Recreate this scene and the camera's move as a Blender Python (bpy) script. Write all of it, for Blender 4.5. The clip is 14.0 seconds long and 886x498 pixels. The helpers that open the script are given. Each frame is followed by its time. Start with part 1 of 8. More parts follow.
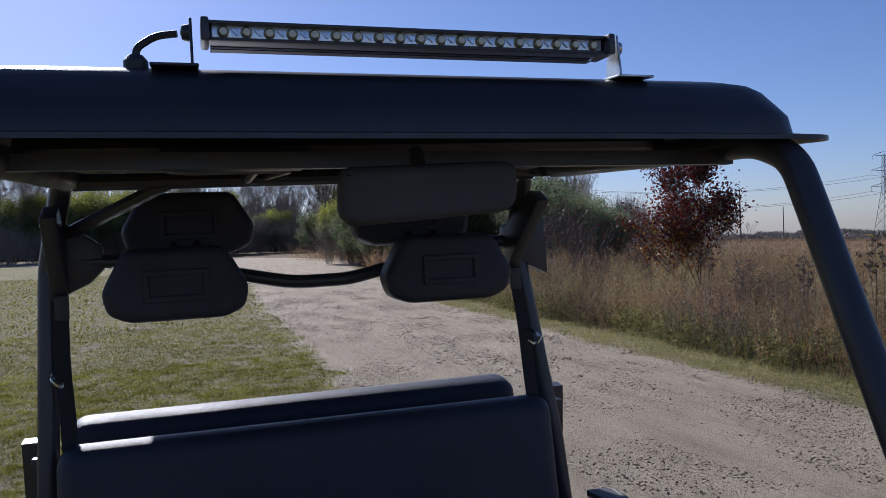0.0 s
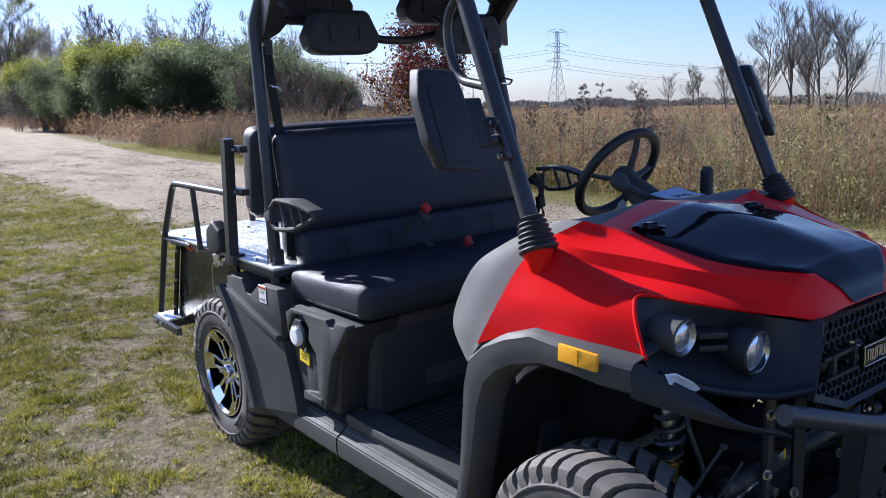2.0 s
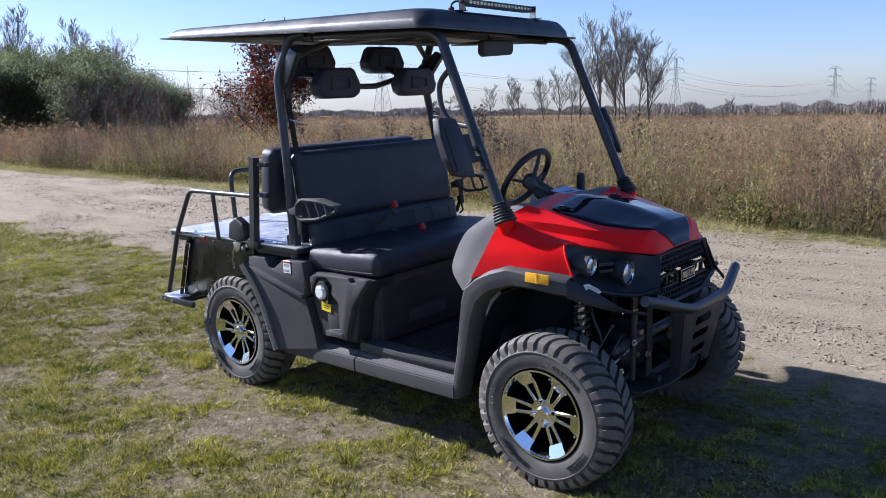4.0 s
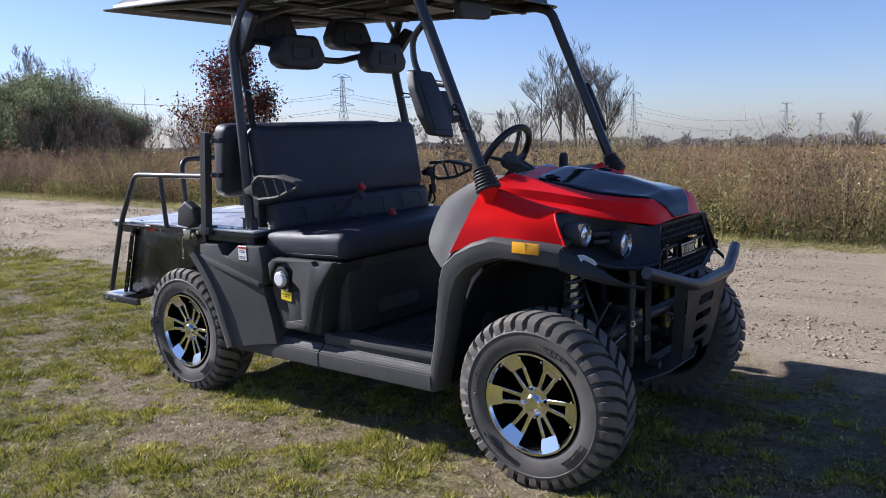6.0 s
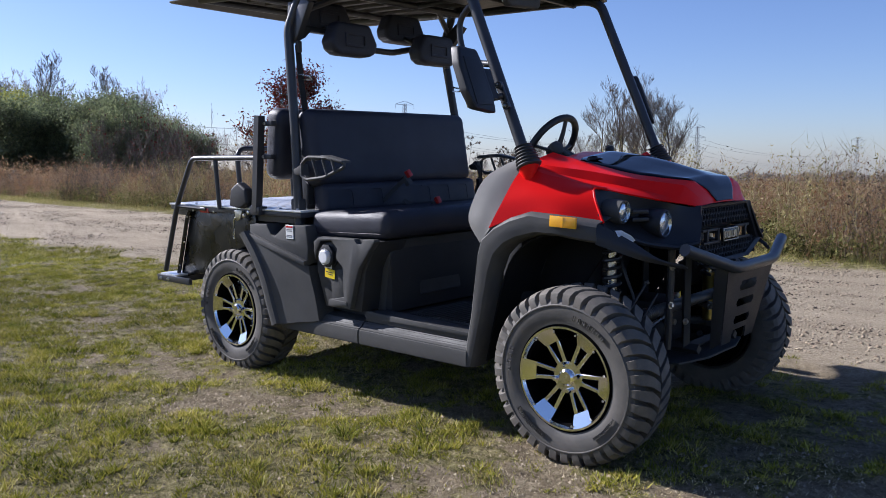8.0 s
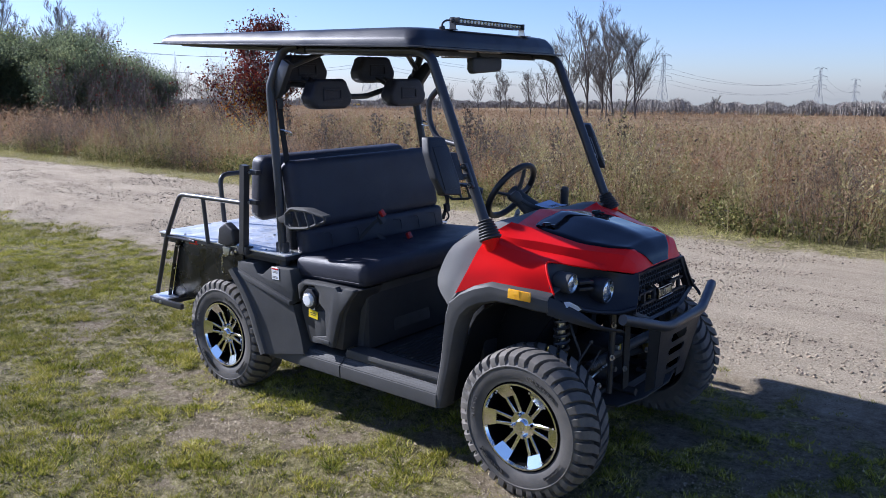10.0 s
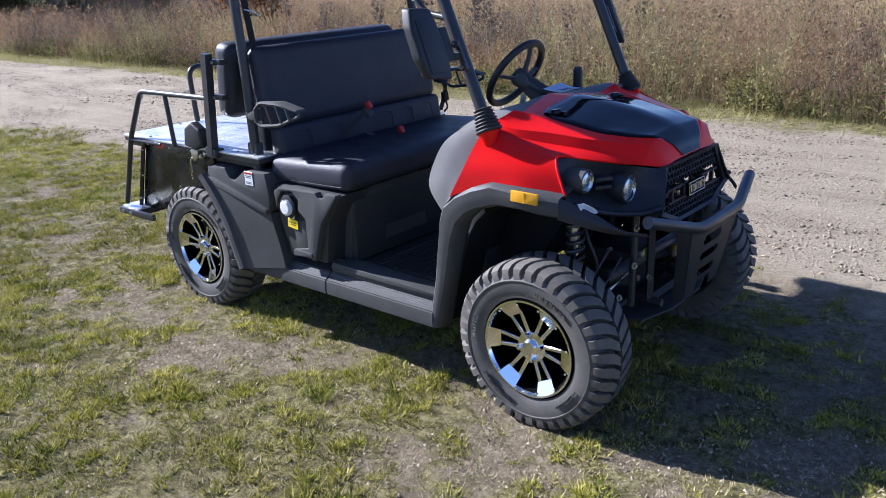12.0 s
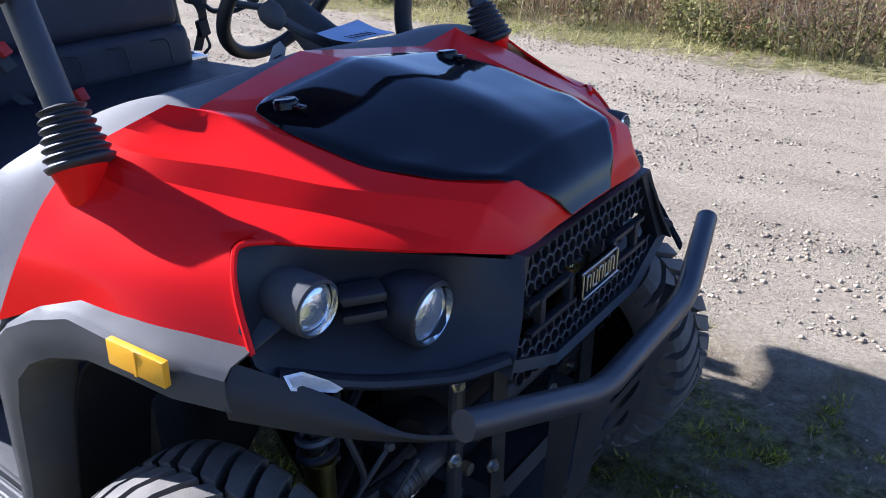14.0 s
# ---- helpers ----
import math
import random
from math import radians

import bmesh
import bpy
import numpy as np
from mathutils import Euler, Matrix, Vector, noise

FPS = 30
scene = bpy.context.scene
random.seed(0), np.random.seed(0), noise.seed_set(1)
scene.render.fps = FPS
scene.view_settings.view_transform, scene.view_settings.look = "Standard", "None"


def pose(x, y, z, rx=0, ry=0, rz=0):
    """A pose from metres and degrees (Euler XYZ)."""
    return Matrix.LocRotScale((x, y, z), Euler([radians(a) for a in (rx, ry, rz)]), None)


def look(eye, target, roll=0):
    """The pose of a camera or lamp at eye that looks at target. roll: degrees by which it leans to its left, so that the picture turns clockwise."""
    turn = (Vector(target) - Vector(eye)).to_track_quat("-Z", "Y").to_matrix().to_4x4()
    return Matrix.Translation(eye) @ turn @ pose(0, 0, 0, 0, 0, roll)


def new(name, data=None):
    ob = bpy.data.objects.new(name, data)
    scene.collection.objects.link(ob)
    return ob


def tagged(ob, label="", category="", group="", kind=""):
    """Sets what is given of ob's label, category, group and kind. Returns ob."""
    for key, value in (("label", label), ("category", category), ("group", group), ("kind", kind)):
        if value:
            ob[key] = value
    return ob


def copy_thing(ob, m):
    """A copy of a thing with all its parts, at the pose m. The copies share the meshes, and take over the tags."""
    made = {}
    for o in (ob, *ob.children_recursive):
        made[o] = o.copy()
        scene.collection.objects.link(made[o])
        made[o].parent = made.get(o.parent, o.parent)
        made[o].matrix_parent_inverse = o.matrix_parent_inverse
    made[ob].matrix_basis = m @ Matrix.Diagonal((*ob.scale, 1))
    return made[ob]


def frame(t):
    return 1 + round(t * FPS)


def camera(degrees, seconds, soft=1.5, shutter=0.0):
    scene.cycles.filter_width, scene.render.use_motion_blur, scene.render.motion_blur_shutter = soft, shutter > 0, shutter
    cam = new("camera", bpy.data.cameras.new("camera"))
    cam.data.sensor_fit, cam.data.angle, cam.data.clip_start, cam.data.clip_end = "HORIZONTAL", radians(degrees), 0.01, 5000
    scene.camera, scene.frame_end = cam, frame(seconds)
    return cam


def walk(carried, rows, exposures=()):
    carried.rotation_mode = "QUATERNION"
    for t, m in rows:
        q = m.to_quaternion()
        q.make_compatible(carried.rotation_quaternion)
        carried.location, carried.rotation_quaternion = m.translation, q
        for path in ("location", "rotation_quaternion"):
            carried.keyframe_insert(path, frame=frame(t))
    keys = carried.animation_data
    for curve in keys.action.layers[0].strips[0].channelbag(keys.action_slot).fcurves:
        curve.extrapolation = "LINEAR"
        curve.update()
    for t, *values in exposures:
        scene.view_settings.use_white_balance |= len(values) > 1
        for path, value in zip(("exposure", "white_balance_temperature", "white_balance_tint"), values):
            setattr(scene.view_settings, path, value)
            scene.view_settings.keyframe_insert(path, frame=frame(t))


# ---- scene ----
cam = camera(57.1, 14.0, soft=0.6)
PATH = [
    (0, (2.208, -0.274, 1.569), (0.295, 0.308, 1.532), -2.0),
    (0.3, (2.223, -0.481, 1.516), (0.411, 0.361, 1.427), -1.1),
    (0.5, (2.305, -0.615, 1.487), (0.505, 0.249, 1.371), -0.1),
    (0.8, (2.444, -0.828, 1.442), (0.658, 0.062, 1.305), -0.6),
    (1, (2.543, -0.979, 1.423), (0.765, -0.077, 1.268), -0.6),
    (1.2, (2.605, -1.16, 1.387), (0.848, -0.219, 1.216), -0.7),
    (1.5, (2.694, -1.382, 1.348), (1.011, -0.351, 1.026), -2.0),
    (1.7, (2.774, -1.536, 1.313), (1.150, -0.423, 0.96), -1.4),
    (2, (2.920, -1.735, 1.282), (1.359, -0.541, 0.91), -1.7),
    (2.5, (3.097, -2.065, 1.284), (1.598, -0.8, 0.895), -1.8),
    (3, (3.208, -2.411, 1.321), (1.796, -1.052, 0.921), -1.4),
    (3.5, (3.356, -2.714, 1.355), (1.994, -1.302, 0.969), -2.1),
    (4, (3.449, -2.98, 1.403), (2.173, -1.482, 1.042), -1.4),
    (4.2, (3.474, -3.041, 1.427), (2.222, -1.522, 1.072), -1.3),
    (6.3, (3.198, -2.765, 0.997), (1.991, -1.19, 0.752), -1.1),
    (6.5, (3.241, -2.766, 0.898), (2.009, -1.198, 0.743), -1.2),
    (7, (3.354, -2.763, 0.8), (2.124, -1.187, 0.734), -0.3),
    (7.5, (3.397, -2.803, 0.789), (2.126, -1.259, 0.743), -0.1),
    (8, (3.297, -2.789, 0.954), (1.974, -1.304, 0.742), 0.0),
    (8.5, (3.336, -2.85, 1.267), (2.056, -1.367, 0.864), 0.9),
    (9, (3.507, -2.978, 1.408), (2.251, -1.473, 1.01), 0.8),
    (9.2, (3.515, -3.041, 1.437), (2.273, -1.523, 1.044), 1.0),
    (11.3, (3.435, -2.983, 1.541), (2.171, -1.484, 1.146), -1.4),
    (11.5, (3.431, -2.913, 1.523), (2.185, -1.416, 1.07), -1.5),
    (12, (3.259, -2.626, 1.431), (2.024, -1.188, 0.794), -2.1),
    (12.5, (3.065, -2.327, 1.384), (1.811, -0.938, 0.678), -3.1),
    (13, (2.922, -1.908, 1.39), (1.675, -0.508, 0.695), -2.8),
    (13.5, (2.761, -1.466, 1.356), (1.761, 0.117, 0.653), -1.0),
    (14, (2.612, -1.037, 1.291), (1.557, 0.434, 0.44), 0.4),
]
# stops of the filming camera
EXPOSURES = [(t, stops, kelvin, 15) for t, stops, kelvin in [(0, 0.25, 5850), (0.5, 0.85, 5850), (1.0, 0.84, 5900), (1.5, 0.97, 5850), (2.0, 1.14, 5800), (3.0, 1.32, 5800), (4.0, 1.1, 5850), (6.5, 0.9, 6150), (7.5, 0.78, 6250), (8.5, 1.0, 5750), (9.0, 1.12, 5700), (11.5, 0.95, 5650), (12.0, 1.34, 5650), (12.5, 1.7, 5600), (13.3, 1.8, 5600), (14.0, 1.7, 5550)]]
walk(cam, [(t, look(eye, target, roll)) for t, eye, target, roll in PATH], EXPOSURES)

# ---- world and sun ----
SUN = Vector((-1.57, -0.388, 1.0)).normalized()
world = bpy.data.worlds.new("sky")
scene.world = world
world.use_nodes = True
wn = world.node_tree.nodes
wn.clear()
sky = wn.new("ShaderNodeTexSky")
sky.sky_type = "NISHITA"
sky.sun_disc = False
sky.sun_elevation = math.asin(SUN.z)
sky.sun_rotation = math.atan2(SUN.x, SUN.y)
sky.altitude = 200
sky.air_density, sky.dust_density, sky.ozone_density = 0.9, 0.45, 3.0
bg = wn.new("ShaderNodeBackground")
bg.inputs["Strength"].default_value = 0.068
wo = wn.new("ShaderNodeOutputWorld")
tint = wn.new("ShaderNodeMix")
tint.data_type, tint.blend_type = "RGBA", "MULTIPLY"
tint.inputs[0].default_value = 1.0
tint.inputs[7].default_value = (0.9, 0.925, 1.12, 1)
world.node_tree.links.new(sky.outputs[0], tint.inputs[6])
world.node_tree.links.new(tint.outputs[2], bg.inputs[0])
world.node_tree.links.new(bg.outputs[0], wo.inputs[0])
sun_data = bpy.data.lights.new("sun", "SUN")
sun_data.energy = 5.0
sun_data.angle = radians(0.53)
sun_data.color = (1.0, 0.965, 0.93)
sun_lamp = new("sun", sun_data)
sun_lamp.matrix_world = look(SUN * 50, (0, 0, 0))


# ---- materials ----
def material(name, color, rough=0.5, metal=0.0, coat=0.0, bump=0.0, bump_scale=200.0, var=0.0, var_scale=6.0, spec=0.5, random_var=0.0, color2=None, island=0.0, rough_var=0.0, **more):
    """A procedural surface: base colour varied at two scales, fine relief by noise."""
    m = bpy.data.materials.new(name)
    m.use_nodes = True
    nt = m.node_tree
    n, l = nt.nodes, nt.links
    b = n["Principled BSDF"]
    b.inputs["Roughness"].default_value = rough
    b.inputs["Metallic"].default_value = metal
    b.inputs["Specular IOR Level"].default_value = spec
    b.inputs["Coat Weight"].default_value = coat
    b.inputs["Coat Roughness"].default_value = 0.03
    for key, value in more.items():
        b.inputs[key.replace("_", " ")].default_value = value
    tc = n.new("ShaderNodeTexCoord")
    c = (*color, 1)
    if var or random_var or island or color2:
        mix = n.new("ShaderNodeMix")
        mix.data_type = "RGBA"
        c2 = color2 or tuple(v * (1 - var) for v in color)
        mix.inputs[6].default_value = c
        mix.inputs[7].default_value = (*c2, 1)
        fac = None
        if var or (color2 and not island):
            t1 = n.new("ShaderNodeTexNoise")
            t1.inputs["Scale"].default_value = var_scale
            t1.inputs["Detail"].default_value = 8
            t1.inputs["Roughness"].default_value = 0.65
            l.new(tc.outputs["Object"], t1.inputs["Vector"])
            r = n.new("ShaderNodeMapRange")
            r.inputs[1].default_value, r.inputs[2].default_value = 0.35, 0.68
            l.new(t1.outputs[0], r.inputs[0])
            fac = r.outputs[0]
        if island:
            g = n.new("ShaderNodeNewGeometry")
            fac = g.outputs["Random Per Island"]
        if fac is not None:
            l.new(fac, mix.inputs[0])
        out = mix.outputs[2]
        if random_var:
            oi = n.new("ShaderNodeObjectInfo")
            hs = n.new("ShaderNodeHueSaturation")
            mr = n.new("ShaderNodeMapRange")
            mr.inputs[3].default_value, mr.inputs[4].default_value = 1 - random_var, 1 + random_var
            l.new(oi.outputs["Random"], mr.inputs[0])
            l.new(mr.outputs[0], hs.inputs["Value"])
            l.new(out, hs.inputs["Color"])
            out = hs.outputs[0]
        l.new(out, b.inputs["Base Color"])
    else:
        b.inputs["Base Color"].default_value = c
    if rough_var:
        t3 = n.new("ShaderNodeTexNoise")
        t3.inputs["Scale"].default_value = 9.0
        t3.inputs["Detail"].default_value = 6
        l.new(tc.outputs["Object"], t3.inputs["Vector"])
        r3 = n.new("ShaderNodeMapRange")
        r3.inputs[1].default_value, r3.inputs[2].default_value = 0.3, 0.7
        r3.inputs[3].default_value, r3.inputs[4].default_value = max(0.0, rough - rough_var), min(1.0, rough + rough_var)
        l.new(t3.outputs[0], r3.inputs[0])
        l.new(r3.outputs[0], b.inputs["Roughness"])
    if bump:
        t2 = n.new("ShaderNodeTexNoise")
        t2.inputs["Scale"].default_value = bump_scale
        t2.inputs["Detail"].default_value = 3
        l.new(tc.outputs["Object"], t2.inputs["Vector"])
        bp = n.new("ShaderNodeBump")
        bp.inputs["Strength"].default_value = bump
        bp.inputs["Distance"].default_value = 0.002
        l.new(t2.outputs[0], bp.inputs["Height"])
        l.new(bp.outputs[0], b.inputs["Normal"])
    return m


RED = material("red_paint", (0.78, 0.008, 0.006), 0.4, coat=0.2, spec=0.08, var=0.08, var_scale=3, rough_var=0.06)
GLOSS = material("black_gloss_paint", (0.003, 0.003, 0.005), 0.07, spec=0.24, coat=0.0, var=0.2, var_scale=4, rough_var=0.05)
PLASTIC = material("textured_black_plastic", (0.068, 0.067, 0.065), 0.6, spec=0.3, bump=0.25, bump_scale=900, var=0.25, var_scale=5, rough_var=0.08)
GREY = material("grey_cowl_plastic", (0.185, 0.179, 0.168), 0.62, spec=0.3, bump=0.25, bump_scale=900, var=0.18, var_scale=4, rough_var=0.06)
# near-black for the wheel arches: the void's deep shade is put into the colour
ARCHSHADE = material("arch_shade_black", (0.012, 0.012, 0.013), 0.8, spec=0.2, bump=0.2, bump_scale=300, var=0.3)
DARK = material("dark_underbody", (0.03, 0.03, 0.031), 0.6, bump=0.2, bump_scale=300, var=0.3)
BEZEL_BLACK = material("satin_black_plastic", (0.019, 0.019, 0.022), 0.5, spec=0.4, bump=0.2, bump_scale=900, var=0.2, rough_var=0.06)
GREY_STEEL = material("grey_satin_steel", (0.075, 0.075, 0.077), 0.42, bump=0.15, bump_scale=700, var=0.2, rough_var=0.08)
TUBE = material("powder_coated_steel", (0.038, 0.038, 0.042), 0.36, bump=0.1, bump_scale=700, var=0.2, var_scale=8, rough_var=0.08)
REARPLATE = material("embossed_black_steel", (0.012, 0.012, 0.013), 0.28, bump=0.9, bump_scale=28, var=0.3, rough_var=0.12)
VINYL = material("black_vinyl", (0.03, 0.031, 0.044), 0.52, spec=0.4, bump=0.35, bump_scale=1400, var=0.2, var_scale=7, rough_var=0.07)
ROOFSKIN = material("black_roof_plastic", (0.018, 0.018, 0.022), 0.42, bump=0.12, bump_scale=500, var=0.25, var_scale=7, coat=0.1, rough_var=0.1)
LINER = material("roof_liner", (0.11, 0.1, 0.095), 0.7, bump=0.2, bump_scale=300, var=0.3, var_scale=5)
RUBBER = material("black_rubber", (0.02, 0.02, 0.021), 0.5, bump=0.2, bump_scale=400, var=0.2, var_scale=12)
TYRE = material("tyre_rubber", (0.07, 0.065, 0.058), 0.75, bump=0.3, bump_scale=400, color2=(0.14, 0.122, 0.1), var=0.3, var_scale=16)
SIDEWALL = material("tyre_sidewall", (0.062, 0.059, 0.055), 0.7, bump=0.3, bump_scale=500, color2=(0.1, 0.09, 0.078), var=0.3, var_scale=11)
CHROME = material("machined_alloy", (0.82, 0.82, 0.8), 0.12, metal=1.0, bump=0.05, bump_scale=500, rough_var=0.07)
RIMBLACK = material("black_wheel_paint", (0.003, 0.003, 0.0035), 0.85, var=0.2, spec=0.03)
STEEL = material("zinc_steel", (0.55, 0.54, 0.5), 0.3, metal=1.0, bump=0.2, bump_scale=300, rough_var=0.1)
BRASS = material("yellow_zinc", (0.6, 0.45, 0.14), 0.35, metal=1.0, bump=0.2, bump_scale=300, rough_var=0.1)
PLATE = material("aluminium_checker_plate", (0.76, 0.76, 0.75), 0.42, metal=0.85, var=0.15, var_scale=5, bump=0.3, bump_scale=60, rough_var=0.12)
AMBER = material("amber_reflector", (0.85, 0.36, 0.01), 0.18, coat=0.8, bump=0.6, bump_scale=600, color2=(0.95, 0.5, 0.03))
YELLOW = material("yellow_sticker", (0.85, 0.62, 0.01), 0.45, var=0.1)
WHITE = material("white_plastic", (0.78, 0.78, 0.76), 0.4, var=0.08, bump=0.1)
REDPLASTIC = material("red_buckle_plastic", (0.6, 0.03, 0.02), 0.4, var=0.1)
REFLRED = material("red_reflector", (0.55, 0.02, 0.02), 0.2, coat=0.6, bump=0.5, bump_scale=600)
LENS = material("headlamp_glass", (0.75, 0.8, 0.85), 0.08, metal=0.75, bump=0.9, bump_scale=90, coat=1.0, var=0.2, var_scale=60)
DRL = material("clear_lamp_lens", (0.72, 0.76, 0.82), 0.22, coat=0.8, bump=0.8, bump_scale=160, var=0.15, var_scale=40)
LEDLENS = material("led_reflector", (0.62, 0.55, 0.34), 0.25, metal=0.4, coat=1.0, bump=0.5, bump_scale=300, color2=(0.4, 0.34, 0.2))
LEDSTRIP = material("led_strip", (0.75, 0.8, 0.85), 0.2, metal=0.5, coat=0.8, bump=0.3, bump_scale=200, var=0.1)
MIRRORGLASS = material("mirror_glass", (0.85, 0.86, 0.87), 0.02, metal=1.0)
WEBBING = material("seat_belt_webbing", (0.012, 0.012, 0.013), 0.75, bump=0.5, bump_scale=900, var=0.2)
PAPER = material("blue_white_paper", (0.55, 0.64, 0.8), 0.6, var=0.12, var_scale=30)
TAGPAPER = material("cream_card", (0.62, 0.58, 0.48), 0.7, var=0.12, var_scale=40)
INK = material("dark_ink", (0.03, 0.03, 0.04), 0.6, var=0.1)
BAREPLATE = material("brushed_badge_metal", (0.62, 0.61, 0.58), 0.3, metal=1.0, bump=0.2)


# ---- mesh helpers ----
def catmull(pts, n):
    """n steps between successive points, passing smoothly through them."""
    P = [Vector(p) for p in pts]
    out = []
    for i in range(len(P) - 1):
        a, b, c, d = P[max(i - 1, 0)], P[i], P[i + 1], P[min(i + 2, len(P) - 1)]
        for k in range(n):
            t = k / n
            out.append(0.5 * ((2 * b) + (c - a) * t + (2 * a - 5 * b + 4 * c - d) * t * t + (3 * b - a - 3 * c + d) * t ** 3))
    out.append(P[-1])
    return out


def fillet(pts, rad, n=5):
    """A polyline with rounded corners."""
    P = [Vector(p) for p in pts]
    out = [P[0]]
    for i in range(1, len(P) - 1):
        a, b, c = P[i - 1], P[i], P[i + 1]
        u, v = (a - b), (c - b)
        r = min(rad, u.length * 0.45, v.length * 0.45)
        p, q = b + u.normalized() * r, b + v.normalized() * r
        for k in range(n + 1):
            t = k / n
            out.append((1 - t) ** 2 * p + 2 * t * (1 - t) * b + t * t * q)
    out.append(P[-1])
    return out


def tube(bm, pts, r, seg=12, closed=False, squash=1.0, turn=0.0):
    """A round (seg 12) or square (seg 4) bar along a line; r may be a list."""
    P = [Vector(p) for p in pts]
    n = len(P)
    rs = r if isinstance(r, (list, tuple)) else [r] * n
    rings = []
    up = None
    for i in range(n):
        a = P[(i - 1) % n] if (closed or i > 0) else P[i]
        c = P[(i + 1) % n] if (closed or i < n - 1) else P[i]
        d = (c - a).normalized()
        if up is None:
            up = Vector((0, 0, 1)) if abs(d.z) < 0.9 else Vector((1, 0, 0))
        side = d.cross(up).normalized()
        up = side.cross(d).normalized()
        ring = []
        for k in range(seg):
            t = 2 * math.pi * (k + turn) / seg
            ring.append(bm.verts.new(P[i] + rs[i] * (math.cos(t) * side + squash * math.sin(t) * up)))
        rings.append(ring)
    m = n if closed else n - 1
    for i in range(m):
        A, B = rings[i], rings[(i + 1) % n]
        for k in range(seg):
            bm.faces.new((A[k], A[(k + 1) % seg], B[(k + 1) % seg], B[k]))
    if not closed:
        bm.faces.new(rings[0][::-1])
        bm.faces.new(rings[-1])
    return bm


def box(bm, c, size, bev=0.004, rot=None, segs=2):
    """A bevelled block; rot: Matrix 3x3 or degrees about x, y, z."""
    made = bmesh.ops.create_cube(bm, size=1.0)["verts"]
    m = Matrix.Identity(3) if rot is None else (rot if isinstance(rot, Matrix) else Euler([radians(a) for a in rot]).to_matrix())
    for v in made:
        v.co = Vector(c) + m @ Vector((v.co.x * size[0], v.co.y * size[1], v.co.z * size[2]))
    if bev:
        edges = list({e for v in made for e in v.link_edges})
        bmesh.ops.bevel(bm, geom=edges, offset=min(bev, 0.45 * min(size)), segments=segs, affect="EDGES", profile=0.6)
    return bm


def prism(bm, poly, y0, y1, bev=0.005, axis="y", segs=2):
    """A polygon extruded between two values of an axis, with bevelled edges."""
    def place(a, b, v):
        return {"y": (a, v, b), "x": (v, a, b), "z": (a, b, v)}[axis]
    A = [bm.verts.new(place(a, b, y0)) for a, b in poly]
    B = [bm.verts.new(place(a, b, y1)) for a, b in poly]
    n = len(poly)
    faces = [bm.faces.new(A), bm.faces.new(B[::-1])]
    for i in range(n):
        faces.append(bm.faces.new((A[i], B[i], B[(i + 1) % n], A[(i + 1) % n])))
    bmesh.ops.recalc_face_normals(bm, faces=faces)
    if bev:
        edges = list({e for f in faces for e in f.edges})
        bmesh.ops.bevel(bm, geom=edges, offset=bev, segments=segs, affect="EDGES", profile=0.6)
    return bm


def lathe(bm, profile, centre, axis, seg=32, closed=False):
    """A profile of (radius, along) turned about an axis through centre."""
    d = Vector(axis).normalized()
    u = d.orthogonal().normalized()
    w = d.cross(u)
    rings = []
    for r, a in profile:
        rings.append([bm.verts.new(Vector(centre) + d * a + r * (math.cos(2 * math.pi * k / seg) * u + math.sin(2 * math.pi * k / seg) * w)) for k in range(seg)])
    m = len(rings) if closed else len(rings) - 1
    for i in range(m):
        A, B = rings[i], rings[(i + 1) % len(rings)]
        for k in range(seg):
            bm.faces.new((A[k], A[(k + 1) % seg], B[(k + 1) % seg], B[k]))
    if not closed:
        if profile[0][0] > 1e-5:
            bm.faces.new(rings[0][::-1])
        if profile[-1][0] > 1e-5:
            bm.faces.new(rings[-1])
    bmesh.ops.remove_doubles(bm, verts=[v for ring in (rings[0], rings[-1]) for v in ring], dist=1e-6)
    return bm


def skin(bm, rows, nu=4, nv=4, thick=0.006, smooth_u=True, smooth_v=True):
    """A shell through rows of control points, smoothed along and across, with a thickness."""
    R = [catmull(r, nv) if smooth_v else linear(r, nv) for r in rows]
    cols = [catmull([r[j] for r in R], nu) if smooth_u else linear([r[j] for r in R], nu) for j in range(len(R[0]))]
    V = [[bm.verts.new(p) for p in col] for col in cols]
    faces = []
    for j in range(len(V) - 1):
        for i in range(len(V[0]) - 1):
            faces.append(bm.faces.new((V[j][i], V[j][i + 1], V[j + 1][i + 1], V[j + 1][i])))
    bmesh.ops.recalc_face_normals(bm, faces=faces)
    if thick:
        bmesh.ops.solidify(bm, geom=faces, thickness=thick)
    return bm


def linear(pts, n):
    P = [Vector(p) for p in pts]
    return [P[i].lerp(P[i + 1], k / n) for i in range(len(P) - 1) for k in range(n)] + [P[-1]]


def mirror_y(bm, about=0.0):
    for v in bm.verts:
        v.co.y = 2 * about - v.co.y
    bmesh.ops.reverse_faces(bm, faces=bm.faces[:])
    return bm


def finish(name, bm, mat, sharp=35.0):
    bmesh.ops.recalc_face_normals(bm, faces=bm.faces[:])
    me = bpy.data.meshes.new(name)
    bm.to_mesh(me)
    bm.free()
    me.materials.append(mat)
    me.polygons.foreach_set("use_smooth", [True] * len(me.polygons))
    me.set_sharp_from_angle(angle=radians(sharp))
    return me


def part(name, bm, mat, parent, label="", sharp=35.0):
    """One mesh object under a thing or under a part."""
    ob = new(name, finish(name, bm, mat, sharp))
    ob.parent = parent
    if label:
        tagged(ob, label)
    return ob


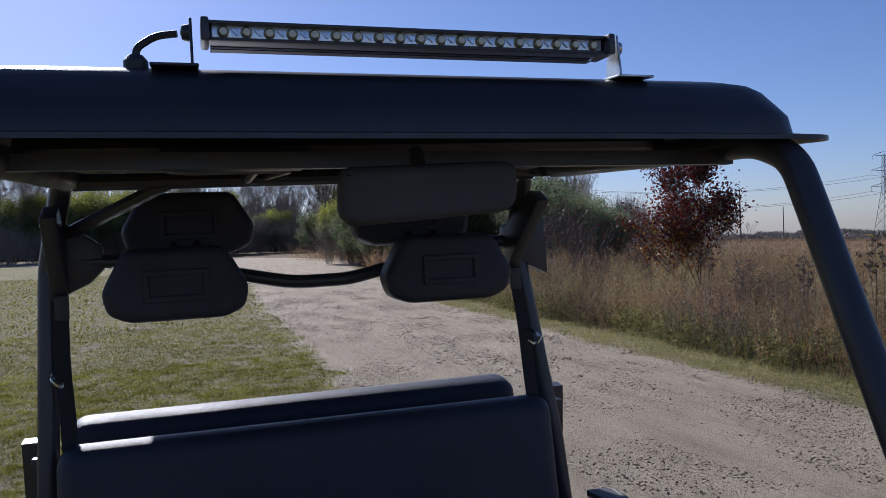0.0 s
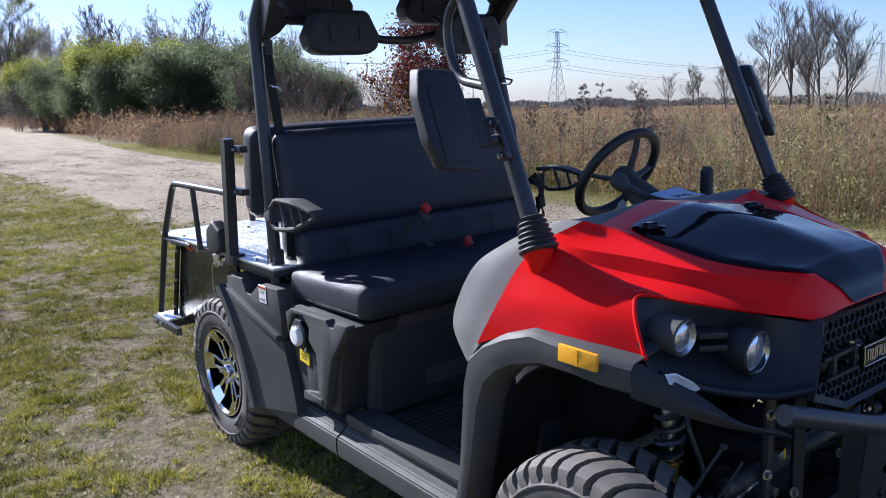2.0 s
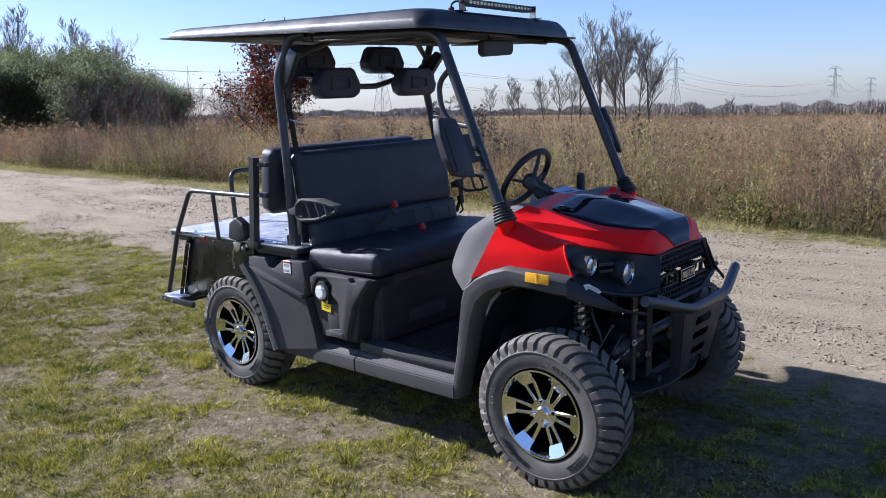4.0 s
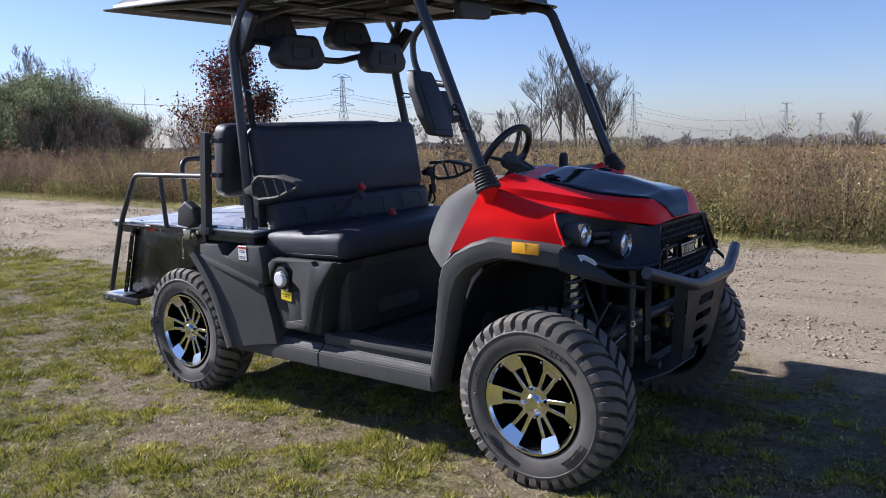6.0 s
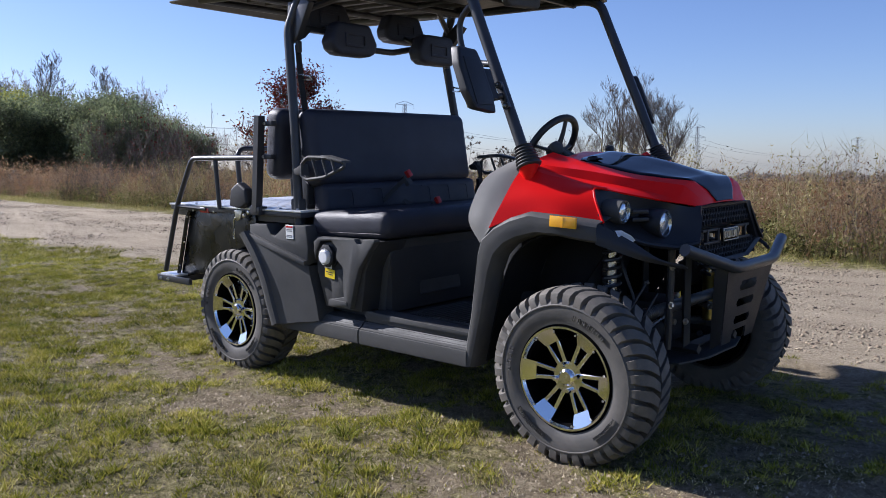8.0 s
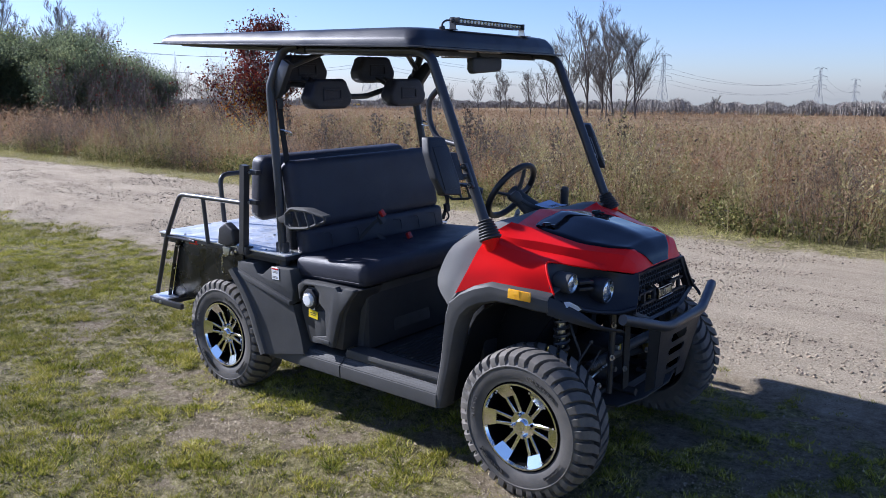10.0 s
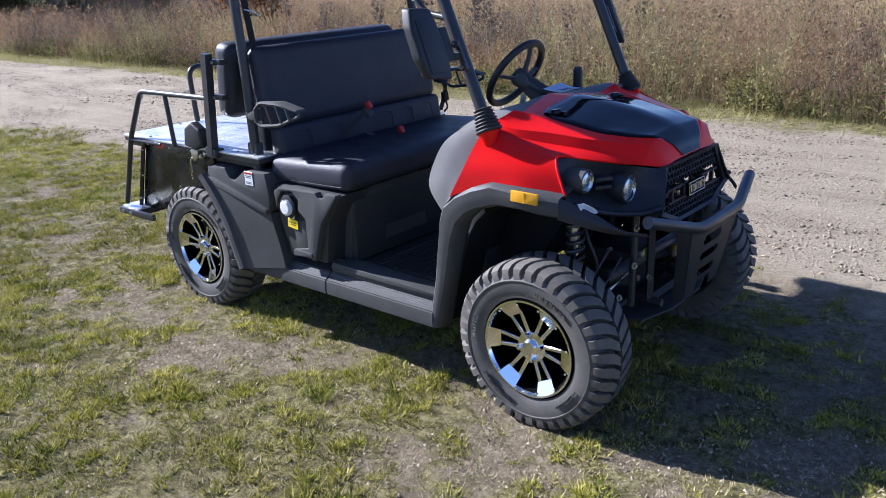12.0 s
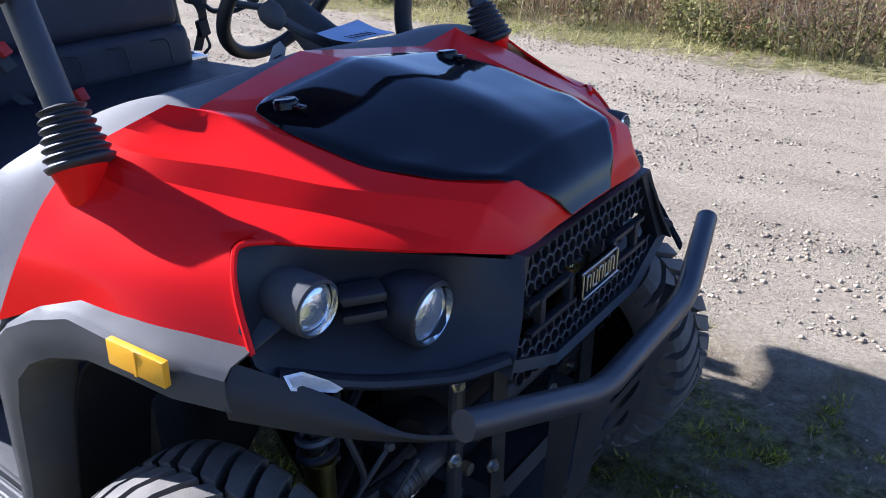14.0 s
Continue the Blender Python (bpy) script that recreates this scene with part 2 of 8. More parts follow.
def both(name, make, mat, parent, label="", about=0.0, sharp=35.0):
    """The same part on the vehicle's two sides: make(bm) builds that of negative y."""
    made = []
    for flip in (False, True):
        bm = bmesh.new()
        make(bm)
        if flip:
            mirror_y(bm, about)
        made.append(part(name, bm, mat, parent if not isinstance(parent, (list, tuple)) else parent[flip], label, sharp))
    return made


def fast_mesh(name, V, F, mats):
    """A mesh from arrays of places and of faces with one count of corners."""
    V, F = np.asarray(V, dtype=np.float32), np.asarray(F, dtype=np.int32)
    me = bpy.data.meshes.new(name)
    me.vertices.add(len(V))
    me.vertices.foreach_set("co", V.ravel())
    me.loops.add(F.size)
    me.loops.foreach_set("vertex_index", F.ravel())
    me.polygons.add(len(F))
    me.polygons.foreach_set("loop_start", np.arange(0, F.size, F.shape[1], dtype=np.int32))
    me.update(calc_edges=True)
    for m in mats:
        me.materials.append(m)
    return me


# ---- ground: one sheet from the grass verge over the gravel road to the fields ----
def steps(lo, hi, fine_lo, fine_hi, fine, grow):
    a = list(np.arange(fine_lo, fine_hi + 1e-6, fine))
    s, x = fine, a[-1]
    while x < hi:
        s *= grow
        x += s
        a.append(min(x, hi))
    s, x = fine, a[0]
    left = []
    while x > lo:
        s *= grow
        x -= s
        left.append(max(x, lo))
    return np.array(left[::-1] + a)


def hash2(i, j, seed):
    h = np.sin(i * 127.1 + j * 311.7 + seed * 74.7) * 43758.5453
    return h - np.floor(h)


def vnoise(x, y, seed=0):
    """Smooth noise over the plan, 0 to 1, with cells of one unit."""
    i, j = np.floor(x), np.floor(y)
    u, v = x - i, y - j
    u, v = u * u * (3 - 2 * u), v * v * (3 - 2 * v)
    a, b = hash2(i, j, seed), hash2(i + 1, j, seed)
    c, d = hash2(i, j + 1, seed), hash2(i + 1, j + 1, seed)
    return (a * (1 - u) + b * u) * (1 - v) + (c * (1 - u) + d * u) * v


def fbm(x, y, seed=0, octaves=4):
    s, amp, tot = 0.0, 1.0, 0.0
    for o in range(octaves):
        s = s + amp * vnoise(x * 2 ** o, y * 2 ** o, seed + o)
        tot += amp
        amp *= 0.5
    return s / tot


def road_middle(x):
    """The road runs straight past the cart, swings to +y and then turns away to -y far behind it."""
    k = np.clip((-x - 14) / 34, 0, 1)
    back = np.clip((-x - 44) / 40, 0, 3)
    return 3.05 + 2.2 * k * k * (3 - 2 * k) - 16 * back ** 2


def road_edge(x, y):
    """Metres inside (+) or outside (-) the road."""
    k = np.clip((-x - 14) / 34, 0, 1)
    return 1.95 + 0.9 * k + 5.2 * np.clip((-x - 42) / 20, 0, 1) - np.abs(y - road_middle(x))


def bare(x, y):
    """How bare the verge is: a worn wheel track beside the cart and patches."""
    t = np.exp(-((y + 0.72 + 0.1 * np.sin(x * 0.8)) / 0.34) ** 2) * np.clip((x + 6) / 4, 0.25, 1)
    t2 = np.exp(-((y - 0.95) / 0.5) ** 2) * np.clip((x - 0.6) / 1.2, 0, 1) * 0.72 + 0.1 * np.clip((y + 0.2) / 0.8, 0, 1)
    p = fbm(x * 2.1 + 7, y * 2.1, 11, 4)
    q = fbm(x * 7 + 3, y * 7, 13, 3)
    return np.clip(0.06 + 0.26 * t + t2 + (p - 0.5) * 1.5 + (q - 0.5) * 1.7, 0, 1)


def height(x, y):
    z = -0.022 * np.clip(y - 4.5, 0, None) * (1 - np.exp(-np.clip(y - 4.5, 0, None) / 6))
    z = z - 2.4 * np.exp(-((y - 223) / 55) ** 2) * np.clip(-x / 60, 0, 1)
    z = z + 0.0122 * np.clip(y, -6, 1.2)
    e = road_edge(x, y)
    near = np.exp(-(np.hypot(x - 1, y) / 22) ** 2)
    z = z + near * (0.03 * (fbm(x * 0.9, y * 0.9, 3, 3) - 0.5) * np.clip(-e + 0.3, 0, 1) + 0.014 * (fbm(x * 6, y * 6, 5, 3) - 0.5) * np.clip(-e, 0.25, 1))
    z = z - near * 0.02 * bare(x, y) * (e < 0) + 0.03 * np.clip(e / 1.5, 0, 1) * near
    z = z + near * 0.012 * (fbm(x * 1.2, y * 7, 9, 2) - 0.5) * (e > 0)
    far = np.clip((np.hypot(x, y) - 25) / 80, 0, 1)
    return z + far * 0.5 * (fbm(x * 0.03, y * 0.03, 21, 3) - 0.5)


gx = steps(-900, 900, -4.2, 4.4, 0.045, 1.075)
gy = steps(-900, 1200, -3.4, 5.6, 0.045, 1.075)
GX, GY = np.meshgrid(gx, gy)
GZ = height(GX, GY)
nx, ny = len(gx), len(gy)
idx = np.arange(nx * ny).reshape(ny, nx)
gf = np.stack([idx[:-1, :-1], idx[:-1, 1:], idx[1:, 1:], idx[1:, :-1]], -1).reshape(-1, 4)


def ground_material():
    m = bpy.data.materials.new("verge_and_gravel")
    m.use_nodes = True
    nt = m.node_tree
    n, l = nt.nodes, nt.links
    b = n["Principled BSDF"]
    b.inputs["Roughness"].default_value = 0.95
    b.inputs["Specular IOR Level"].default_value = 0.15
    geo = n.new("ShaderNodeNewGeometry")

    def noise_tex(scale, detail=6, rough=0.6):
        t = n.new("ShaderNodeTexNoise")
        t.inputs["Scale"].default_value = scale
        t.inputs["Detail"].default_value = detail
        t.inputs["Roughness"].default_value = rough
        l.new(geo.outputs["Position"], t.inputs["Vector"])
        return t.outputs[0]

    def ramp(src, stops):
        r = n.new("ShaderNodeValToRGB")
        while len(r.color_ramp.elements) < len(stops):
            r.color_ramp.elements.new(0.5)
        for e, (p, c) in zip(r.color_ramp.elements, stops):
            e.position, e.color = p, (*c, 1)
        l.new(src, r.inputs[0])
        return r.outputs[0]

    def math_node(op, a, c, clamp=False):
        k = n.new("ShaderNodeMath")
        k.operation, k.use_clamp = op, clamp
        for i, v in enumerate((a, c)):
            if isinstance(v, (int, float)):
                k.inputs[i].default_value = v
            else:
                l.new(v, k.inputs[i])
        return k.outputs[0]

    def blend(f, a, c):
        k = n.new("ShaderNodeMix")
        k.data_type = "RGBA"
        l.new(f, k.inputs[0])
        l.new(a, k.inputs[6])
        l.new(c, k.inputs[7])
        return k.outputs[2]

    at = n.new("ShaderNodeAttribute")
    at.attribute_name = "road_edge"
    ab = n.new("ShaderNodeAttribute")
    ab.attribute_name = "bare"
    af = n.new("ShaderNodeAttribute")
    af.attribute_name = "field"
    along = n.new("ShaderNodeVectorMath")
    along.operation = "MULTIPLY"
    along.inputs[1].default_value = (0.22, 1.0, 1.0)
    l.new(geo.outputs["Position"], along.inputs[0])
    rut = n.new("ShaderNodeTexNoise")
    rut.inputs["Scale"].default_value, rut.inputs["Detail"].default_value, rut.inputs["Roughness"].default_value = 2.4, 9, 0.72
    l.new(along.outputs[0], rut.inputs["Vector"])
    gravel = ramp(rut.outputs[0], [(0.3, (0.247, 0.193, 0.13)), (0.48, (0.437, 0.359, 0.245)), (0.68, (0.589, 0.497, 0.356))])
    speck = ramp(noise_tex(70, 3, 0.85), [(0.36, (0.194, 0.153, 0.114)), (0.52, (0.485, 0.4, 0.301)), (0.7, (0.718, 0.623, 0.497))])
    mixg = n.new("ShaderNodeMix")
    mixg.data_type = "RGBA"
    mixg.inputs[0].default_value = 0.45
    l.new(gravel, mixg.inputs[6])
    l.new(speck, mixg.inputs[7])
    soil = ramp(noise_tex(20, 10, 0.85), [(0.3, (0.06, 0.044, 0.027)), (0.43, (0.21, 0.165, 0.106)), (0.55, (0.35, 0.282, 0.187)), (0.68, (0.56, 0.47, 0.33))])
    turf = ramp(noise_tex(16, 10, 0.85), [(0.34, (0.025, 0.024, 0.01)), (0.44, (0.12, 0.108, 0.04)), (0.54, (0.29, 0.25, 0.115)), (0.68, (0.6, 0.52, 0.29))])
    straw = ramp(noise_tex(0.35, 10, 0.8), [(0.3, (0.13, 0.088, 0.048)), (0.5, (0.2, 0.143, 0.078)), (0.7, (0.3, 0.222, 0.12))])
    edge = math_node("ADD", at.outputs["Fac"], math_node("MULTIPLY", math_node("SUBTRACT", noise_tex(1.6, 9, 0.72), 0.5), 1.9))
    road_f = n.new("ShaderNodeMapRange")
    road_f.inputs[1].default_value, road_f.inputs[2].default_value = -0.12, 0.18
    l.new(edge, road_f.inputs[0])
    bare_f = n.new("ShaderNodeMapRange")
    bare_f.inputs[1].default_value, bare_f.inputs[2].default_value = 0.42, 0.62
    l.new(math_node("ADD", ab.outputs["Fac"], math_node("MULTIPLY", math_node("SUBTRACT", noise_tex(9, 9, 0.75), 0.5), 1.3)), bare_f.inputs[0])
    c = blend(bare_f.outputs[0], turf, soil)
    c = blend(af.outputs["Fac"], c, straw)
    c = blend(road_f.outputs[0], c, mixg.outputs[2])
    l.new(c, b.inputs["Base Color"])
    bp = n.new("ShaderNodeBump")
    bp.inputs["Strength"].default_value = 1.0
    bp.inputs["Distance"].default_value = 0.045
    vor = n.new("ShaderNodeTexVoronoi")
    vor.feature = "DISTANCE_TO_EDGE"
    vor.inputs["Scale"].default_value = 13
    warp = n.new("ShaderNodeTexNoise")
    warp.inputs["Scale"].default_value = 7
    warp.inputs["Detail"].default_value = 5
    l.new(geo.outputs["Position"], warp.inputs["Vector"])
    bent = n.new("ShaderNodeVectorMath")
    bent.operation = "MULTIPLY_ADD"
    l.new(warp.outputs["Color"], bent.inputs[0])
    bent.inputs[1].default_value = (0.3, 0.3, 0.3)
    l.new(geo.outputs["Position"], bent.inputs[2])
    l.new(bent.outputs[0], vor.inputs["Vector"])
    crack = math_node("MULTIPLY", math_node("MINIMUM", math_node("MULTIPLY", vor.outputs["Distance"], 9.0), 1.0), math_node("MULTIPLY", bare_f.outputs[0], 0.16))
    off_road = math_node("SUBTRACT", 1.0, road_f.outputs[0])
    lumps = math_node("ADD", math_node("MULTIPLY", noise_tex(30, 9, 0.82), 1.5), math_node("MULTIPLY", crack, off_road))
    l.new(math_node("ADD", lumps, math_node("MULTIPLY", noise_tex(150, 3, 0.7), 0.35)), bp.inputs["Height"])
    l.new(bp.outputs[0], b.inputs["Normal"])
    return m


GROUND = ground_material()
gme = fast_mesh("ground", np.stack([GX.ravel(), GY.ravel(), GZ.ravel()], 1), gf, [GROUND])
for key, val in (("road_edge", road_edge(GX, GY)), ("bare", bare(GX, GY)), ("field", np.clip((GY - road_middle(GX) - 2.6) / 0.8, 0, 1))):
    gme.attributes.new(key, "FLOAT", "POINT").data.foreach_set("value", val.ravel().astype(np.float32))
gme.polygons.foreach_set("use_smooth", [True] * len(gme.polygons))
ground = tagged(new("ground", gme), "grass verge, pale gravel road and dry field", "ground", kind="structure")

# ---- the utility cart: x forward, y to its left, wheels on z = 0 ----
cart = tagged(new("utility_cart"), "red and black utility cart with roof, parked on grass", "utility vehicle")
cart.matrix_basis = Matrix.Rotation(radians(0.7), 4, "X")  # it leans with the verge
FY = 0.07  # the nose stands a little to the left of the wheels' middle


def mid(x):
    """The middle line of the front body, which runs a little askew."""
    t = min(max((x - 1.61) / 0.47, 0.0), 1.0)
    return FY * t


HUB = 0.27
RIM = 0.945  # the rim against its drawn profile


# wheels, built round the origin with the outer face towards -y
def wheel_meshes():
    bm = bmesh.new()  # rim barrel and dish
    lathe(bm, [(0.168, 0.16), (0.176, 0.155), (0.172, 0.14), (0.156, 0.1), (0.15, 0.03), (0.153, -0.01), (0.166, -0.022), (0.176, -0.026), (0.181, -0.018), (0.181, -0.004), (0.172, 0.006)], (0, 0, 0), (0, 1, 0), 48, closed=True)
    lathe(bm, [(0.0, 0.05), (0.07, 0.05), (0.085, 0.09), (0.155, 0.1), (0.165, 0.12)], (0, 0, 0), (0, 1, 0), 40)
    barrel = finish("wheel", bm, RIMBLACK)
    bm = bmesh.new()  # bright lip
    lathe(bm, [(0.167, -0.02), (0.173, -0.031), (0.18, -0.031), (0.182, -0.02), (0.172, -0.012)], (0, 0, 0), (0, 1, 0), 48, closed=True)
    lip = finish("rim_lip", bm, CHROME)
    bm = bmesh.new()  # one double spoke, pointing up, with its flared foot at the lip
    for s in (-1, 1):
        prism(bm, [(s * 0.0045, 0.05), (s * 0.02, 0.044), (s * 0.03, 0.126), (s * 0.0155, 0.126)], -0.03, -0.006, 0.002, segs=1)
    for v in bm.verts:  # the bars sink a little towards the foot
        v.co.y += max(0.0, v.co.z - 0.05) * 0.15
    # the foot: a polished ramp that dips from the lip towards the spoke
    outer = [(-0.041, 0.167), (-0.018, 0.173), (0.018, 0.173), (0.041, 0.167)]
    top = [bm.verts.new((x, -0.031, z)) for x, z in outer]
    low = [bm.verts.new((x, -0.0195, 0.125)) for x in (-0.031, -0.012, 0.012, 0.031)]
    top_b = [bm.verts.new((x, 0.02, z)) for x, z in outer]
    low_b = [bm.verts.new((x, 0.02, 0.125)) for x in (-0.031, -0.012, 0.012, 0.031)]
    ramp_faces = [bm.faces.new(top + low[::-1]), bm.faces.new(low + low_b[::-1]), bm.faces.new(top_b + top[::-1]), bm.faces.new((top[0], low[0], low_b[0], top_b[0])), bm.faces.new((top[3], top_b[3], low_b[3], low[3])), bm.faces.new(low_b + top_b[::-1])]
    bmesh.ops.recalc_face_normals(bm, faces=ramp_faces)
    for v in bm.verts:  # dished towards the hub
        v.co.y += 0.028 * min(max((0.165 - v.co.z) / 0.115, 0.0), 1.0)
    spoke = finish("spoke", bm, CHROME)
    bm = bmesh.new()
    lathe(bm, [(0.0, -0.046), (0.022, -0.046), (0.028, -0.041), (0.03, -0.032), (0.056, -0.03), (0.06, -0.02), (0.06, 0.02)], (0, 0, 0), (0, 1, 0), 28)
    for v in bm.verts:
        v.co.y += 0.028
    cap = finish("hub_cap", bm, CHROME)
    bm = bmesh.new()
    lathe(bm, [(0.0, -0.05), (0.006, -0.05), (0.0085, -0.046), (0.0085, -0.028)], (0, 0, 0), (0, 1, 0), 6)
    for v in bm.verts:
        v.co.y += 0.028
    nut = finish("lug_nut", bm, CHROME)
    bm = bmesh.new()
    lathe(bm, [(0.0, -0.034), (0.003, -0.034), (0.0042, -0.031)], (0, 0, 0), (0, 1, 0), 6)
    rivet = finish("rim_rivet", bm, STEEL)
    bm = bmesh.new()  # tyre carcass
    prof = [(0.162, -0.01), (0.17, -0.02), (0.182, -0.028), (0.2, -0.034), (0.222, -0.037), (0.236, -0.0365), (0.2375, -0.0395), (0.2405, -0.0395), (0.244, -0.036), (0.258, -0.03), (0.265, -0.012),
            (0.267, 0.03), (0.268, 0.08), (0.267, 0.14), (0.264, 0.178), (0.256, 0.194), (0.244, 0.205), (0.215, 0.21), (0.19, 0.2), (0.176, 0.175)]
    lathe(bm, prof, (0, 0, 0), (0, 1, 0), 72, closed=True)
    for v in bm.verts:
        v.co.y *= 0.76 if v.co.y > 0 else 1.0
    tyre = finish("tyre", bm, SIDEWALL)
    bm = bmesh.new()  # tread lugs: slanting shoulder bars and centre blocks
    n = 37
    for k in range(n):
        a0 = 2 * math.pi * k / n
        for side in (0, 1):
            a = a0 + (0.5 * 2 * math.pi / n if side else 0)
            rows_ = []
            # (along, lead angle, half width, radius at the top)
            for al, lead, hw, top in ((-0.037, -0.006, 0.054, 0.264), (-0.032, 0.0, 0.062, 0.277), (-0.016, 0.012, 0.066, 0.288), (0.012, 0.04, 0.067, 0.2935), (0.045, 0.085, 0.066, 0.2945), (0.08, 0.145, 0.058, 0.2945)):
                y = al if not side else 0.17 - al
                aa = a + lead
                rows_.append([(y, aa - hw, top - 0.03), (y, aa - hw + 0.008, top), (y, aa + hw - 0.008, top), (y, aa + hw, top - 0.03)])
            V = [[bm.verts.new((math.sin(t) * r, y, math.cos(t) * r)) for y, t, r in row] for row in rows_]
            for i in range(len(V) - 1):
                for j in range(3):
                    bm.faces.new((V[i][j], V[i][j + 1], V[i + 1][j + 1], V[i + 1][j]))
            bm.faces.new(V[0])
            bm.faces.new(V[-1][::-1])
    for v in bm.verts:
        v.co.y *= 0.76 if v.co.y > 0 else 1.0
    tread = finish("tread", bm, TYRE, 25)
    bm = bmesh.new()  # raised sidewall lettering as plain bars

    def bars(mid, count, step, hgt):
        for k in range(count):
            t = radians(mid + (k - (count - 1) / 2) * step)
            m = Matrix.Rotation(t, 3, "Y")
            for dx in (-0.0035, 0.0035):
                c = m @ Vector((dx, -0.0405, 0.209))
                box(bm, c, (0.0028, 0.004, hgt), 0.0008, m, 1)
            box(bm, m @ Vector((0, -0.0405, 0.209 + (hgt * 0.4 if k % 2 else -hgt * 0.1))), (0.007, 0.004, 0.003), 0.0008, m, 1)
    letters = []
    for word in ((-4, 7, 5.2, 0.017), (184, 8, 4.6, 0.015), (-112, 4, 6.5, 0.013), (98, 9, 3.2, 0.008)):
        bm = bmesh.new()
        bars(*word)
        letters.append(finish("sidewall_lettering", bm, SIDEWALL))
    return barrel, lip, spoke, cap, nut, rivet, tyre, tread, letters


def add_wheel(meshes, m):
    barrel, lip, spoke, cap, nut, rivet, tyre, tread, letters = meshes
    w = new("wheel", barrel)
    w.parent = cart
    w.matrix_basis = m
    rim = Matrix.Diagonal((RIM, 1, RIM, 1))
    tagged(w, "black wheel with bright machined double spokes and an all-terrain tyre")
    for name, me in (("rim_lip", lip), ("hub_cap", cap), ("tyre", tyre), ("tread", tread), *(("sidewall_lettering", w_) for w_ in letters)):
        o = new(name, me)
        o.parent = w
        if name in ("rim_lip", "hub_cap"):
            o.matrix_basis = rim
    for k in range(6):
        o = new("spoke", spoke)
        o.parent = w
        o.matrix_basis = rim @ Matrix.Rotation(2 * math.pi * k / 6, 4, "Y")
    for k in range(4):
        o = new("lug_nut", nut)
        o.parent = w
        t = 2 * math.pi * (k + 0.5) / 4
        o.matrix_basis = Matrix.Translation((0.043 * math.cos(t), 0, 0.043 * math.sin(t)))
    for k in range(12):
        o = new("rim_rivet", rivet)
        o.parent = w
        t = 2 * math.pi * (k + 0.5) / 12
        o.matrix_basis = Matrix.Translation((0.163 * RIM * math.cos(t), 0, 0.163 * RIM * math.sin(t)))
    return w


WHEEL = wheel_meshes()
for x, side, spin_r, spin_l in ((0.01, 0.567, 36, 31), (1.885, 0.592, 32, 50)):
    add_wheel(WHEEL, Matrix.Translation((x, -side, HUB if x > 1 else 0.262)) @ Matrix.Rotation(radians(spin_r), 4, "Y"))
    add_wheel(WHEEL, Matrix.Translation((x, side + (0.03 if x > 1 else 0), HUB)) @ Matrix.Rotation(math.pi, 4, "Z") @ Matrix.Rotation(radians(spin_l), 4, "Y"))

# front wheel arches: a band that follows the arch, outer face and turned-in edge
ARCH_OUT = [(1.44, 0.235), (1.478, 0.42), (1.51, 0.64), (1.53, 0.7), (1.578, 0.742), (1.645, 0.775), (1.714, 0.796), (1.8, 0.788), (1.87, 0.778), (1.945, 0.766)]
ARCH_IN = [(1.49, 0.235), (1.535, 0.42), (1.567, 0.58), (1.594, 0.645), (1.632, 0.683), (1.672, 0.704), (1.745, 0.724), (1.82, 0.722), (1.885, 0.712), (1.95, 0.7)]
ARCH_Y = [-0.6, -0.6, -0.602, -0.603, -0.6, -0.592, -0.582, -0.574, -0.562, -0.53]


def front_fender(bm):
    rows_ = []
    for (xo, zo), (xi, zi), y in zip(ARCH_OUT, ARCH_IN, ARCH_Y):
        d = Vector((xi - xo, 0, zi - zo)).normalized()
        o, i = Vector((xo, y, zo)), Vector((xi, y, zi))
        rows_.append([o - d * 0.014 + Vector((0, 0.1, 0.002)), o + Vector((0, 0.008, 0)), o + d * 0.012 + Vector((0, -0.004, 0)), (o + i) / 2 + Vector((0, -0.006, 0)), i - d * 0.01 + Vector((0, -0.003, 0)), i + Vector((0, 0.012, 0)), i + d * 0.004 + Vector((0, 0.08, 0))])
    skin(bm, rows_, 3, 2, 0.004, smooth_u=False, smooth_v=False)


fenders = both("front_fender", front_fender, PLASTIC, cart, "matte grey-black plastic wheel arch flare", about=FY / 2)


def amber(bm):
    box(bm, (1.852, -0.58, 0.77), (0.094, 0.01, 0.036), 0.002, (0, 3, 6))
    box(bm, (1.853, -0.5855, 0.77), (0.005, 0.002, 0.036), 0.0006, (0, 3, 6), 1)


both("side_reflector", amber, AMBER, fenders, "amber side reflector", about=FY / 2)


def inner_arch(bm):
    pts = [(1.5, 0.25), (1.56, 0.5), (1.62, 0.64), (1.72, 0.71), (1.83, 0.728), (1.91, 0.72)]
    skin(bm, [[(x, -0.535, z), (x, -0.42, z + 0.01), (x, -0.31, z)] for x, z in pts], 3, 2, 0.005)
    prism(bm, [(1.5, 0.25), (1.56, 0.5), (1.62, 0.64), (1.72, 0.72), (1.86, 0.745), (1.9, 0.72), (1.75, 0.5), (1.6, 0.25)], -0.31, -0.3, 0.002)


# coloured as dark as the shaded hollow above the wheel
both("wheel_arch_liner", inner_arch, ARCHSHADE, cart, about=FY / 2)

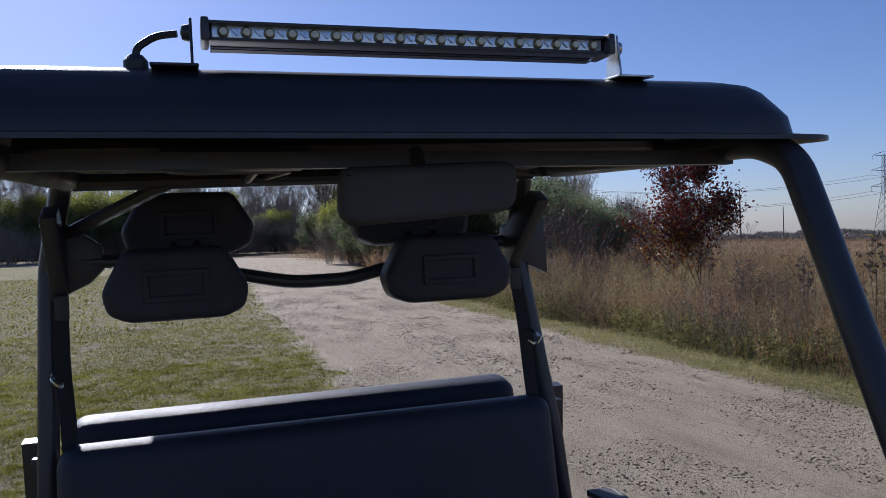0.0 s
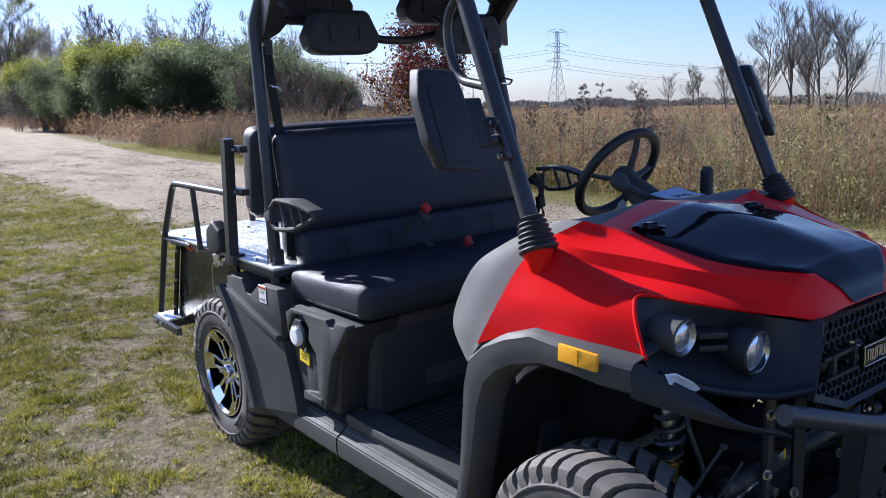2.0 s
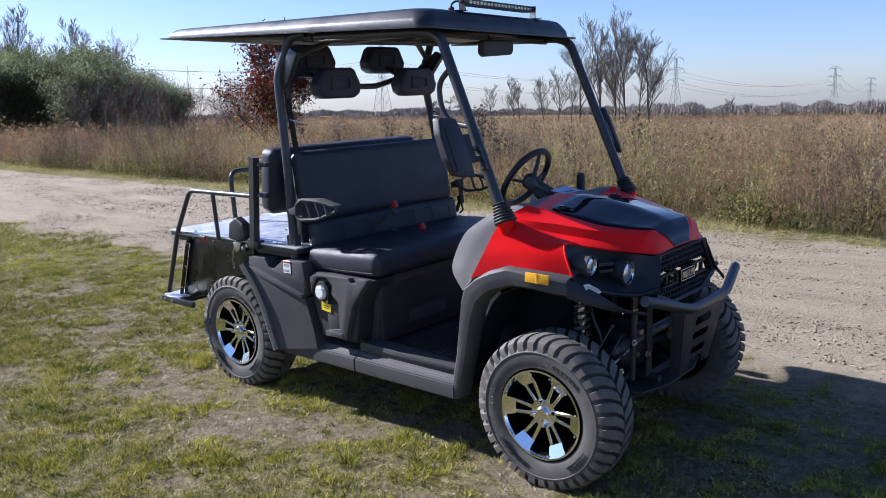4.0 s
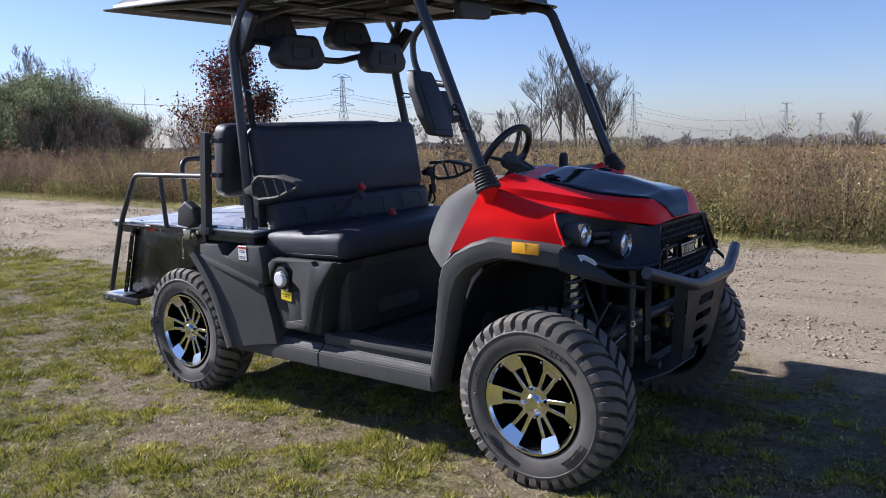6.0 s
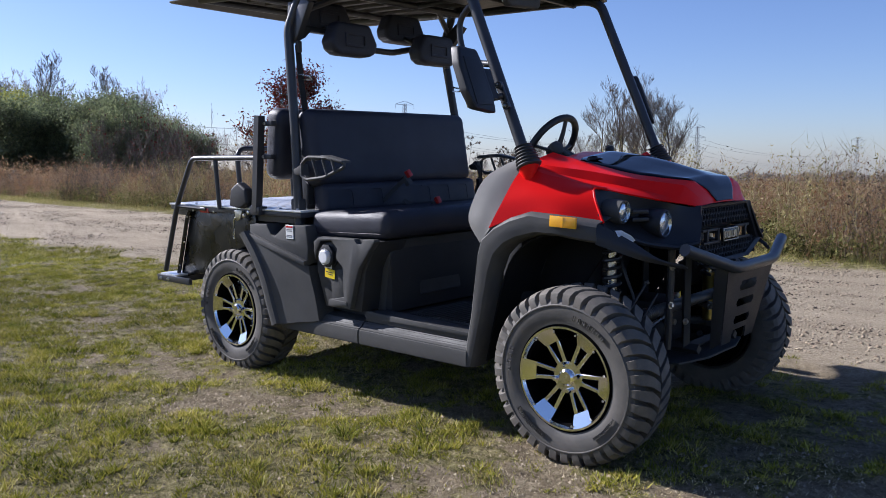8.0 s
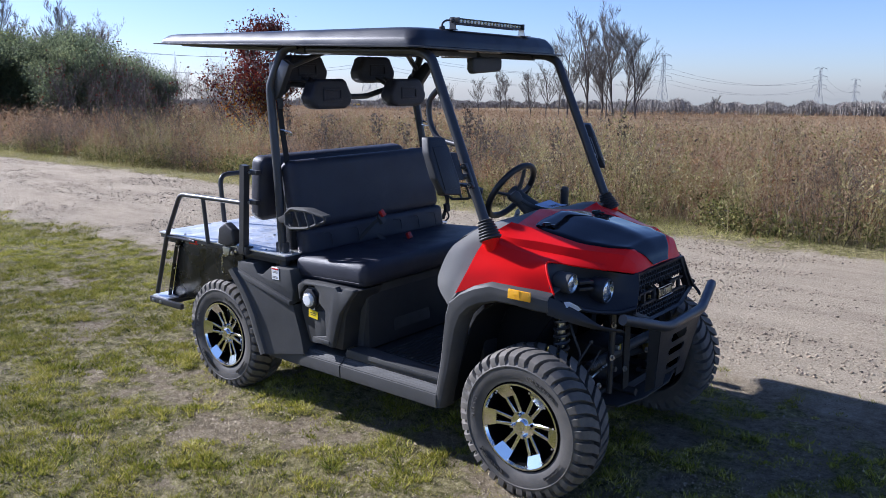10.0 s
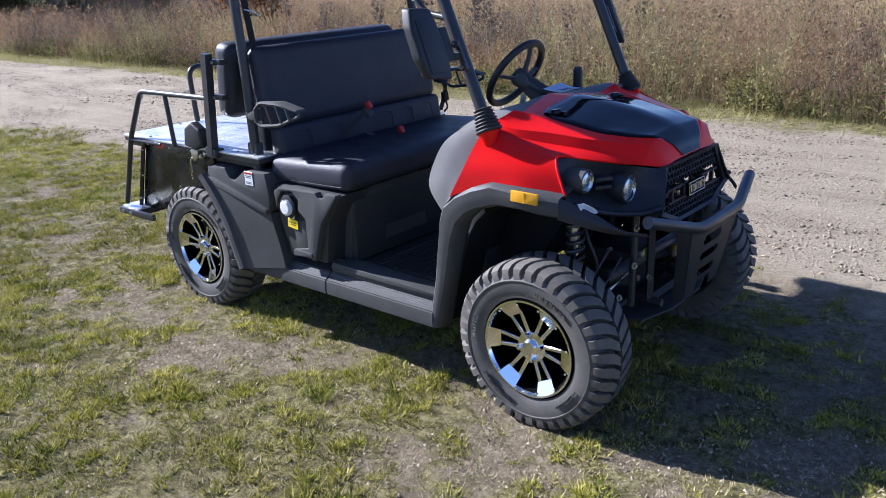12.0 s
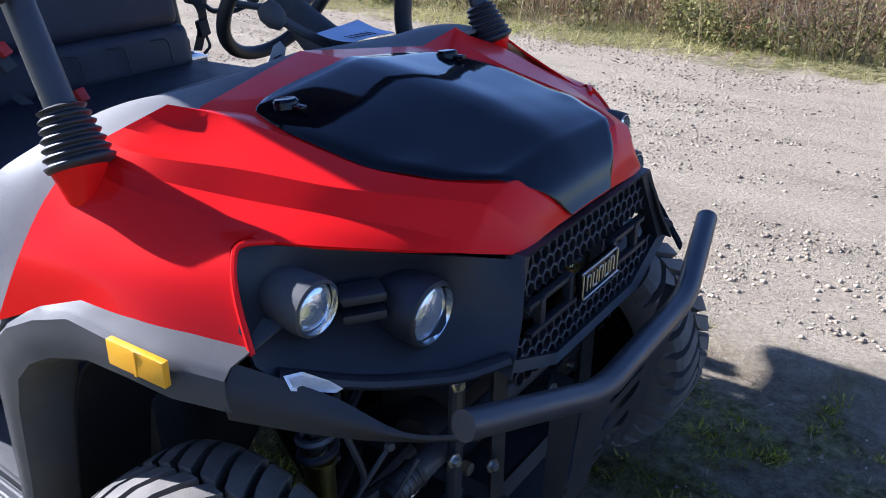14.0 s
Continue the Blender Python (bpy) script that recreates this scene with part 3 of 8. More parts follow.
# red side panels and hood
HOOD = [  # x, then (y, z) from the middle line outwards: middle, inlay edge, ridge, two creases of the valley, hem
    (1.61, (0.0, 0.996), (-0.282, 0.964), (-0.349, 0.994), (-0.438, 0.96), (-0.462, 0.952), (-0.485, 0.946)),
    (1.7, (0.0, 0.99), (-0.25, 0.959), (-0.305, 0.972), (-0.43, 0.946), (-0.453, 0.928), (-0.486, 0.916)),
    (1.8, (0.0, 0.972), (-0.263, 0.937), (-0.277, 0.943), (-0.378, 0.929), (-0.41, 0.902), (-0.472, 0.891)),
    (1.9, (0.0, 0.949), (-0.256, 0.911), (-0.268, 0.918), (-0.329, 0.907), (-0.36, 0.88), (-0.442, 0.87)),
    (1.99, (0.0, 0.923), (-0.223, 0.899), (-0.236, 0.903), (-0.273, 0.891), (-0.301, 0.855), (-0.348, 0.842)),
    (2.05, (0.0, 0.9), (-0.175, 0.892), (-0.19, 0.894), (-0.232, 0.88), (-0.266, 0.834), (-0.278, 0.823)),
    (2.068, (0.0, 0.888), (-0.152, 0.886), (-0.165, 0.887), (-0.222, 0.872), (-0.25, 0.828), (-0.259, 0.818)),
    (2.092, (0.0, 0.853), (-0.1, 0.852), (-0.13, 0.852), (-0.19, 0.84), (-0.22, 0.818), (-0.228, 0.811)),
    (2.107, (0.0, 0.814), (-0.066, 0.813), (-0.1, 0.813), (-0.15, 0.81), (-0.19, 0.807), (-0.203, 0.805)),
]
REAR = (-0.045, 0.012, 0.045, 0.012, 0.0, 0.0)  # the hood's ragged rear edge


def hood_half(bm, side):
    rows_ = [[(x + (REAR[j] if x < 1.65 else 0.0), mid(x) + side * y, z) for j, (y, z) in enumerate(p)] for x, *p in HOOD]
    skin(bm, rows_, 5, 3, 0.006, smooth_v=False)


bm = bmesh.new()
hood_half(bm, 1)
hood_half(bm, -1)
bmesh.ops.remove_doubles(bm, verts=bm.verts[:], dist=0.0004)
hood = part("hood", bm, RED, cart, "glossy red hood with angular shoulders", 9)


def hood_z(x, y):
    """The hood's surface between its sections."""
    xs = [r[0] for r in HOOD]
    x = min(max(x, xs[0]), xs[-1])
    k = min(max(i for i in range(len(xs)) if xs[i] <= x), len(xs) - 2)
    t = (x - xs[k]) / (xs[k + 1] - xs[k])

    def sec(i):
        p = HOOD[i][1:]
        d = abs(y - mid(x))
        for (y0, z0), (y1, z1) in zip(p, p[1:]):
            if d <= -y1 + 1e-9:
                return z0 + (z1 - z0) * (d + y0) / (-y1 + y0)
        return p[-1][1]
    return sec(k) * (1 - t) + sec(k + 1) * t


# the gloss-black inlay: wide behind, narrowing to a stripe at the nose
INLAY = [(1.668, 0.13), (1.671, 0.175), (1.68, 0.215), (1.7, 0.243), (1.76, 0.261), (1.82, 0.263), (1.9, 0.256), (1.95, 0.242), (1.99, 0.223), (2.03, 0.194), (2.055, 0.168), (2.085, 0.115), (2.1, 0.082), (2.108, 0.067)]
bm = bmesh.new()
rows_ = []
for x, w in INLAY:
    bulge = 0.004 + 0.006 * math.sin(math.pi * min(1, max(0, x - 1.66) / 0.42)) if x < 2.07 else 0.004
    rows_.append([(x + (0.004 if x > 2.08 else 0), mid(x) + w * s, hood_z(min(x, 2.106), mid(x) + w * s) + (bulge if abs(s) < 0.97 else 0.002)) for s in (-1, -0.965, -0.8, -0.55, -0.28, 0, 0.28, 0.55, 0.8, 0.965, 1)])
skin(bm, rows_, 4, 2, 0.004)
part("hood_inlay", bm, GLOSS, hood, "gloss black inlay panel of the hood", 60)
for s in (-1, 1):
    bm = bmesh.new()
    c = Vector((1.722, mid(1.722) + s * 0.208, hood_z(1.722, mid(1.722) + 0.208) + 0.01))
    lathe(bm, [(0.0, 0.009), (0.016, 0.008), (0.02, 0.004), (0.021, -0.006)], c, (-0.12, 0, 1), 20)
    box(bm, c + Vector((0.024, 0, -0.001)), (0.03, 0.014, 0.008), 0.003)
    part("hood_latch", bm, GLOSS, hood, "black rubber hood latch")


def red_side(bm):
    # from the shoulder's foot down to the arch, and forward to the lamp bezel
    rows_ = [
        [(1.632, -0.482, 0.95), (1.624, -0.532, 0.905), (1.606, -0.575, 0.832), (1.566, -0.603, 0.738)],
        [(1.7, -0.47, 0.922), (1.702, -0.514, 0.89), (1.704, -0.548, 0.846), (1.704, -0.564, 0.79)],
        [(1.79, -0.436, 0.899), (1.796, -0.484, 0.874), (1.806, -0.518, 0.838), (1.818, -0.54, 0.783)],
        [(1.878, -0.402, 0.878), (1.877, -0.446, 0.874), (1.908, -0.472, 0.83), (1.945, -0.489, 0.764)],
    ]
    skin(bm, rows_, 6, 4, 0.005)


panels = both("side_panel", red_side, RED, cart, "glossy red front side panel", about=FY / 2, sharp=40)


def panel_rim(bm):
    """The rolled edge where the red panel turns in to the lamp bezel."""
    tube(bm, catmull([(1.905, -0.4, 0.872), (1.882, -0.436, 0.874), (1.89, -0.456, 0.856), (1.912, -0.474, 0.822), (1.945, -0.488, 0.766)], 5), 0.0045, 8)


both("panel_rim", panel_rim, RED, panels, about=FY / 2)


# grey cowl: the curved rear border of the nose, and the dash top behind the hood
def cowl(bm):
    rows_ = [
        [(1.523, -0.598, 0.684), (1.545, -0.6, 0.705), (1.568, -0.602, 0.732)],
        [(1.468, -0.592, 0.757), (1.52, -0.597, 0.77), (1.588, -0.583, 0.786)],
        [(1.48, -0.578, 0.835), (1.54, -0.57, 0.845), (1.608, -0.548, 0.85)],
        [(1.504, -0.545, 0.905), (1.56, -0.53, 0.908), (1.617, -0.508, 0.904)],
        [(1.535, -0.488, 0.945), (1.58, -0.478, 0.948), (1.621, -0.462, 0.944)],
        [(1.538, -0.4, 0.968), (1.585, -0.4, 0.974), (1.635, -0.4, 0.968)],
        [(1.533, -0.324, 0.974), (1.58, -0.325, 0.982), (1.64, -0.33, 0.974)],
        [(1.515, -0.2, 0.966), (1.56, -0.2, 0.976), (1.62, -0.22, 0.958)],
        [(1.5, 0.035, 0.972), (1.53, 0.035, 0.984), (1.58, 0.035, 0.976)],
    ]
    skin(bm, rows_, 4, 3, 0.008)


both("side_cowl", cowl, GREY, cart, "matte grey plastic cowl edge", about=FY / 2, sharp=40)
bm = bmesh.new()
rows_ = []
for y, zc in ((-0.45, 0.0), (-0.36, 0.02), (-0.2, 0.03), (0.0, 0.032), (0.2, 0.03), (0.36, 0.02), (0.45, 0.0)):
    rows_.append([(1.4, FY + y, 0.84 + zc), (1.415, FY + y, 0.898 + zc), (1.46, FY + y, 0.925 + zc), (1.53, FY + y, 0.935 + zc), (1.57, FY + y, 0.925 + zc)])
skin(bm, rows_, 3, 3, 0.01)
part("dashboard", bm, PLASTIC, cart, "matte black plastic dash top")
bm = bmesh.new()
prism(bm, [(1.41, 0.87), (1.46, 0.9), (1.56, 0.9), (1.56, 0.33), (1.5, 0.33), (1.47, 0.55)], -0.47 + FY, 0.47 + FY, 0.01)
part("firewall", bm, DARK, cart)
bm = bmesh.new()
prism(bm, [(-0.4, 0.31), (1.5, 0.31), (1.56, 0.5), (1.5, 0.345), (0.95, 0.345), (0.9, 0.35), (-0.4, 0.35)], -0.5, 0.5, 0.003)
part("floor_pan", bm, DARK, cart)
for s in (-1, 1):
    bm = bmesh.new()
    ribs = [(1.04, 0.348), (1.04, 0.356)]
    for k in range(13):
        x = 1.056 + k * 0.026
        ribs += [(x, 0.356), (x + 0.002, 0.361), (x + 0.007, 0.361), (x + 0.009, 0.356)]
    prism(bm, ribs + [(1.4, 0.356), (1.4, 0.348)], s * 0.3 - 0.17, s * 0.3 + 0.17, 0)
    part("floor_mat", bm, RUBBER, cart, "ribbed black rubber floor mat")

# lamp bezels
BEZEL = [
    [(1.876, -0.448, 0.872), (1.904, -0.472, 0.828), (1.928, -0.484, 0.792), (1.95, -0.489, 0.752)],
    [(1.886, -0.418, 0.868), (1.898, -0.448, 0.828), (1.918, -0.46, 0.788), (1.965, -0.472, 0.732)],
    [(1.915, -0.385, 0.862), (1.912, -0.4, 0.824), (1.924, -0.41, 0.778), (1.998, -0.432, 0.71)],
    [(1.97, -0.312, 0.842), (1.952, -0.325, 0.808), (1.962, -0.335, 0.758), (2.045, -0.352, 0.688)],
    [(2.028, -0.238, 0.823), (2.008, -0.245, 0.788), (2.018, -0.252, 0.738), (2.09, -0.277, 0.673)],
    [(2.082, -0.168, 0.806), (2.092, -0.182, 0.773), (2.102, -0.198, 0.728), (2.128, -0.227, 0.67)],
    [(2.118, -0.144, 0.803), (2.13, -0.164, 0.763), (2.139, -0.185, 0.72), (2.15, -0.226, 0.666)],
]


def bezel(bm):
    skin(bm, BEZEL, 4, 4, 0.006)


def narrow(ob):
    """The left of the nose is a little narrower than its right."""
    for v in ob.data.vertices:
        v.co.y = 0.27 + (v.co.y - 0.27) * 0.82 if v.co.y > 0.27 else v.co.y
        v.co.z += max(0.0, 0.73 - v.co.z) * 0.7 if v.co.x < 2.1 and ob in bezels else 0.0


bezels = both("lamp_bezel", bezel, BEZEL_BLACK, cart, "dark recessed plastic lamp bezel", about=FY, sharp=50)
for (lx, ly, lz, lr) in ((1.967, -0.47, 0.797, 0.036), (2.046, -0.337, 0.753, 0.044)):
    ax = Vector((1, 0.0, -0.05)).normalized()
    for f, host in zip((1, -1), bezels):
        y = ly + FY if f == 1 else FY - ly
        a = Vector((ax.x, ax.y * f, ax.z))
        bm = bmesh.new()
        lathe(bm, [(lr * 0.35, -0.13), (lr * 0.75, -0.1), (lr * 1.08, -0.05), (lr * 1.12, -0.012), (lr * 1.08, 0.004), (lr * 0.98, 0.006), (lr * 0.94, -0.008)], (lx, y, lz), a, 32)
        part("headlamp_pod", bm, PLASTIC if lr < 0.038 else BEZEL_BLACK, host, "round black plastic headlamp pod")
        bm = bmesh.new()
        lathe(bm, [(0.0, 0.006), (lr * 0.4, 0.005), (lr * 0.75, 0.001), (lr * 0.9, -0.004), (lr * 0.93, -0.012)], (lx, y, lz), a, 32)
        part("headlamp_lens", bm, LENS, host, "clear faceted glass headlamp lens")
        bm = bmesh.new()
        lathe(bm, [(lr * 0.94, 0.002), (lr * 0.955, 0.007), (lr * 0.985, 0.007), (lr * 0.985, -0.006), (lr * 0.94, -0.006)], (lx, y, lz), a, 32, closed=True)
        part("headlamp_ring", bm, CHROME, host, "thin bright lamp ring")


def lamp_web(bm):
    for dz in (0.014, -0.012):
        box(bm, (1.985, -0.405 + FY, 0.782 + dz), (0.045, 0.06, 0.014), 0.005, (0, 0, -35))
    tube(bm, fillet([(1.965, -0.54 + FY, 0.735), (2.03, -0.44 + FY, 0.692), (2.1, -0.34 + FY, 0.676), (2.14, -0.285 + FY, 0.69)], 0.05), 0.013, 8, squash=0.7)


both("bezel_web", lamp_web, BEZEL_BLACK, bezels, about=FY)


def drl(bm):
    A = [(1.992, -0.504, 0.75), (2.004, -0.484, 0.75), (2.026, -0.46, 0.732), (2.034, -0.446, 0.716), (2.028, -0.453, 0.711), (2.002, -0.503, 0.732)]
    vs = [bm.verts.new((x - 0.012, y + 0.03, z - 0.008)) for x, y, z in A]
    f = bm.faces.new(vs)
    bmesh.ops.solidify(bm, geom=[f], thickness=0.012)
    bmesh.ops.bevel(bm, geom=bm.edges[:], offset=0.004, segments=2, affect="EDGES")


both("marker_lamp", drl, DRL, bezels, "pale clear marker lamp lens", about=FY)


def apron(bm):
    # the sweep below the lamps that joins the arch to the bull bar mount
    rows_ = [
        [(1.94, -0.512, 0.765), (1.942, -0.535, 0.735), (1.946, -0.535, 0.7)],
        [(1.98, -0.474, 0.737), (1.988, -0.488, 0.706), (1.996, -0.484, 0.674)],
        [(2.025, -0.43, 0.702), (2.042, -0.436, 0.674), (2.05, -0.422, 0.645)],
        [(2.09, -0.382, 0.65), (2.1, -0.376, 0.64), (2.1, -0.366, 0.628)],
        [(2.14, -0.32, 0.63), (2.15, -0.31, 0.62), (2.15, -0.3, 0.61)],
    ]
    skin(bm, rows_, 4, 3, 0.006)


aprons = both("front_apron", apron, BEZEL_BLACK, cart, "matte black plastic lower front trim", about=FY)
for ob in (bezels[1], *bezels[1].children, aprons[1]):
    narrow(ob)

# grille: surround, honeycomb, slots, badge
bm = bmesh.new()
GR = [(-0.214, 0.815), (0.214, 0.815), (0.285, 0.668), (0.15, 0.615), (-0.15, 0.615), (-0.285, 0.668)]
inner = [(y * 0.9, 0.718 + (z - 0.718) * 0.9) for y, z in GR]


def gp(y, z, d=0.0):
    return Vector((2.112 + (0.815 - z) * 0.13 + d, FY + y, z - 0.006))


for i in range(6):
    a, b_ = GR[i], GR[(i + 1) % 6]
    c_, d_ = inner[(i + 1) % 6], inner[i]
    top = [gp(*a, 0.006), gp(*b_, 0.006), gp(*c_, 0.0), gp(*d_, 0.0)]
    vs = [bm.verts.new(p) for p in top]
    bot = [bm.verts.new(p - Vector((0.03, 0, 0))) for p in top]
    bm.faces.new(vs)
    bm.faces.new(bot[::-1])
    for k in range(4):
        bm.faces.new((vs[k], bot[k], bot[(k + 1) % 4], vs[(k + 1) % 4]))
grille = part("grille", bm, BEZEL_BLACK, cart, "black plastic grille with honeycomb mesh")
bm = bmesh.new()
hexr, t_h = 0.0135, 0.0032
row_h, col_w = hexr * 1.5, hexr * math.sqrt(3)
for i in range(-3, 12):
    z0 = 0.63 + i * row_h
    for j in range(-10, 11):
        y0 = (j + (0.5 if i % 2 else 0)) * col_w
        half = 0.195 + (0.815 - z0) * 0.4
        if abs(y0) > half - 0.006 or z0 > 0.8 or z0 < 0.628:
            continue
        if 0.684 < z0 < 0.733:
            continue
        outer = [gp(y0 + hexr * math.sin(k * math.pi / 3), z0 + hexr * math.cos(k * math.pi / 3), -0.008) for k in range(6)]
        inn = [gp(y0 + (hexr - t_h) * math.sin(k * math.pi / 3), z0 + (hexr - t_h) * math.cos(k * math.pi / 3), -0.006) for k in range(6)]
        back = [p - Vector((0.014, 0, 0)) for p in inn]
        O, I, B = [bm.verts.new(p) for p in outer], [bm.verts.new(p) for p in inn], [bm.verts.new(p) for p in back]
        for k in range(6):
            q = (k + 1) % 6
            bm.faces.new((O[k], O[q], I[q], I[k]))
            bm.faces.new((I[k], I[q], B[q], B[k]))
for s in (-1, 1):
    for z0, z1 in ((0.679, 0.688), (0.722, 0.731)):
        box(bm, gp(s * 0.135, (z0 + z1) / 2, -0.008), (0.014, 0.135, z1 - z0), 0.002)
    for yy in (0.075, 0.165):
        box(bm, gp(s * yy, 0.705, -0.008), (0.014, 0.014, 0.05), 0.002)
part("honeycomb_mesh", bm, BEZEL_BLACK, grille, "black honeycomb mesh")
bm = bmesh.new()
box(bm, gp(0.0, 0.706, 0.004), (0.01, 0.13, 0.046), 0.003, (0, -6, 0))
part("badge", bm, GLOSS, grille, "black name badge with a bright border")
bm = bmesh.new()
for dz in (-0.0205, 0.0205):
    box(bm, gp(0.0, 0.706 + dz, 0.0105), (0.003, 0.126, 0.003), 0.0008, segs=1)
for dy in (-0.0615, 0.0615):
    box(bm, gp(dy, 0.706, 0.0105), (0.003, 0.003, 0.042), 0.0008, segs=1)
for k in range(5):
    y0 = (k - 2) * 0.021
    for dy in (-0.006, 0.006):
        box(bm, gp(y0 + dy, 0.706, 0.0105), (0.003, 0.0035, 0.026), 0.0008, segs=1)
    box(bm, gp(y0, 0.706 + (0.011 if k % 2 == 0 else -0.011), 0.0105), (0.003, 0.012, 0.0035), 0.0008, segs=1)
part("badge_relief", bm, BAREPLATE, grille, "bright metal border and plain bars")

# bull bar: bent tube and slotted plate
bm = bmesh.new()
tube(bm, fillet([(2.166, -0.362, 0.682), (2.225, -0.095, 0.6), (2.222, 0.25, 0.6), (2.164, 0.502, 0.65)], 0.045, 6), 0.0205, 18)
bullbar = part("bull_bar", bm, TUBE, cart, "black steel bull bar with upturned ends")
bm = bmesh.new()
slots = [(0.535, 0.075), (0.475, 0.075), (0.41, 0.07)]
keep = {}


def plate_in(y, z):
    for zc, hw in slots:
        if abs(z - zc) < 0.016 and abs(y) < hw - 0.6 * abs(z - zc):
            return False
    if z < 0.375 and abs(y) < 0.06:
        return False
    return True


cells = []
for i in range(46):
    for j in range(40):
        y0, y1 = -0.1725 + i * 0.0075, -0.1725 + (i + 1) * 0.0075
        z0, z1 = 0.33 + j * 0.0072, 0.33 + (j + 1) * 0.0072
        zc = (z0 + z1) / 2
        sc = 0.8 + 0.42 * (zc - 0.33) / 0.29
        if plate_in((y0 + y1) / 2 * sc, zc):
            cells.append(((y0, z0), (y1, z0), (y1, z1), (y0, z1)))
for cell in cells:
    fr = []
    for y, z in cell:
        key = (round(y, 4), round(z, 4))
        if key not in keep:
            sc = 0.8 + 0.42 * (z - 0.33) / 0.29
            keep[key] = bm.verts.new((2.17 + (z - 0.33) * 0.17, 0.072 + y * sc, z - 0.01))
        fr.append(keep[key])
    bm.faces.new(fr)
bmesh.ops.solidify(bm, geom=bm.faces[:], thickness=0.006)
part("skid_plate", bm, GREY_STEEL, bullbar, "grey-black steel plate with slots")


def bar_mount(bm):
    # the plate's folded side
    A = [(2.216, -0.21, 0.6), (2.166, -0.139, 0.325), (2.13, -0.142, 0.3), (2.172, -0.213, 0.6)]
    vs = [bm.verts.new((x, y + FY, z)) for x, y, z in A]
    bmesh.ops.solidify(bm, geom=[bm.faces.new(vs)], thickness=0.006)


both("bar_bracket", bar_mount, GREY_STEEL, bullbar, about=FY)

# front running gear
bm = bmesh.new()
for s in (-1, 1):
    for x in (1.72, 2.05):
        tube(bm, [(x, FY + s * 0.16, 0.3), (x, FY + s * 0.16, 0.72)], 0.016, 4)
    tube(bm, [(1.5, FY + s * 0.16, 0.3), (2.1, FY + s * 0.16, 0.3)], 0.018, 4)
    tube(bm, [(1.5, FY + s * 0.16, 0.7), (2.1, FY + s * 0.16, 0.7)], 0.018, 4)
for x in (1.72, 2.05):
    for z in (0.3, 0.72):
        tube(bm, [(x, FY - 0.16, z), (x, FY + 0.16, z)], 0.016, 4)
part("front_frame", bm, DARK, cart)
bm = bmesh.new()
box(bm, (1.84, FY, 0.36), (0.2, 0.2, 0.16), 0.02)
lathe(bm, [(0.05, -0.15), (0.07, -0.1), (0.07, 0.1), (0.05, 0.15)], (1.87, FY, 0.33), (0, 1, 0), 18)
part("front_differential", bm, DARK, cart)
bm = bmesh.new()
prism(bm, [(1.52, -0.2 + FY), (1.75, -0.31 + FY), (2.08, -0.27 + FY), (2.12, -0.12 + FY), (2.12, 0.12 + FY), (2.08, 0.27 + FY), (1.75, 0.31 + FY), (1.52, 0.2 + FY)], 0.262, 0.27, 0.002, axis="z")
part("belly_pan", bm, DARK, cart)


def arms(bm):
    for z0, z1 in ((0.3, 0.22), (0.42, 0.34)):
        for dx in (-0.12, 0.12):
            tube(bm, [(1.87 + dx, -0.16 + FY, z0), (1.87, -0.43, z1)], 0.012, 8)


both("suspension_arm", arms, DARK, cart, about=FY / 2)


def knuckle(bm):
    box(bm, (1.87, -0.42, 0.28), (0.07, 0.06, 0.2), 0.015)
    tube(bm, [(1.87, -0.56, HUB), (1.87, -0.1, 0.33)], 0.018, 10)


both("hub_carrier", knuckle, DARK, cart, about=FY / 2)


def rod(bm):
    tube(bm, [(1.97, -0.42, 0.34), (2.0, -0.12 + FY, 0.44)], 0.007, 8)
    lathe(bm, [(0.0, 0.012), (0.011, 0.008), (0.011, -0.008), (0.0, -0.012)], (2.03, -0.15, 0.4), (1, 0, 0), 12)
    lathe(bm, [(0.0, 0.012), (0.009, 0.008), (0.009, -0.008), (0.0, -0.012)], (2.05, -0.17, 0.5), (1, 0, 0), 12)


both("tie_rod", rod, STEEL, cart, "bare steel steering tie rod", about=FY / 2)


SHOCK = Vector((1.905, -0.358, 0.3)), Vector((1.9, -0.352, 0.7))


def shock_body(bm):
    a, b_ = SHOCK
    lathe(bm, [(0.018, 0.0), (0.0235, 0.006), (0.0235, 0.185), (0.027, 0.19), (0.027, 0.2), (0.015, 0.202)], a, b_ - a, 20)


def shock_rod(bm):
    a, b_ = SHOCK
    tube(bm, [a.lerp(b_, 0.5), b_], 0.0165, 14)


def coil(bm):
    a, b_ = SHOCK[0].lerp(SHOCK[1], 0.48), SHOCK[1]
    d = (b_ - a).normalized()
    u = d.orthogonal().normalized()
    w = d.cross(u)
    n = 7 * 14
    tube(bm, [a.lerp(b_, k / n) + 0.0275 * (math.cos(2 * math.pi * k / 14) * u + math.sin(2 * math.pi * k / 14) * w) for k in range(n + 1)], 0.0065, 6)


shocks = both("shock_absorber", shock_body, BRASS, cart, "yellow zinc shock absorber with a black coil", about=FY / 2)
both("shock_rod", shock_rod, STEEL, shocks, "bright steel damper rod", about=FY / 2)
both("coil_spring", coil, TUBE, shocks, about=FY / 2)


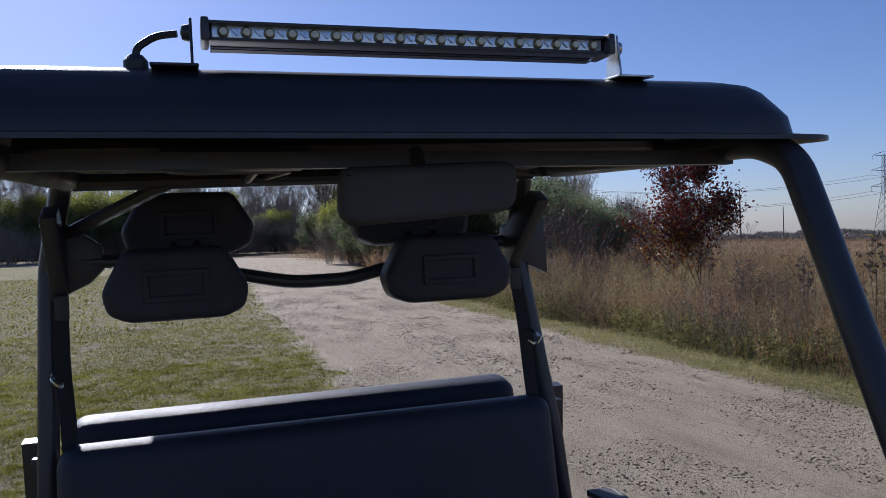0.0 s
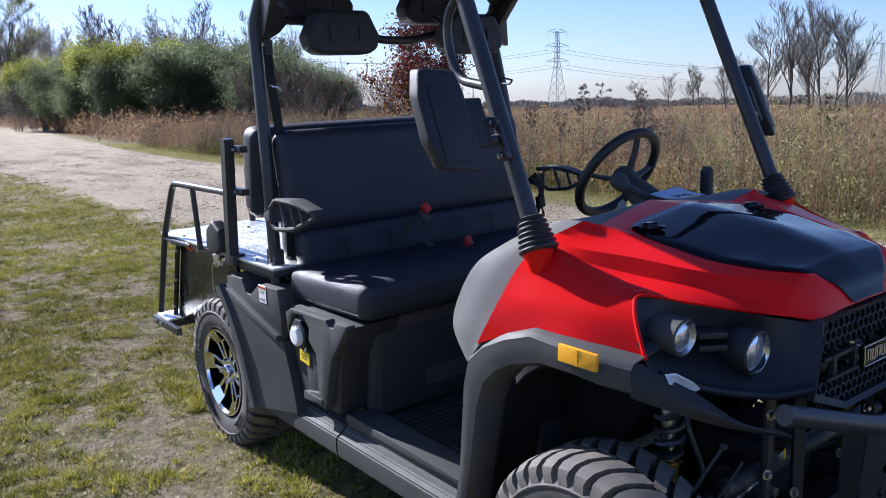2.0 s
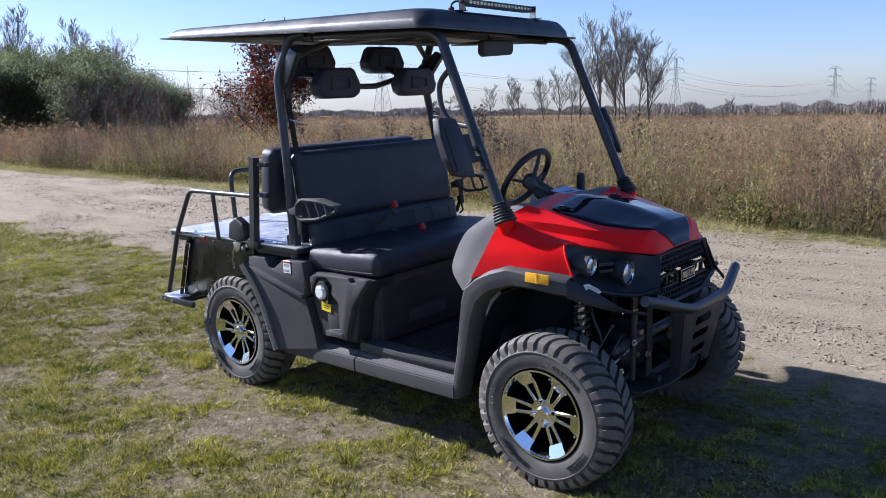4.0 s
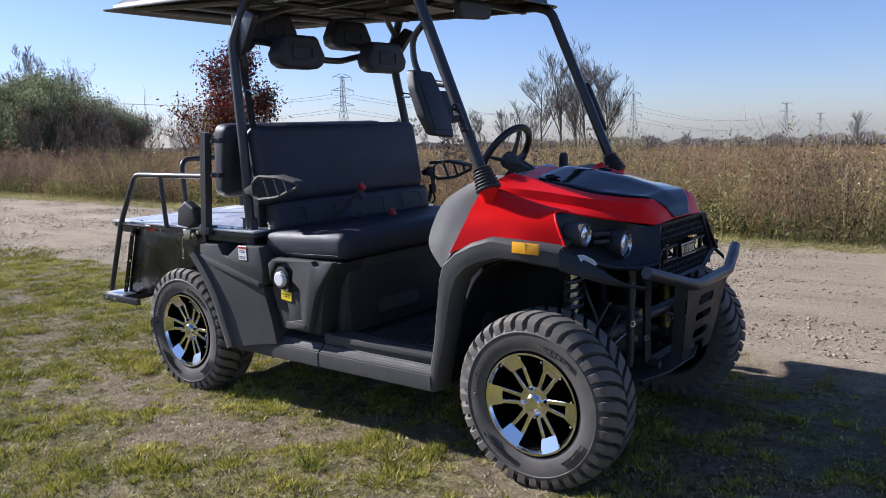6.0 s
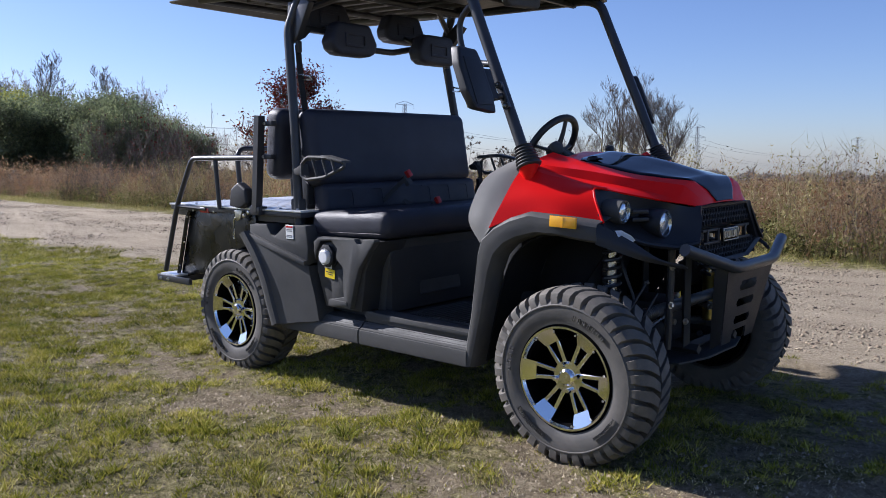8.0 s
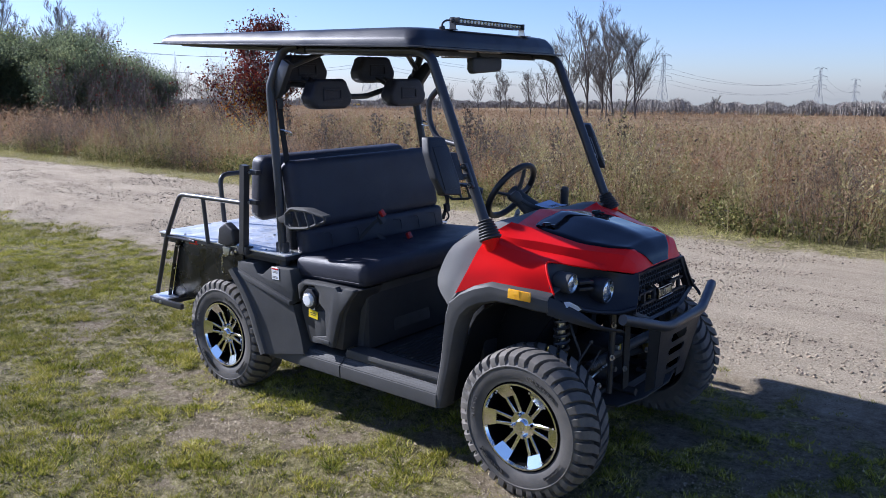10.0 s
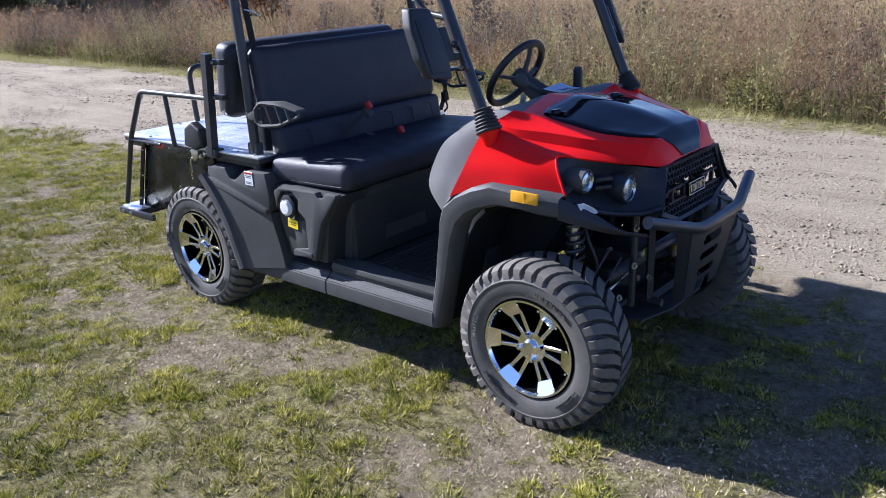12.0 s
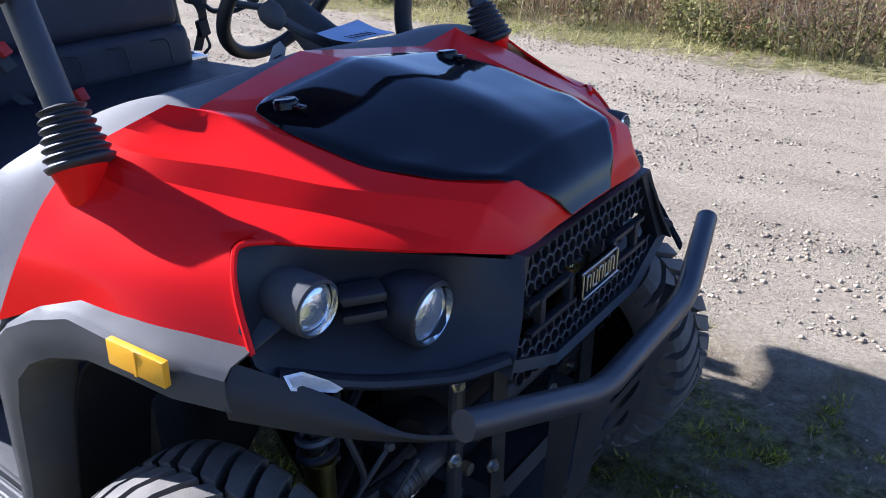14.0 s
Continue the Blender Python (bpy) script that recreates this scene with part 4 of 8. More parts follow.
# links and bolts seen between the wheel and the skid plate
def link(bm):
    tube(bm, [(2.02, -0.33, 0.56), (1.98, -0.41, 0.44)], 0.004, 8)
    tube(bm, [(2.04, -0.29, 0.52), (2.0, -0.38, 0.39)], 0.0035, 8)
    for c in ((2.02, -0.33, 0.56), (1.98, -0.41, 0.44)):
        lathe(bm, [(0.0, 0.008), (0.006, 0.006), (0.008, 0.0), (0.006, -0.006), (0.0, -0.008)], c, (1, -0.4, 0.2), 12)


both("suspension_link", link, DARK, cart, "thin dark steel link with ball ends", about=FY / 2)


# small running gear behind the skid plate
bm = bmesh.new()
tube(bm, [(2.0, -0.3, 0.445), (2.0, 0.33, 0.445)], 0.021, 12)
rack = part("steering_rack", bm, GREY_STEEL, cart, "grey steel steering rack")


def rack_boot(bm):
    prof = []
    for k in range(6):
        prof += [(0.026 - 0.001 * k, k * 0.012), (0.021 - 0.001 * k, k * 0.012 + 0.006)]
    lathe(bm, prof, (2.0, -0.25, 0.445), (0, -1, -0.05), 14)


both("rack_boot", rack_boot, RUBBER, rack, about=FY / 2)


def hose(bm):
    tube(bm, fillet([(1.9, -0.3, 0.66), (1.95, -0.36, 0.6), (1.99, -0.34, 0.48), (1.93, -0.42, 0.4), (1.9, -0.44, 0.33)], 0.04, 4), 0.0055, 8)


both("brake_hose", hose, RUBBER, cart, "thin black brake hose", about=FY / 2)


def upright(bm):
    tube(bm, [(2.03, -0.19, 0.31), (2.04, -0.19, 0.66)], 0.013, 10)


both("frame_tube", upright, TUBE, cart, about=FY / 2)
for x, y, z in ((2.045, -0.2, 0.6), (2.05, -0.215, 0.47), (2.06, -0.12, 0.4), (2.02, -0.26, 0.36), (2.05, 0.1, 0.42), (2.05, 0.22, 0.5)):
    bm = bmesh.new()
    lathe(bm, [(0.0, 0.012), (0.006, 0.012), (0.008, 0.009), (0.008, 0.003), (0.013, 0.003), (0.013, 0.0)], (x, y, z), (1, -0.3, 0.1), 6)
    part("frame_bolt", bm, STEEL, cart, "bright zinc bolt")
bm = bmesh.new()
box(bm, (2.055, -0.155, 0.5), (0.003, 0.016, 0.022), 0.001, (8, 0, 12), 1)
part("inspection_tag", bm, YELLOW, cart, "small yellow tag on the front frame")
# ---- cart: pillars, roof, seats, rear ----
def a_pillar(bm):
    tube(bm, fillet([(1.647, -0.482, 0.945), (1.343, -0.47, 1.645), (1.28, -0.465, 1.672), (0.62, -0.47, 1.695)], 0.03, 5), 0.0205, 16)


pillars = both("windscreen_pillar", a_pillar, TUBE, cart, "black steel tube running from the hood to the roof", about=0.006)


def boot(bm):
    base, top = Vector((1.652, -0.489, 0.95)), Vector((1.619, -0.483, 1.022))
    prof = [(0.03, -0.012), (0.043, -0.006)]
    for k in range(49):  # six soft bellows
        t = k / 48
        prof.append((0.043 - 0.014 * t + 0.0028 * math.cos(2 * math.pi * 6 * t), 0.07 * t))
    prof.append((0.02, 0.074))
    lathe(bm, prof, base, top - base, 28)


both("pillar_boot", boot, RUBBER, pillars, "ribbed black rubber boot", about=0.0, sharp=75)


def collar_foot(bm):
    """A red half cone that carries the boot and runs out down the side panel."""
    base, n = Vector((1.652, -0.489, 0.951)), Vector((-0.4, 0.06, 0.9)).normalized()
    u = n.orthogonal().normalized()
    w = n.cross(u)
    ring = [base + 0.041 * (math.cos(2 * math.pi * k / 24) * u + math.sin(2 * math.pi * k / 24) * w) for k in range(24)]
    tip = Vector((1.672, -0.512, 0.862))
    rows_ = [[bm.verts.new(p.lerp(tip, t)) for p in ring] for t in (0.0, 0.5, 0.94)]
    for A, B in zip(rows_, rows_[1:]):
        for k in range(24):
            bm.faces.new((A[k], A[(k + 1) % 24], B[(k + 1) % 24], B[k]))
    bm.faces.new(rows_[0][::-1])
    bm.faces.new(rows_[-1])


both("boot_socket", collar_foot, RED, cart, about=0.0)


def grab(bm):
    tube(bm, fillet([(1.39, -0.462, 1.535), (1.315, -0.46, 1.475), (1.325, -0.46, 1.38), (1.365, -0.46, 1.32), (1.47, -0.472, 1.305)], 0.045, 6), 0.0115, 12)


bm = bmesh.new()
grab(bm)
part("grab_handle", bm, TUBE, cart, "bent black tube grab handle")


def b_pillar(bm):
    tube(bm, fillet([(0.487, -0.562, 0.66), (0.462, -0.553, 1.1), (0.415, -0.538, 1.53), (0.47, -0.498, 1.7), (0.56, -0.48, 1.715)], 0.03, 6), 0.0205, 16)


bp = both("roll_bar_post", b_pillar, TUBE, cart, "black steel roll cage post beside the seat")


def gusset(bm):
    prism(bm, [(0.425, 1.56), (0.5, 1.655), (0.55, 1.63), (0.47, 1.5), (0.44, 1.47)], -0.53, -0.5, 0.004)


gussets = both("corner_gusset", gusset, TUBE, bp)


def lean_in(ob):
    """The left post stands closer in at its top."""
    for v in ob.data.vertices:
        v.co.y -= 0.072 * min(max((v.co.z - 0.8) / 0.75, 0.0), 1.0) * (1.0 if v.co.z < 1.6 else 0.4)


lean_in(bp[1])
lean_in(gussets[1])
bm = bmesh.new()
for x, z in ((0.53, 1.695), (0.0, 1.735), (-0.34, 1.757), (1.05, 1.7)):
    tube(bm, [(x, -0.47, z), (x, 0.47, z)], 0.0165, 10)
for s in (-1, 1):
    tube(bm, [(0.6, s * 0.47, 1.695), (-0.36, s * 0.47, 1.757)], 0.0165, 10)
    tube(bm, [(0.53, s * 0.15, 1.695), (1.05, s * 0.15, 1.7)], 0.012, 8)
    tube(bm, [(0.53, s * 0.3, 1.69), (0.43, s * 0.5, 1.6)], 0.014, 8)
part("roof_frame", bm, TUBE, cart, "black steel tubes under the roof")

# roof: moulded shell with a flange, sloping down towards the front
X0, X1, RW = -0.535, 1.355, 0.563


def roof_z(x):
    return 1.7467 - 0.0404 * (x + 0.455)


bm = bmesh.new()


def roof_ring(inset, rise, rad, n=7):
    x0, x1, w = X0 + inset, X1 - inset, RW - inset
    pts = []
    for cx, cy, a0 in ((x1 - rad, w - rad, 0), (x0 + rad, w - rad, 90), (x0 + rad, -w + rad, 180), (x1 - rad, -w + rad, 270)):
        for k in range(n):
            a = radians(a0 + 90 * k / (n - 1))
            x, y = cx + rad * math.cos(a), cy + rad * math.sin(a)
            pts.append((x, y - 0.003, roof_z(x) + rise(x)))
    return pts


def up(f):
    return lambda x: f * (0.05 + 0.034 * (x - X0) / (X1 - X0))


rings = [roof_ring(0.012, up(0.02), 0.05), roof_ring(0.0, up(0.0), 0.06), roof_ring(0.0, up(0.07), 0.06), roof_ring(0.03, up(0.12), 0.06), roof_ring(0.031, up(0.4), 0.07), roof_ring(0.036, up(0.5), 0.07), roof_ring(0.054, up(0.82), 0.07), roof_ring(0.064, up(0.92), 0.07), roof_ring(0.08, up(0.99), 0.08), roof_ring(0.11, up(1.03), 0.1), roof_ring(0.3, up(1.12), 0.1), roof_ring(0.48, up(1.18), 0.08)]
V = [[bm.verts.new(p) for p in ring] for ring in rings]
for A, B in zip(V, V[1:]):
    for k in range(len(A)):
        bm.faces.new((A[k], A[(k + 1) % len(A)], B[(k + 1) % len(A)], B[k]))
bm.faces.new(V[-1])
roof = part("roof", bm, ROOFSKIN, cart, "black moulded plastic roof with a rounded flange", 40)
bm = bmesh.new()
rings = [roof_ring(0.012, up(0.02), 0.05), roof_ring(0.04, up(0.1), 0.06), roof_ring(0.065, up(0.55), 0.07), roof_ring(0.12, up(0.72), 0.08), roof_ring(0.45, up(0.8), 0.08)]
V = [[bm.verts.new(p) for p in ring] for ring in rings]
for A, B in zip(V, V[1:]):
    for k in range(len(A)):
        bm.faces.new((A[k], B[k], B[(k + 1) % len(A)], A[(k + 1) % len(A)]))
bm.faces.new(V[-1][::-1])
part("roof_liner", bm, LINER, roof, "ribbed grey underside of the roof")
for k in range(9):
    y = -0.44 + k * 0.11
    bm = bmesh.new()
    box(bm, (0.44, y, roof_z(0.44) + 0.037), (1.5, 0.03, 0.02), 0.006, (0, 2.3, 0))
    part("liner_rib", bm, LINER, roof)
bm = bmesh.new()
tube(bm, [(1.2, -0.48, 1.665), (1.2, 0.49, 1.665)], 0.014, 4, turn=0.5)
box(bm, (1.14, -0.2, 1.672), (0.12, 0.18, 0.02), 0.004)
box(bm, (0.85, 0.2, 1.69), (0.16, 0.3, 0.012), 0.004)
tube(bm, fillet([(1.2, -0.3, 1.67), (1.05, -0.28, 1.665), (0.9, -0.1, 1.68), (0.6, -0.12, 1.69)], 0.05), 0.006, 6)
part("roof_bracket", bm, TUBE, roof, "black mounting brackets and wiring under the roof")

# light bar on the roof's front edge
bm = bmesh.new()
BARX, BARY, BARZ = 1.275, 0.01, 1.798
box(bm, (BARX - 0.008, BARY, BARZ), (0.026, 0.48, 0.017), 0.003)
light_bar = part("light_bar", bm, TUBE, roof, "slim black light bar with a row of round lamps")
for dz in (-0.0092, 0.0092):
    bm = bmesh.new()
    box(bm, (BARX + 0.004, BARY, BARZ + dz), (0.028, 0.48, 0.004), 0.002)
    part("bar_rim", bm, TUBE, light_bar)
for s in (-1, 1):
    bm = bmesh.new()
    box(bm, (BARX, BARY + s * 0.243, BARZ), (0.052, 0.009, 0.026), 0.003)
    part("end_cap", bm, TUBE, light_bar)
for k in range(9):
    bm = bmesh.new()
    box(bm, (BARX - 0.028, BARY, BARZ - 0.012 + k * 0.003), (0.016, 0.474, 0.0012), 0, segs=1)
    part("cooling_fin", bm, TUBE, roof)
bm = bmesh.new()
box(bm, (BARX + 0.008, BARY, BARZ), (0.004, 0.472, 0.0145), 0.001)
for s in range(18):
    y = BARY - 0.472 / 2 + 0.472 * (s + 1) / 19
    box(bm, (BARX + 0.011, y, BARZ), (0.002, 0.003, 0.009), 0.0006, (45, 0, 0), 1)
part("lamp_strip", bm, LEDSTRIP, roof, "bright reflector strip of the light bar")
bm = bmesh.new()
lathe(bm, [(0.0, 0.004), (0.004, 0.004), (0.0064, 0.001), (0.007, -0.003)], (0, 0, 0), (1, 0, 0), 14)
led = finish("led_lamp", bm, LEDLENS)
for s in range(19):
    o = new("led_lamp", led)
    o.parent = roof
    y = BARY - 0.472 / 2 + 0.472 * (s + 0.5) / 19
    o.location = (BARX + 0.011, y, BARZ - 0.0122 * y)
for s in (-1, 1):
    bm = bmesh.new()
    y = BARY + s * 0.256
    prism(bm, [(BARX - 0.018, roof_z(BARX) + 0.084), (BARX + 0.02, roof_z(BARX) + 0.082), (BARX + 0.012, BARZ + 0.014), (BARX - 0.012, BARZ + 0.014)], y, y + s * 0.003, 0.0008, segs=1)
    box(bm, (BARX, y + s * 0.02, roof_z(BARX) + 0.0835), (0.05, 0.05, 0.003), 0.001, (0, 3, 0), 1)
    lathe(bm, [(0.0, 0.01), (0.008, 0.008), (0.01, 0.0)], (BARX, y + s * 0.003, BARZ), (0, s, 0), 12)
    part("light_bar_bracket", bm, STEEL if s > 0 else TUBE, roof, "sheet steel light bar bracket")
bm = bmesh.new()
tube(bm, fillet([(BARX - 0.005, -0.262, BARZ), (BARX - 0.01, -0.285, BARZ - 0.002), (BARX - 0.01, -0.305, BARZ - 0.016), (BARX - 0.01, -0.306, BARZ - 0.03)], 0.014), 0.0042, 8)
lathe(bm, [(0.013, -0.004), (0.013, 0.008), (0.008, 0.014), (0.0, 0.015)], (BARX - 0.01, -0.306, roof_z(BARX) + 0.083), (0, 0, 1), 14)
part("light_bar_cable", bm, RUBBER, roof, "black cable with a rubber grommet")

for ob in (roof, *roof.children, *light_bar.children):  # the roof itself sits level
    for v in () if ob.data.users > 1 else ob.data.vertices:
        v.co.z -= 0.0122 * v.co.y
# interior mirror
bm = bmesh.new()
prism(bm, [(y, z + 0.02) for y, z in [(-0.075, 1.562), (-0.09, 1.577), (-0.088, 1.622), (-0.08, 1.633), (0.125, 1.637), (0.137, 1.628), (0.135, 1.587), (0.122, 1.573)]], 1.225, 1.262, 0.012, axis="x", segs=3)
tube(bm, [(1.24, 0.02, 1.63), (1.2, 0.02, 1.675)], 0.01, 8)
mir = part("rear_view_mirror", bm, PLASTIC, cart, "black plastic interior mirror hung from the roof")
bm = bmesh.new()
box(bm, (1.2235, 0.02, 1.625), (0.003, 0.2, 0.05), 0.001)
part("mirror_glass", bm, MIRRORGLASS, mir)

# door mirrors with their arms and clamps


def mirror_shell(bm):
    poly = [(-0.669, 1.335), (-0.576, 1.33), (-0.565, 1.285), (-0.559, 1.17), (-0.572, 1.112), (-0.671, 1.124), (-0.691, 1.184), (-0.689, 1.278)]
    prism(bm, [(y - 0.006, z + 0.006) for y, z in poly], 1.505, 1.545, 0.011, axis="x", segs=3)
    box(bm, (1.515, -0.54, 1.222), (0.026, 0.05, 0.105), 0.006)
    box(bm, (1.544, -0.63, 1.226), (0.008, 0.08, 0.16), 0.003)
    for v in bm.verts:  # the glass leans back
        v.co.x += (1.226 - v.co.z) * 0.38


TURNED = Matrix.Translation((1.5, 0.53, 1.2)) @ Matrix.Rotation(radians(27), 4, "Z") @ Matrix.Translation((-1.5, -0.53, -1.2))


def mirror_pair(name, make, mat, parent, label=""):
    """The right mirror as it stands, the left one swung towards the rear."""
    made = both(name, make, mat, parent, label, about=0.02)
    for v in made[1].data.vertices:
        v.co = TURNED @ v.co
    return made


mirrors = mirror_pair("door_mirror", mirror_shell, BEZEL_BLACK, cart, "black plastic door mirror with bevelled corners")


def mirror_arm(bm):
    tube(bm, fillet([(1.52, -0.56, 1.178), (1.522, -0.52, 1.176), (1.545, -0.497, 1.182)], 0.02), 0.0125, 12)
    box(bm, (1.55, -0.493, 1.183), (0.02, 0.014, 0.1), 0.005, (0, -23.5, 0))
    for z in (1.147, 1.219):
        lathe(bm, [(0.0, 0.01), (0.012, 0.009), (0.0135, 0.0)], (1.55 - 0.435 * (z - 1.183), -0.5, z), (0.2, -1, 0), 14)


bm = bmesh.new()
mirror_arm(bm)
part("mirror_arm", bm, TUBE, mirrors[0])
bm = bmesh.new()
tube(bm, [(1.548, 0.5, 1.19), (1.515, 0.56, 1.19)], 0.011, 10)
part("mirror_arm", bm, TUBE, mirrors[1])


for x, z in ((1.534, 1.219), (1.566, 1.147)):
    bm = bmesh.new()
    lathe(bm, [(0.0, 0.008), (0.006, 0.007), (0.007, 0.0)], (x, -0.511, z), (0.2, -1, 0), 8)
    part("mirror_bolt", bm, STEEL, mirrors[0])


def mirror_face(bm):
    box(bm, (1.5045, -0.622, 1.225), (0.003, 0.108, 0.18), 0.001)
    for v in bm.verts:
        v.co.x += (1.226 - v.co.z) * 0.38


mirror_pair("mirror_glass", mirror_face, MIRRORGLASS, mirrors)
for ob in (mirrors[0], *mirrors[0].children):
    for v in ob.data.vertices:
        v.co += Vector((0.009, -0.014, 0.006))

# sills and running boards


def sill(x0, x1):
    def make(bm):
        sec = [(-0.607, 0.232), (-0.61, 0.268), (-0.606, 0.294), (-0.585, 0.302), (-0.575, 0.318), (-0.545, 0.325), (-0.5, 0.325), (-0.5, 0.228)]
        A = [bm.verts.new((x0, y, z)) for y, z in sec]
        B = [bm.verts.new((x1, y, z)) for y, z in sec]
        bm.faces.new(A)
        bm.faces.new(B[::-1])
        for i in range(len(sec)):
            j = (i + 1) % len(sec)
            bm.faces.new((A[i], B[i], B[j], A[j]))
        bmesh.ops.recalc_face_normals(bm, faces=bm.faces[:])
        bmesh.ops.bevel(bm, geom=bm.edges[:], offset=0.004, segments=2, affect="EDGES")
    return make


both("sill_panel", sill(0.392, 0.8993), PLASTIC, cart, "matte black plastic sill")
both("sill_panel", sill(0.9007, 1.47), PLASTIC, cart, "matte black plastic sill")


def ledge(bm):
    prism(bm, [(0.905, 0.322), (1.5, 0.322), (1.5, 0.345), (0.93, 0.362), (0.91, 0.358)], -0.572, -0.48, 0.004)
    prism(bm, [(0.905, 0.34), (1.46, 0.338), (1.46, 0.352), (0.92, 0.366)], -0.578, -0.57, 0.002)


both("floor_ledge", ledge, PLASTIC, cart)

# rear wing: upper block with a notch, flared lower wedge


def wing_upper(bm):
    prism(bm, [(0.2, 0.69), (0.322, 0.694), (0.352, 0.65), (0.382, 0.645), (0.455, 0.694), (0.595, 0.7), (0.61, 0.6), (0.6, 0.535), (0.19, 0.62)], -0.592, -0.46, 0.007)


wings = both("rear_wing", wing_upper, PLASTIC, cart, "matte black plastic rear wing with a notched top")


def wing_lower(bm):
    rows_ = []
    outer = [(0.17, 0.63), (0.262, 0.535), (0.315, 0.44), (0.345, 0.36), (0.39, 0.25)]
    inn = [(0.6, 0.53), (0.615, 0.47), (0.632, 0.42), (0.648, 0.36), (0.66, 0.3)]
    for (xo, zo), (xi, zi) in zip(outer, inn):
        rows_.append([(xo - 0.01, -0.5, zo - 0.006), (xo - 0.006, -0.6, zo - 0.004), (xo + 0.008, -0.612, zo + 0.002), (xo + 0.05, -0.61, zo + 0.012), ((xo + xi) / 2, -0.6, (zo + zi) / 2 + 0.004), (xi, -0.585, zi), (xi + 0.004, -0.5, zi)])
    skin(bm, rows_, 3, 2, 0.004, smooth_u=True, smooth_v=False)
    prism(bm, [(0.165, 0.632), (0.6, 0.532), (0.602, 0.552), (0.19, 0.655)], -0.61, -0.57, 0.004)


both("wing_flare", wing_lower, PLASTIC, wings)


def arch_lip(bm):
    """The raised band that follows the wheel."""
    outer = [(0.165, 0.645), (0.215, 0.59), (0.262, 0.53), (0.315, 0.44), (0.345, 0.36), (0.388, 0.252)]
    rows_ = []
    for x, z in outer:
        rows_.append([(x - 0.012, -0.585, z - 0.006), (x - 0.008, -0.622, z - 0.004), (x + 0.008, -0.628, z + 0.002), (x + 0.03, -0.624, z + 0.012), (x + 0.042, -0.602, z + 0.016)])
    skin(bm, rows_, 4, 2, 0.003, smooth_v=False)


both("wing_lip", arch_lip, PLASTIC, wings)


def caution(bm):
    box(bm, (0.49, -0.5935, 0.668), (0.052, 0.002, 0.06), 0.0006, segs=1)


both("warning_label", caution, WHITE, wings, "white warning label with a red bar")


def caution_red(bm):
    for z in (0.69,):
        box(bm, (0.49, -0.595, z), (0.046, 0.0015, 0.007), 0, segs=1)


both("label_bar", caution_red, REFLRED, wings)


def caution_text(bm):
    for z in (0.678, 0.672, 0.653, 0.647):
        box(bm, (0.488, -0.595, z), (0.036, 0.0012, 0.002), 0, segs=1)


both("label_print", caution_text, INK, wings)
bm = bmesh.new()
box(bm, (0.35, 0.0, 0.52), (0.62, 0.98, 0.34), 0.02)
part("engine_cover", bm, DARK, cart)
bm = bmesh.new()
box(bm, (0.75, 0.0, 0.5), (0.46, 0.99, 0.3), 0.02)
part("seat_box", bm, DARK, cart)
bm = bmesh.new()
box(bm, (-0.1, 0.0, 0.55), (0.55, 0.62, 0.25), 0.02)
part("rear_underbody", bm, DARK, cart)

# seat base side panel with the fuel filler


def base_side(bm):
    poly = [(0.607, 0.622), (0.64, 0.64), (0.86, 0.646), (0.875, 0.628), (0.9, 0.628), (0.912, 0.648), (0.975, 0.65), (0.978, 0.64), (0.885, 0.53), (0.862, 0.47), (0.828, 0.358), (0.7, 0.372), (0.695, 0.385), (0.79, 0.405), (0.785, 0.53), (0.745, 0.555), (0.755, 0.6), (0.72, 0.632), (0.655, 0.625), (0.625, 0.58), (0.615, 0.545)]
    prism(bm, poly, -0.592, -0.56, 0.005)


base = both("seat_base_panel", base_side, PLASTIC, cart, "matte black plastic panel below the seat")


def base_back(bm):
    prism(bm, [(0.6, 0.64), (0.97, 0.64), (0.9, 0.52), (0.87, 0.35), (0.65, 0.35), (0.6, 0.5)], -0.568, -0.4, 0.006)


both("seat_base_core", base_back, DARK, base)


def recess(bm):
    prism(bm, [(0.64, 0.575), (0.66, 0.618), (0.715, 0.622), (0.74, 0.595), (0.735, 0.545), (0.715, 0.52), (0.65, 0.52)], -0.575, -0.565, 0.003)


both("filler_recess", recess, DARK, base)


def filler_bezel(bm):
    prism(bm, [(0.688 + 0.046 * math.cos(radians(22.5 + 45 * k)), 0.566 + 0.05 * math.sin(radians(22.5 + 45 * k))) for k in range(8)], -0.5945, -0.584, 0.003)


both("filler_bezel", filler_bezel, BEZEL_BLACK, base, "black octagonal filler surround")


def rocker_face(bm):
    prism(bm, [(0.705, 0.375), (0.79, 0.405), (0.785, 0.52), (0.7, 0.505)], -0.58, -0.566, 0.003)
    prism(bm, [(0.7, 0.362), (0.815, 0.372), (0.812, 0.388), (0.705, 0.39)], -0.597, -0.57, 0.003)


both("access_panel", rocker_face, PLASTIC, base)
bm = bmesh.new()
lathe(bm, [(0.0, 0.018), (0.024, 0.017), (0.029, 0.012), (0.031, 0.0), (0.031, -0.012)], (0.688, -0.594, 0.563), (0, -1, 0), 28)
for k in range(18):
    t = 2 * math.pi * k / 18
    box(bm, (0.688 + 0.0305 * math.cos(t), -0.597, 0.563 + 0.0305 * math.sin(t)), (0.004, 0.014, 0.004), 0.001, (0, -math.degrees(t), 0), 1)
part("fuel_cap", bm, WHITE, base[0], "white ribbed fuel cap")
bm = bmesh.new()
box(bm, (0.7, -0.5835, 0.493), (0.062, 0.002, 0.038), 0.0008, (0, 6, 0), 1)
part("fuel_sticker", bm, YELLOW, base[0], "yellow fuel sticker")
bm = bmesh.new()
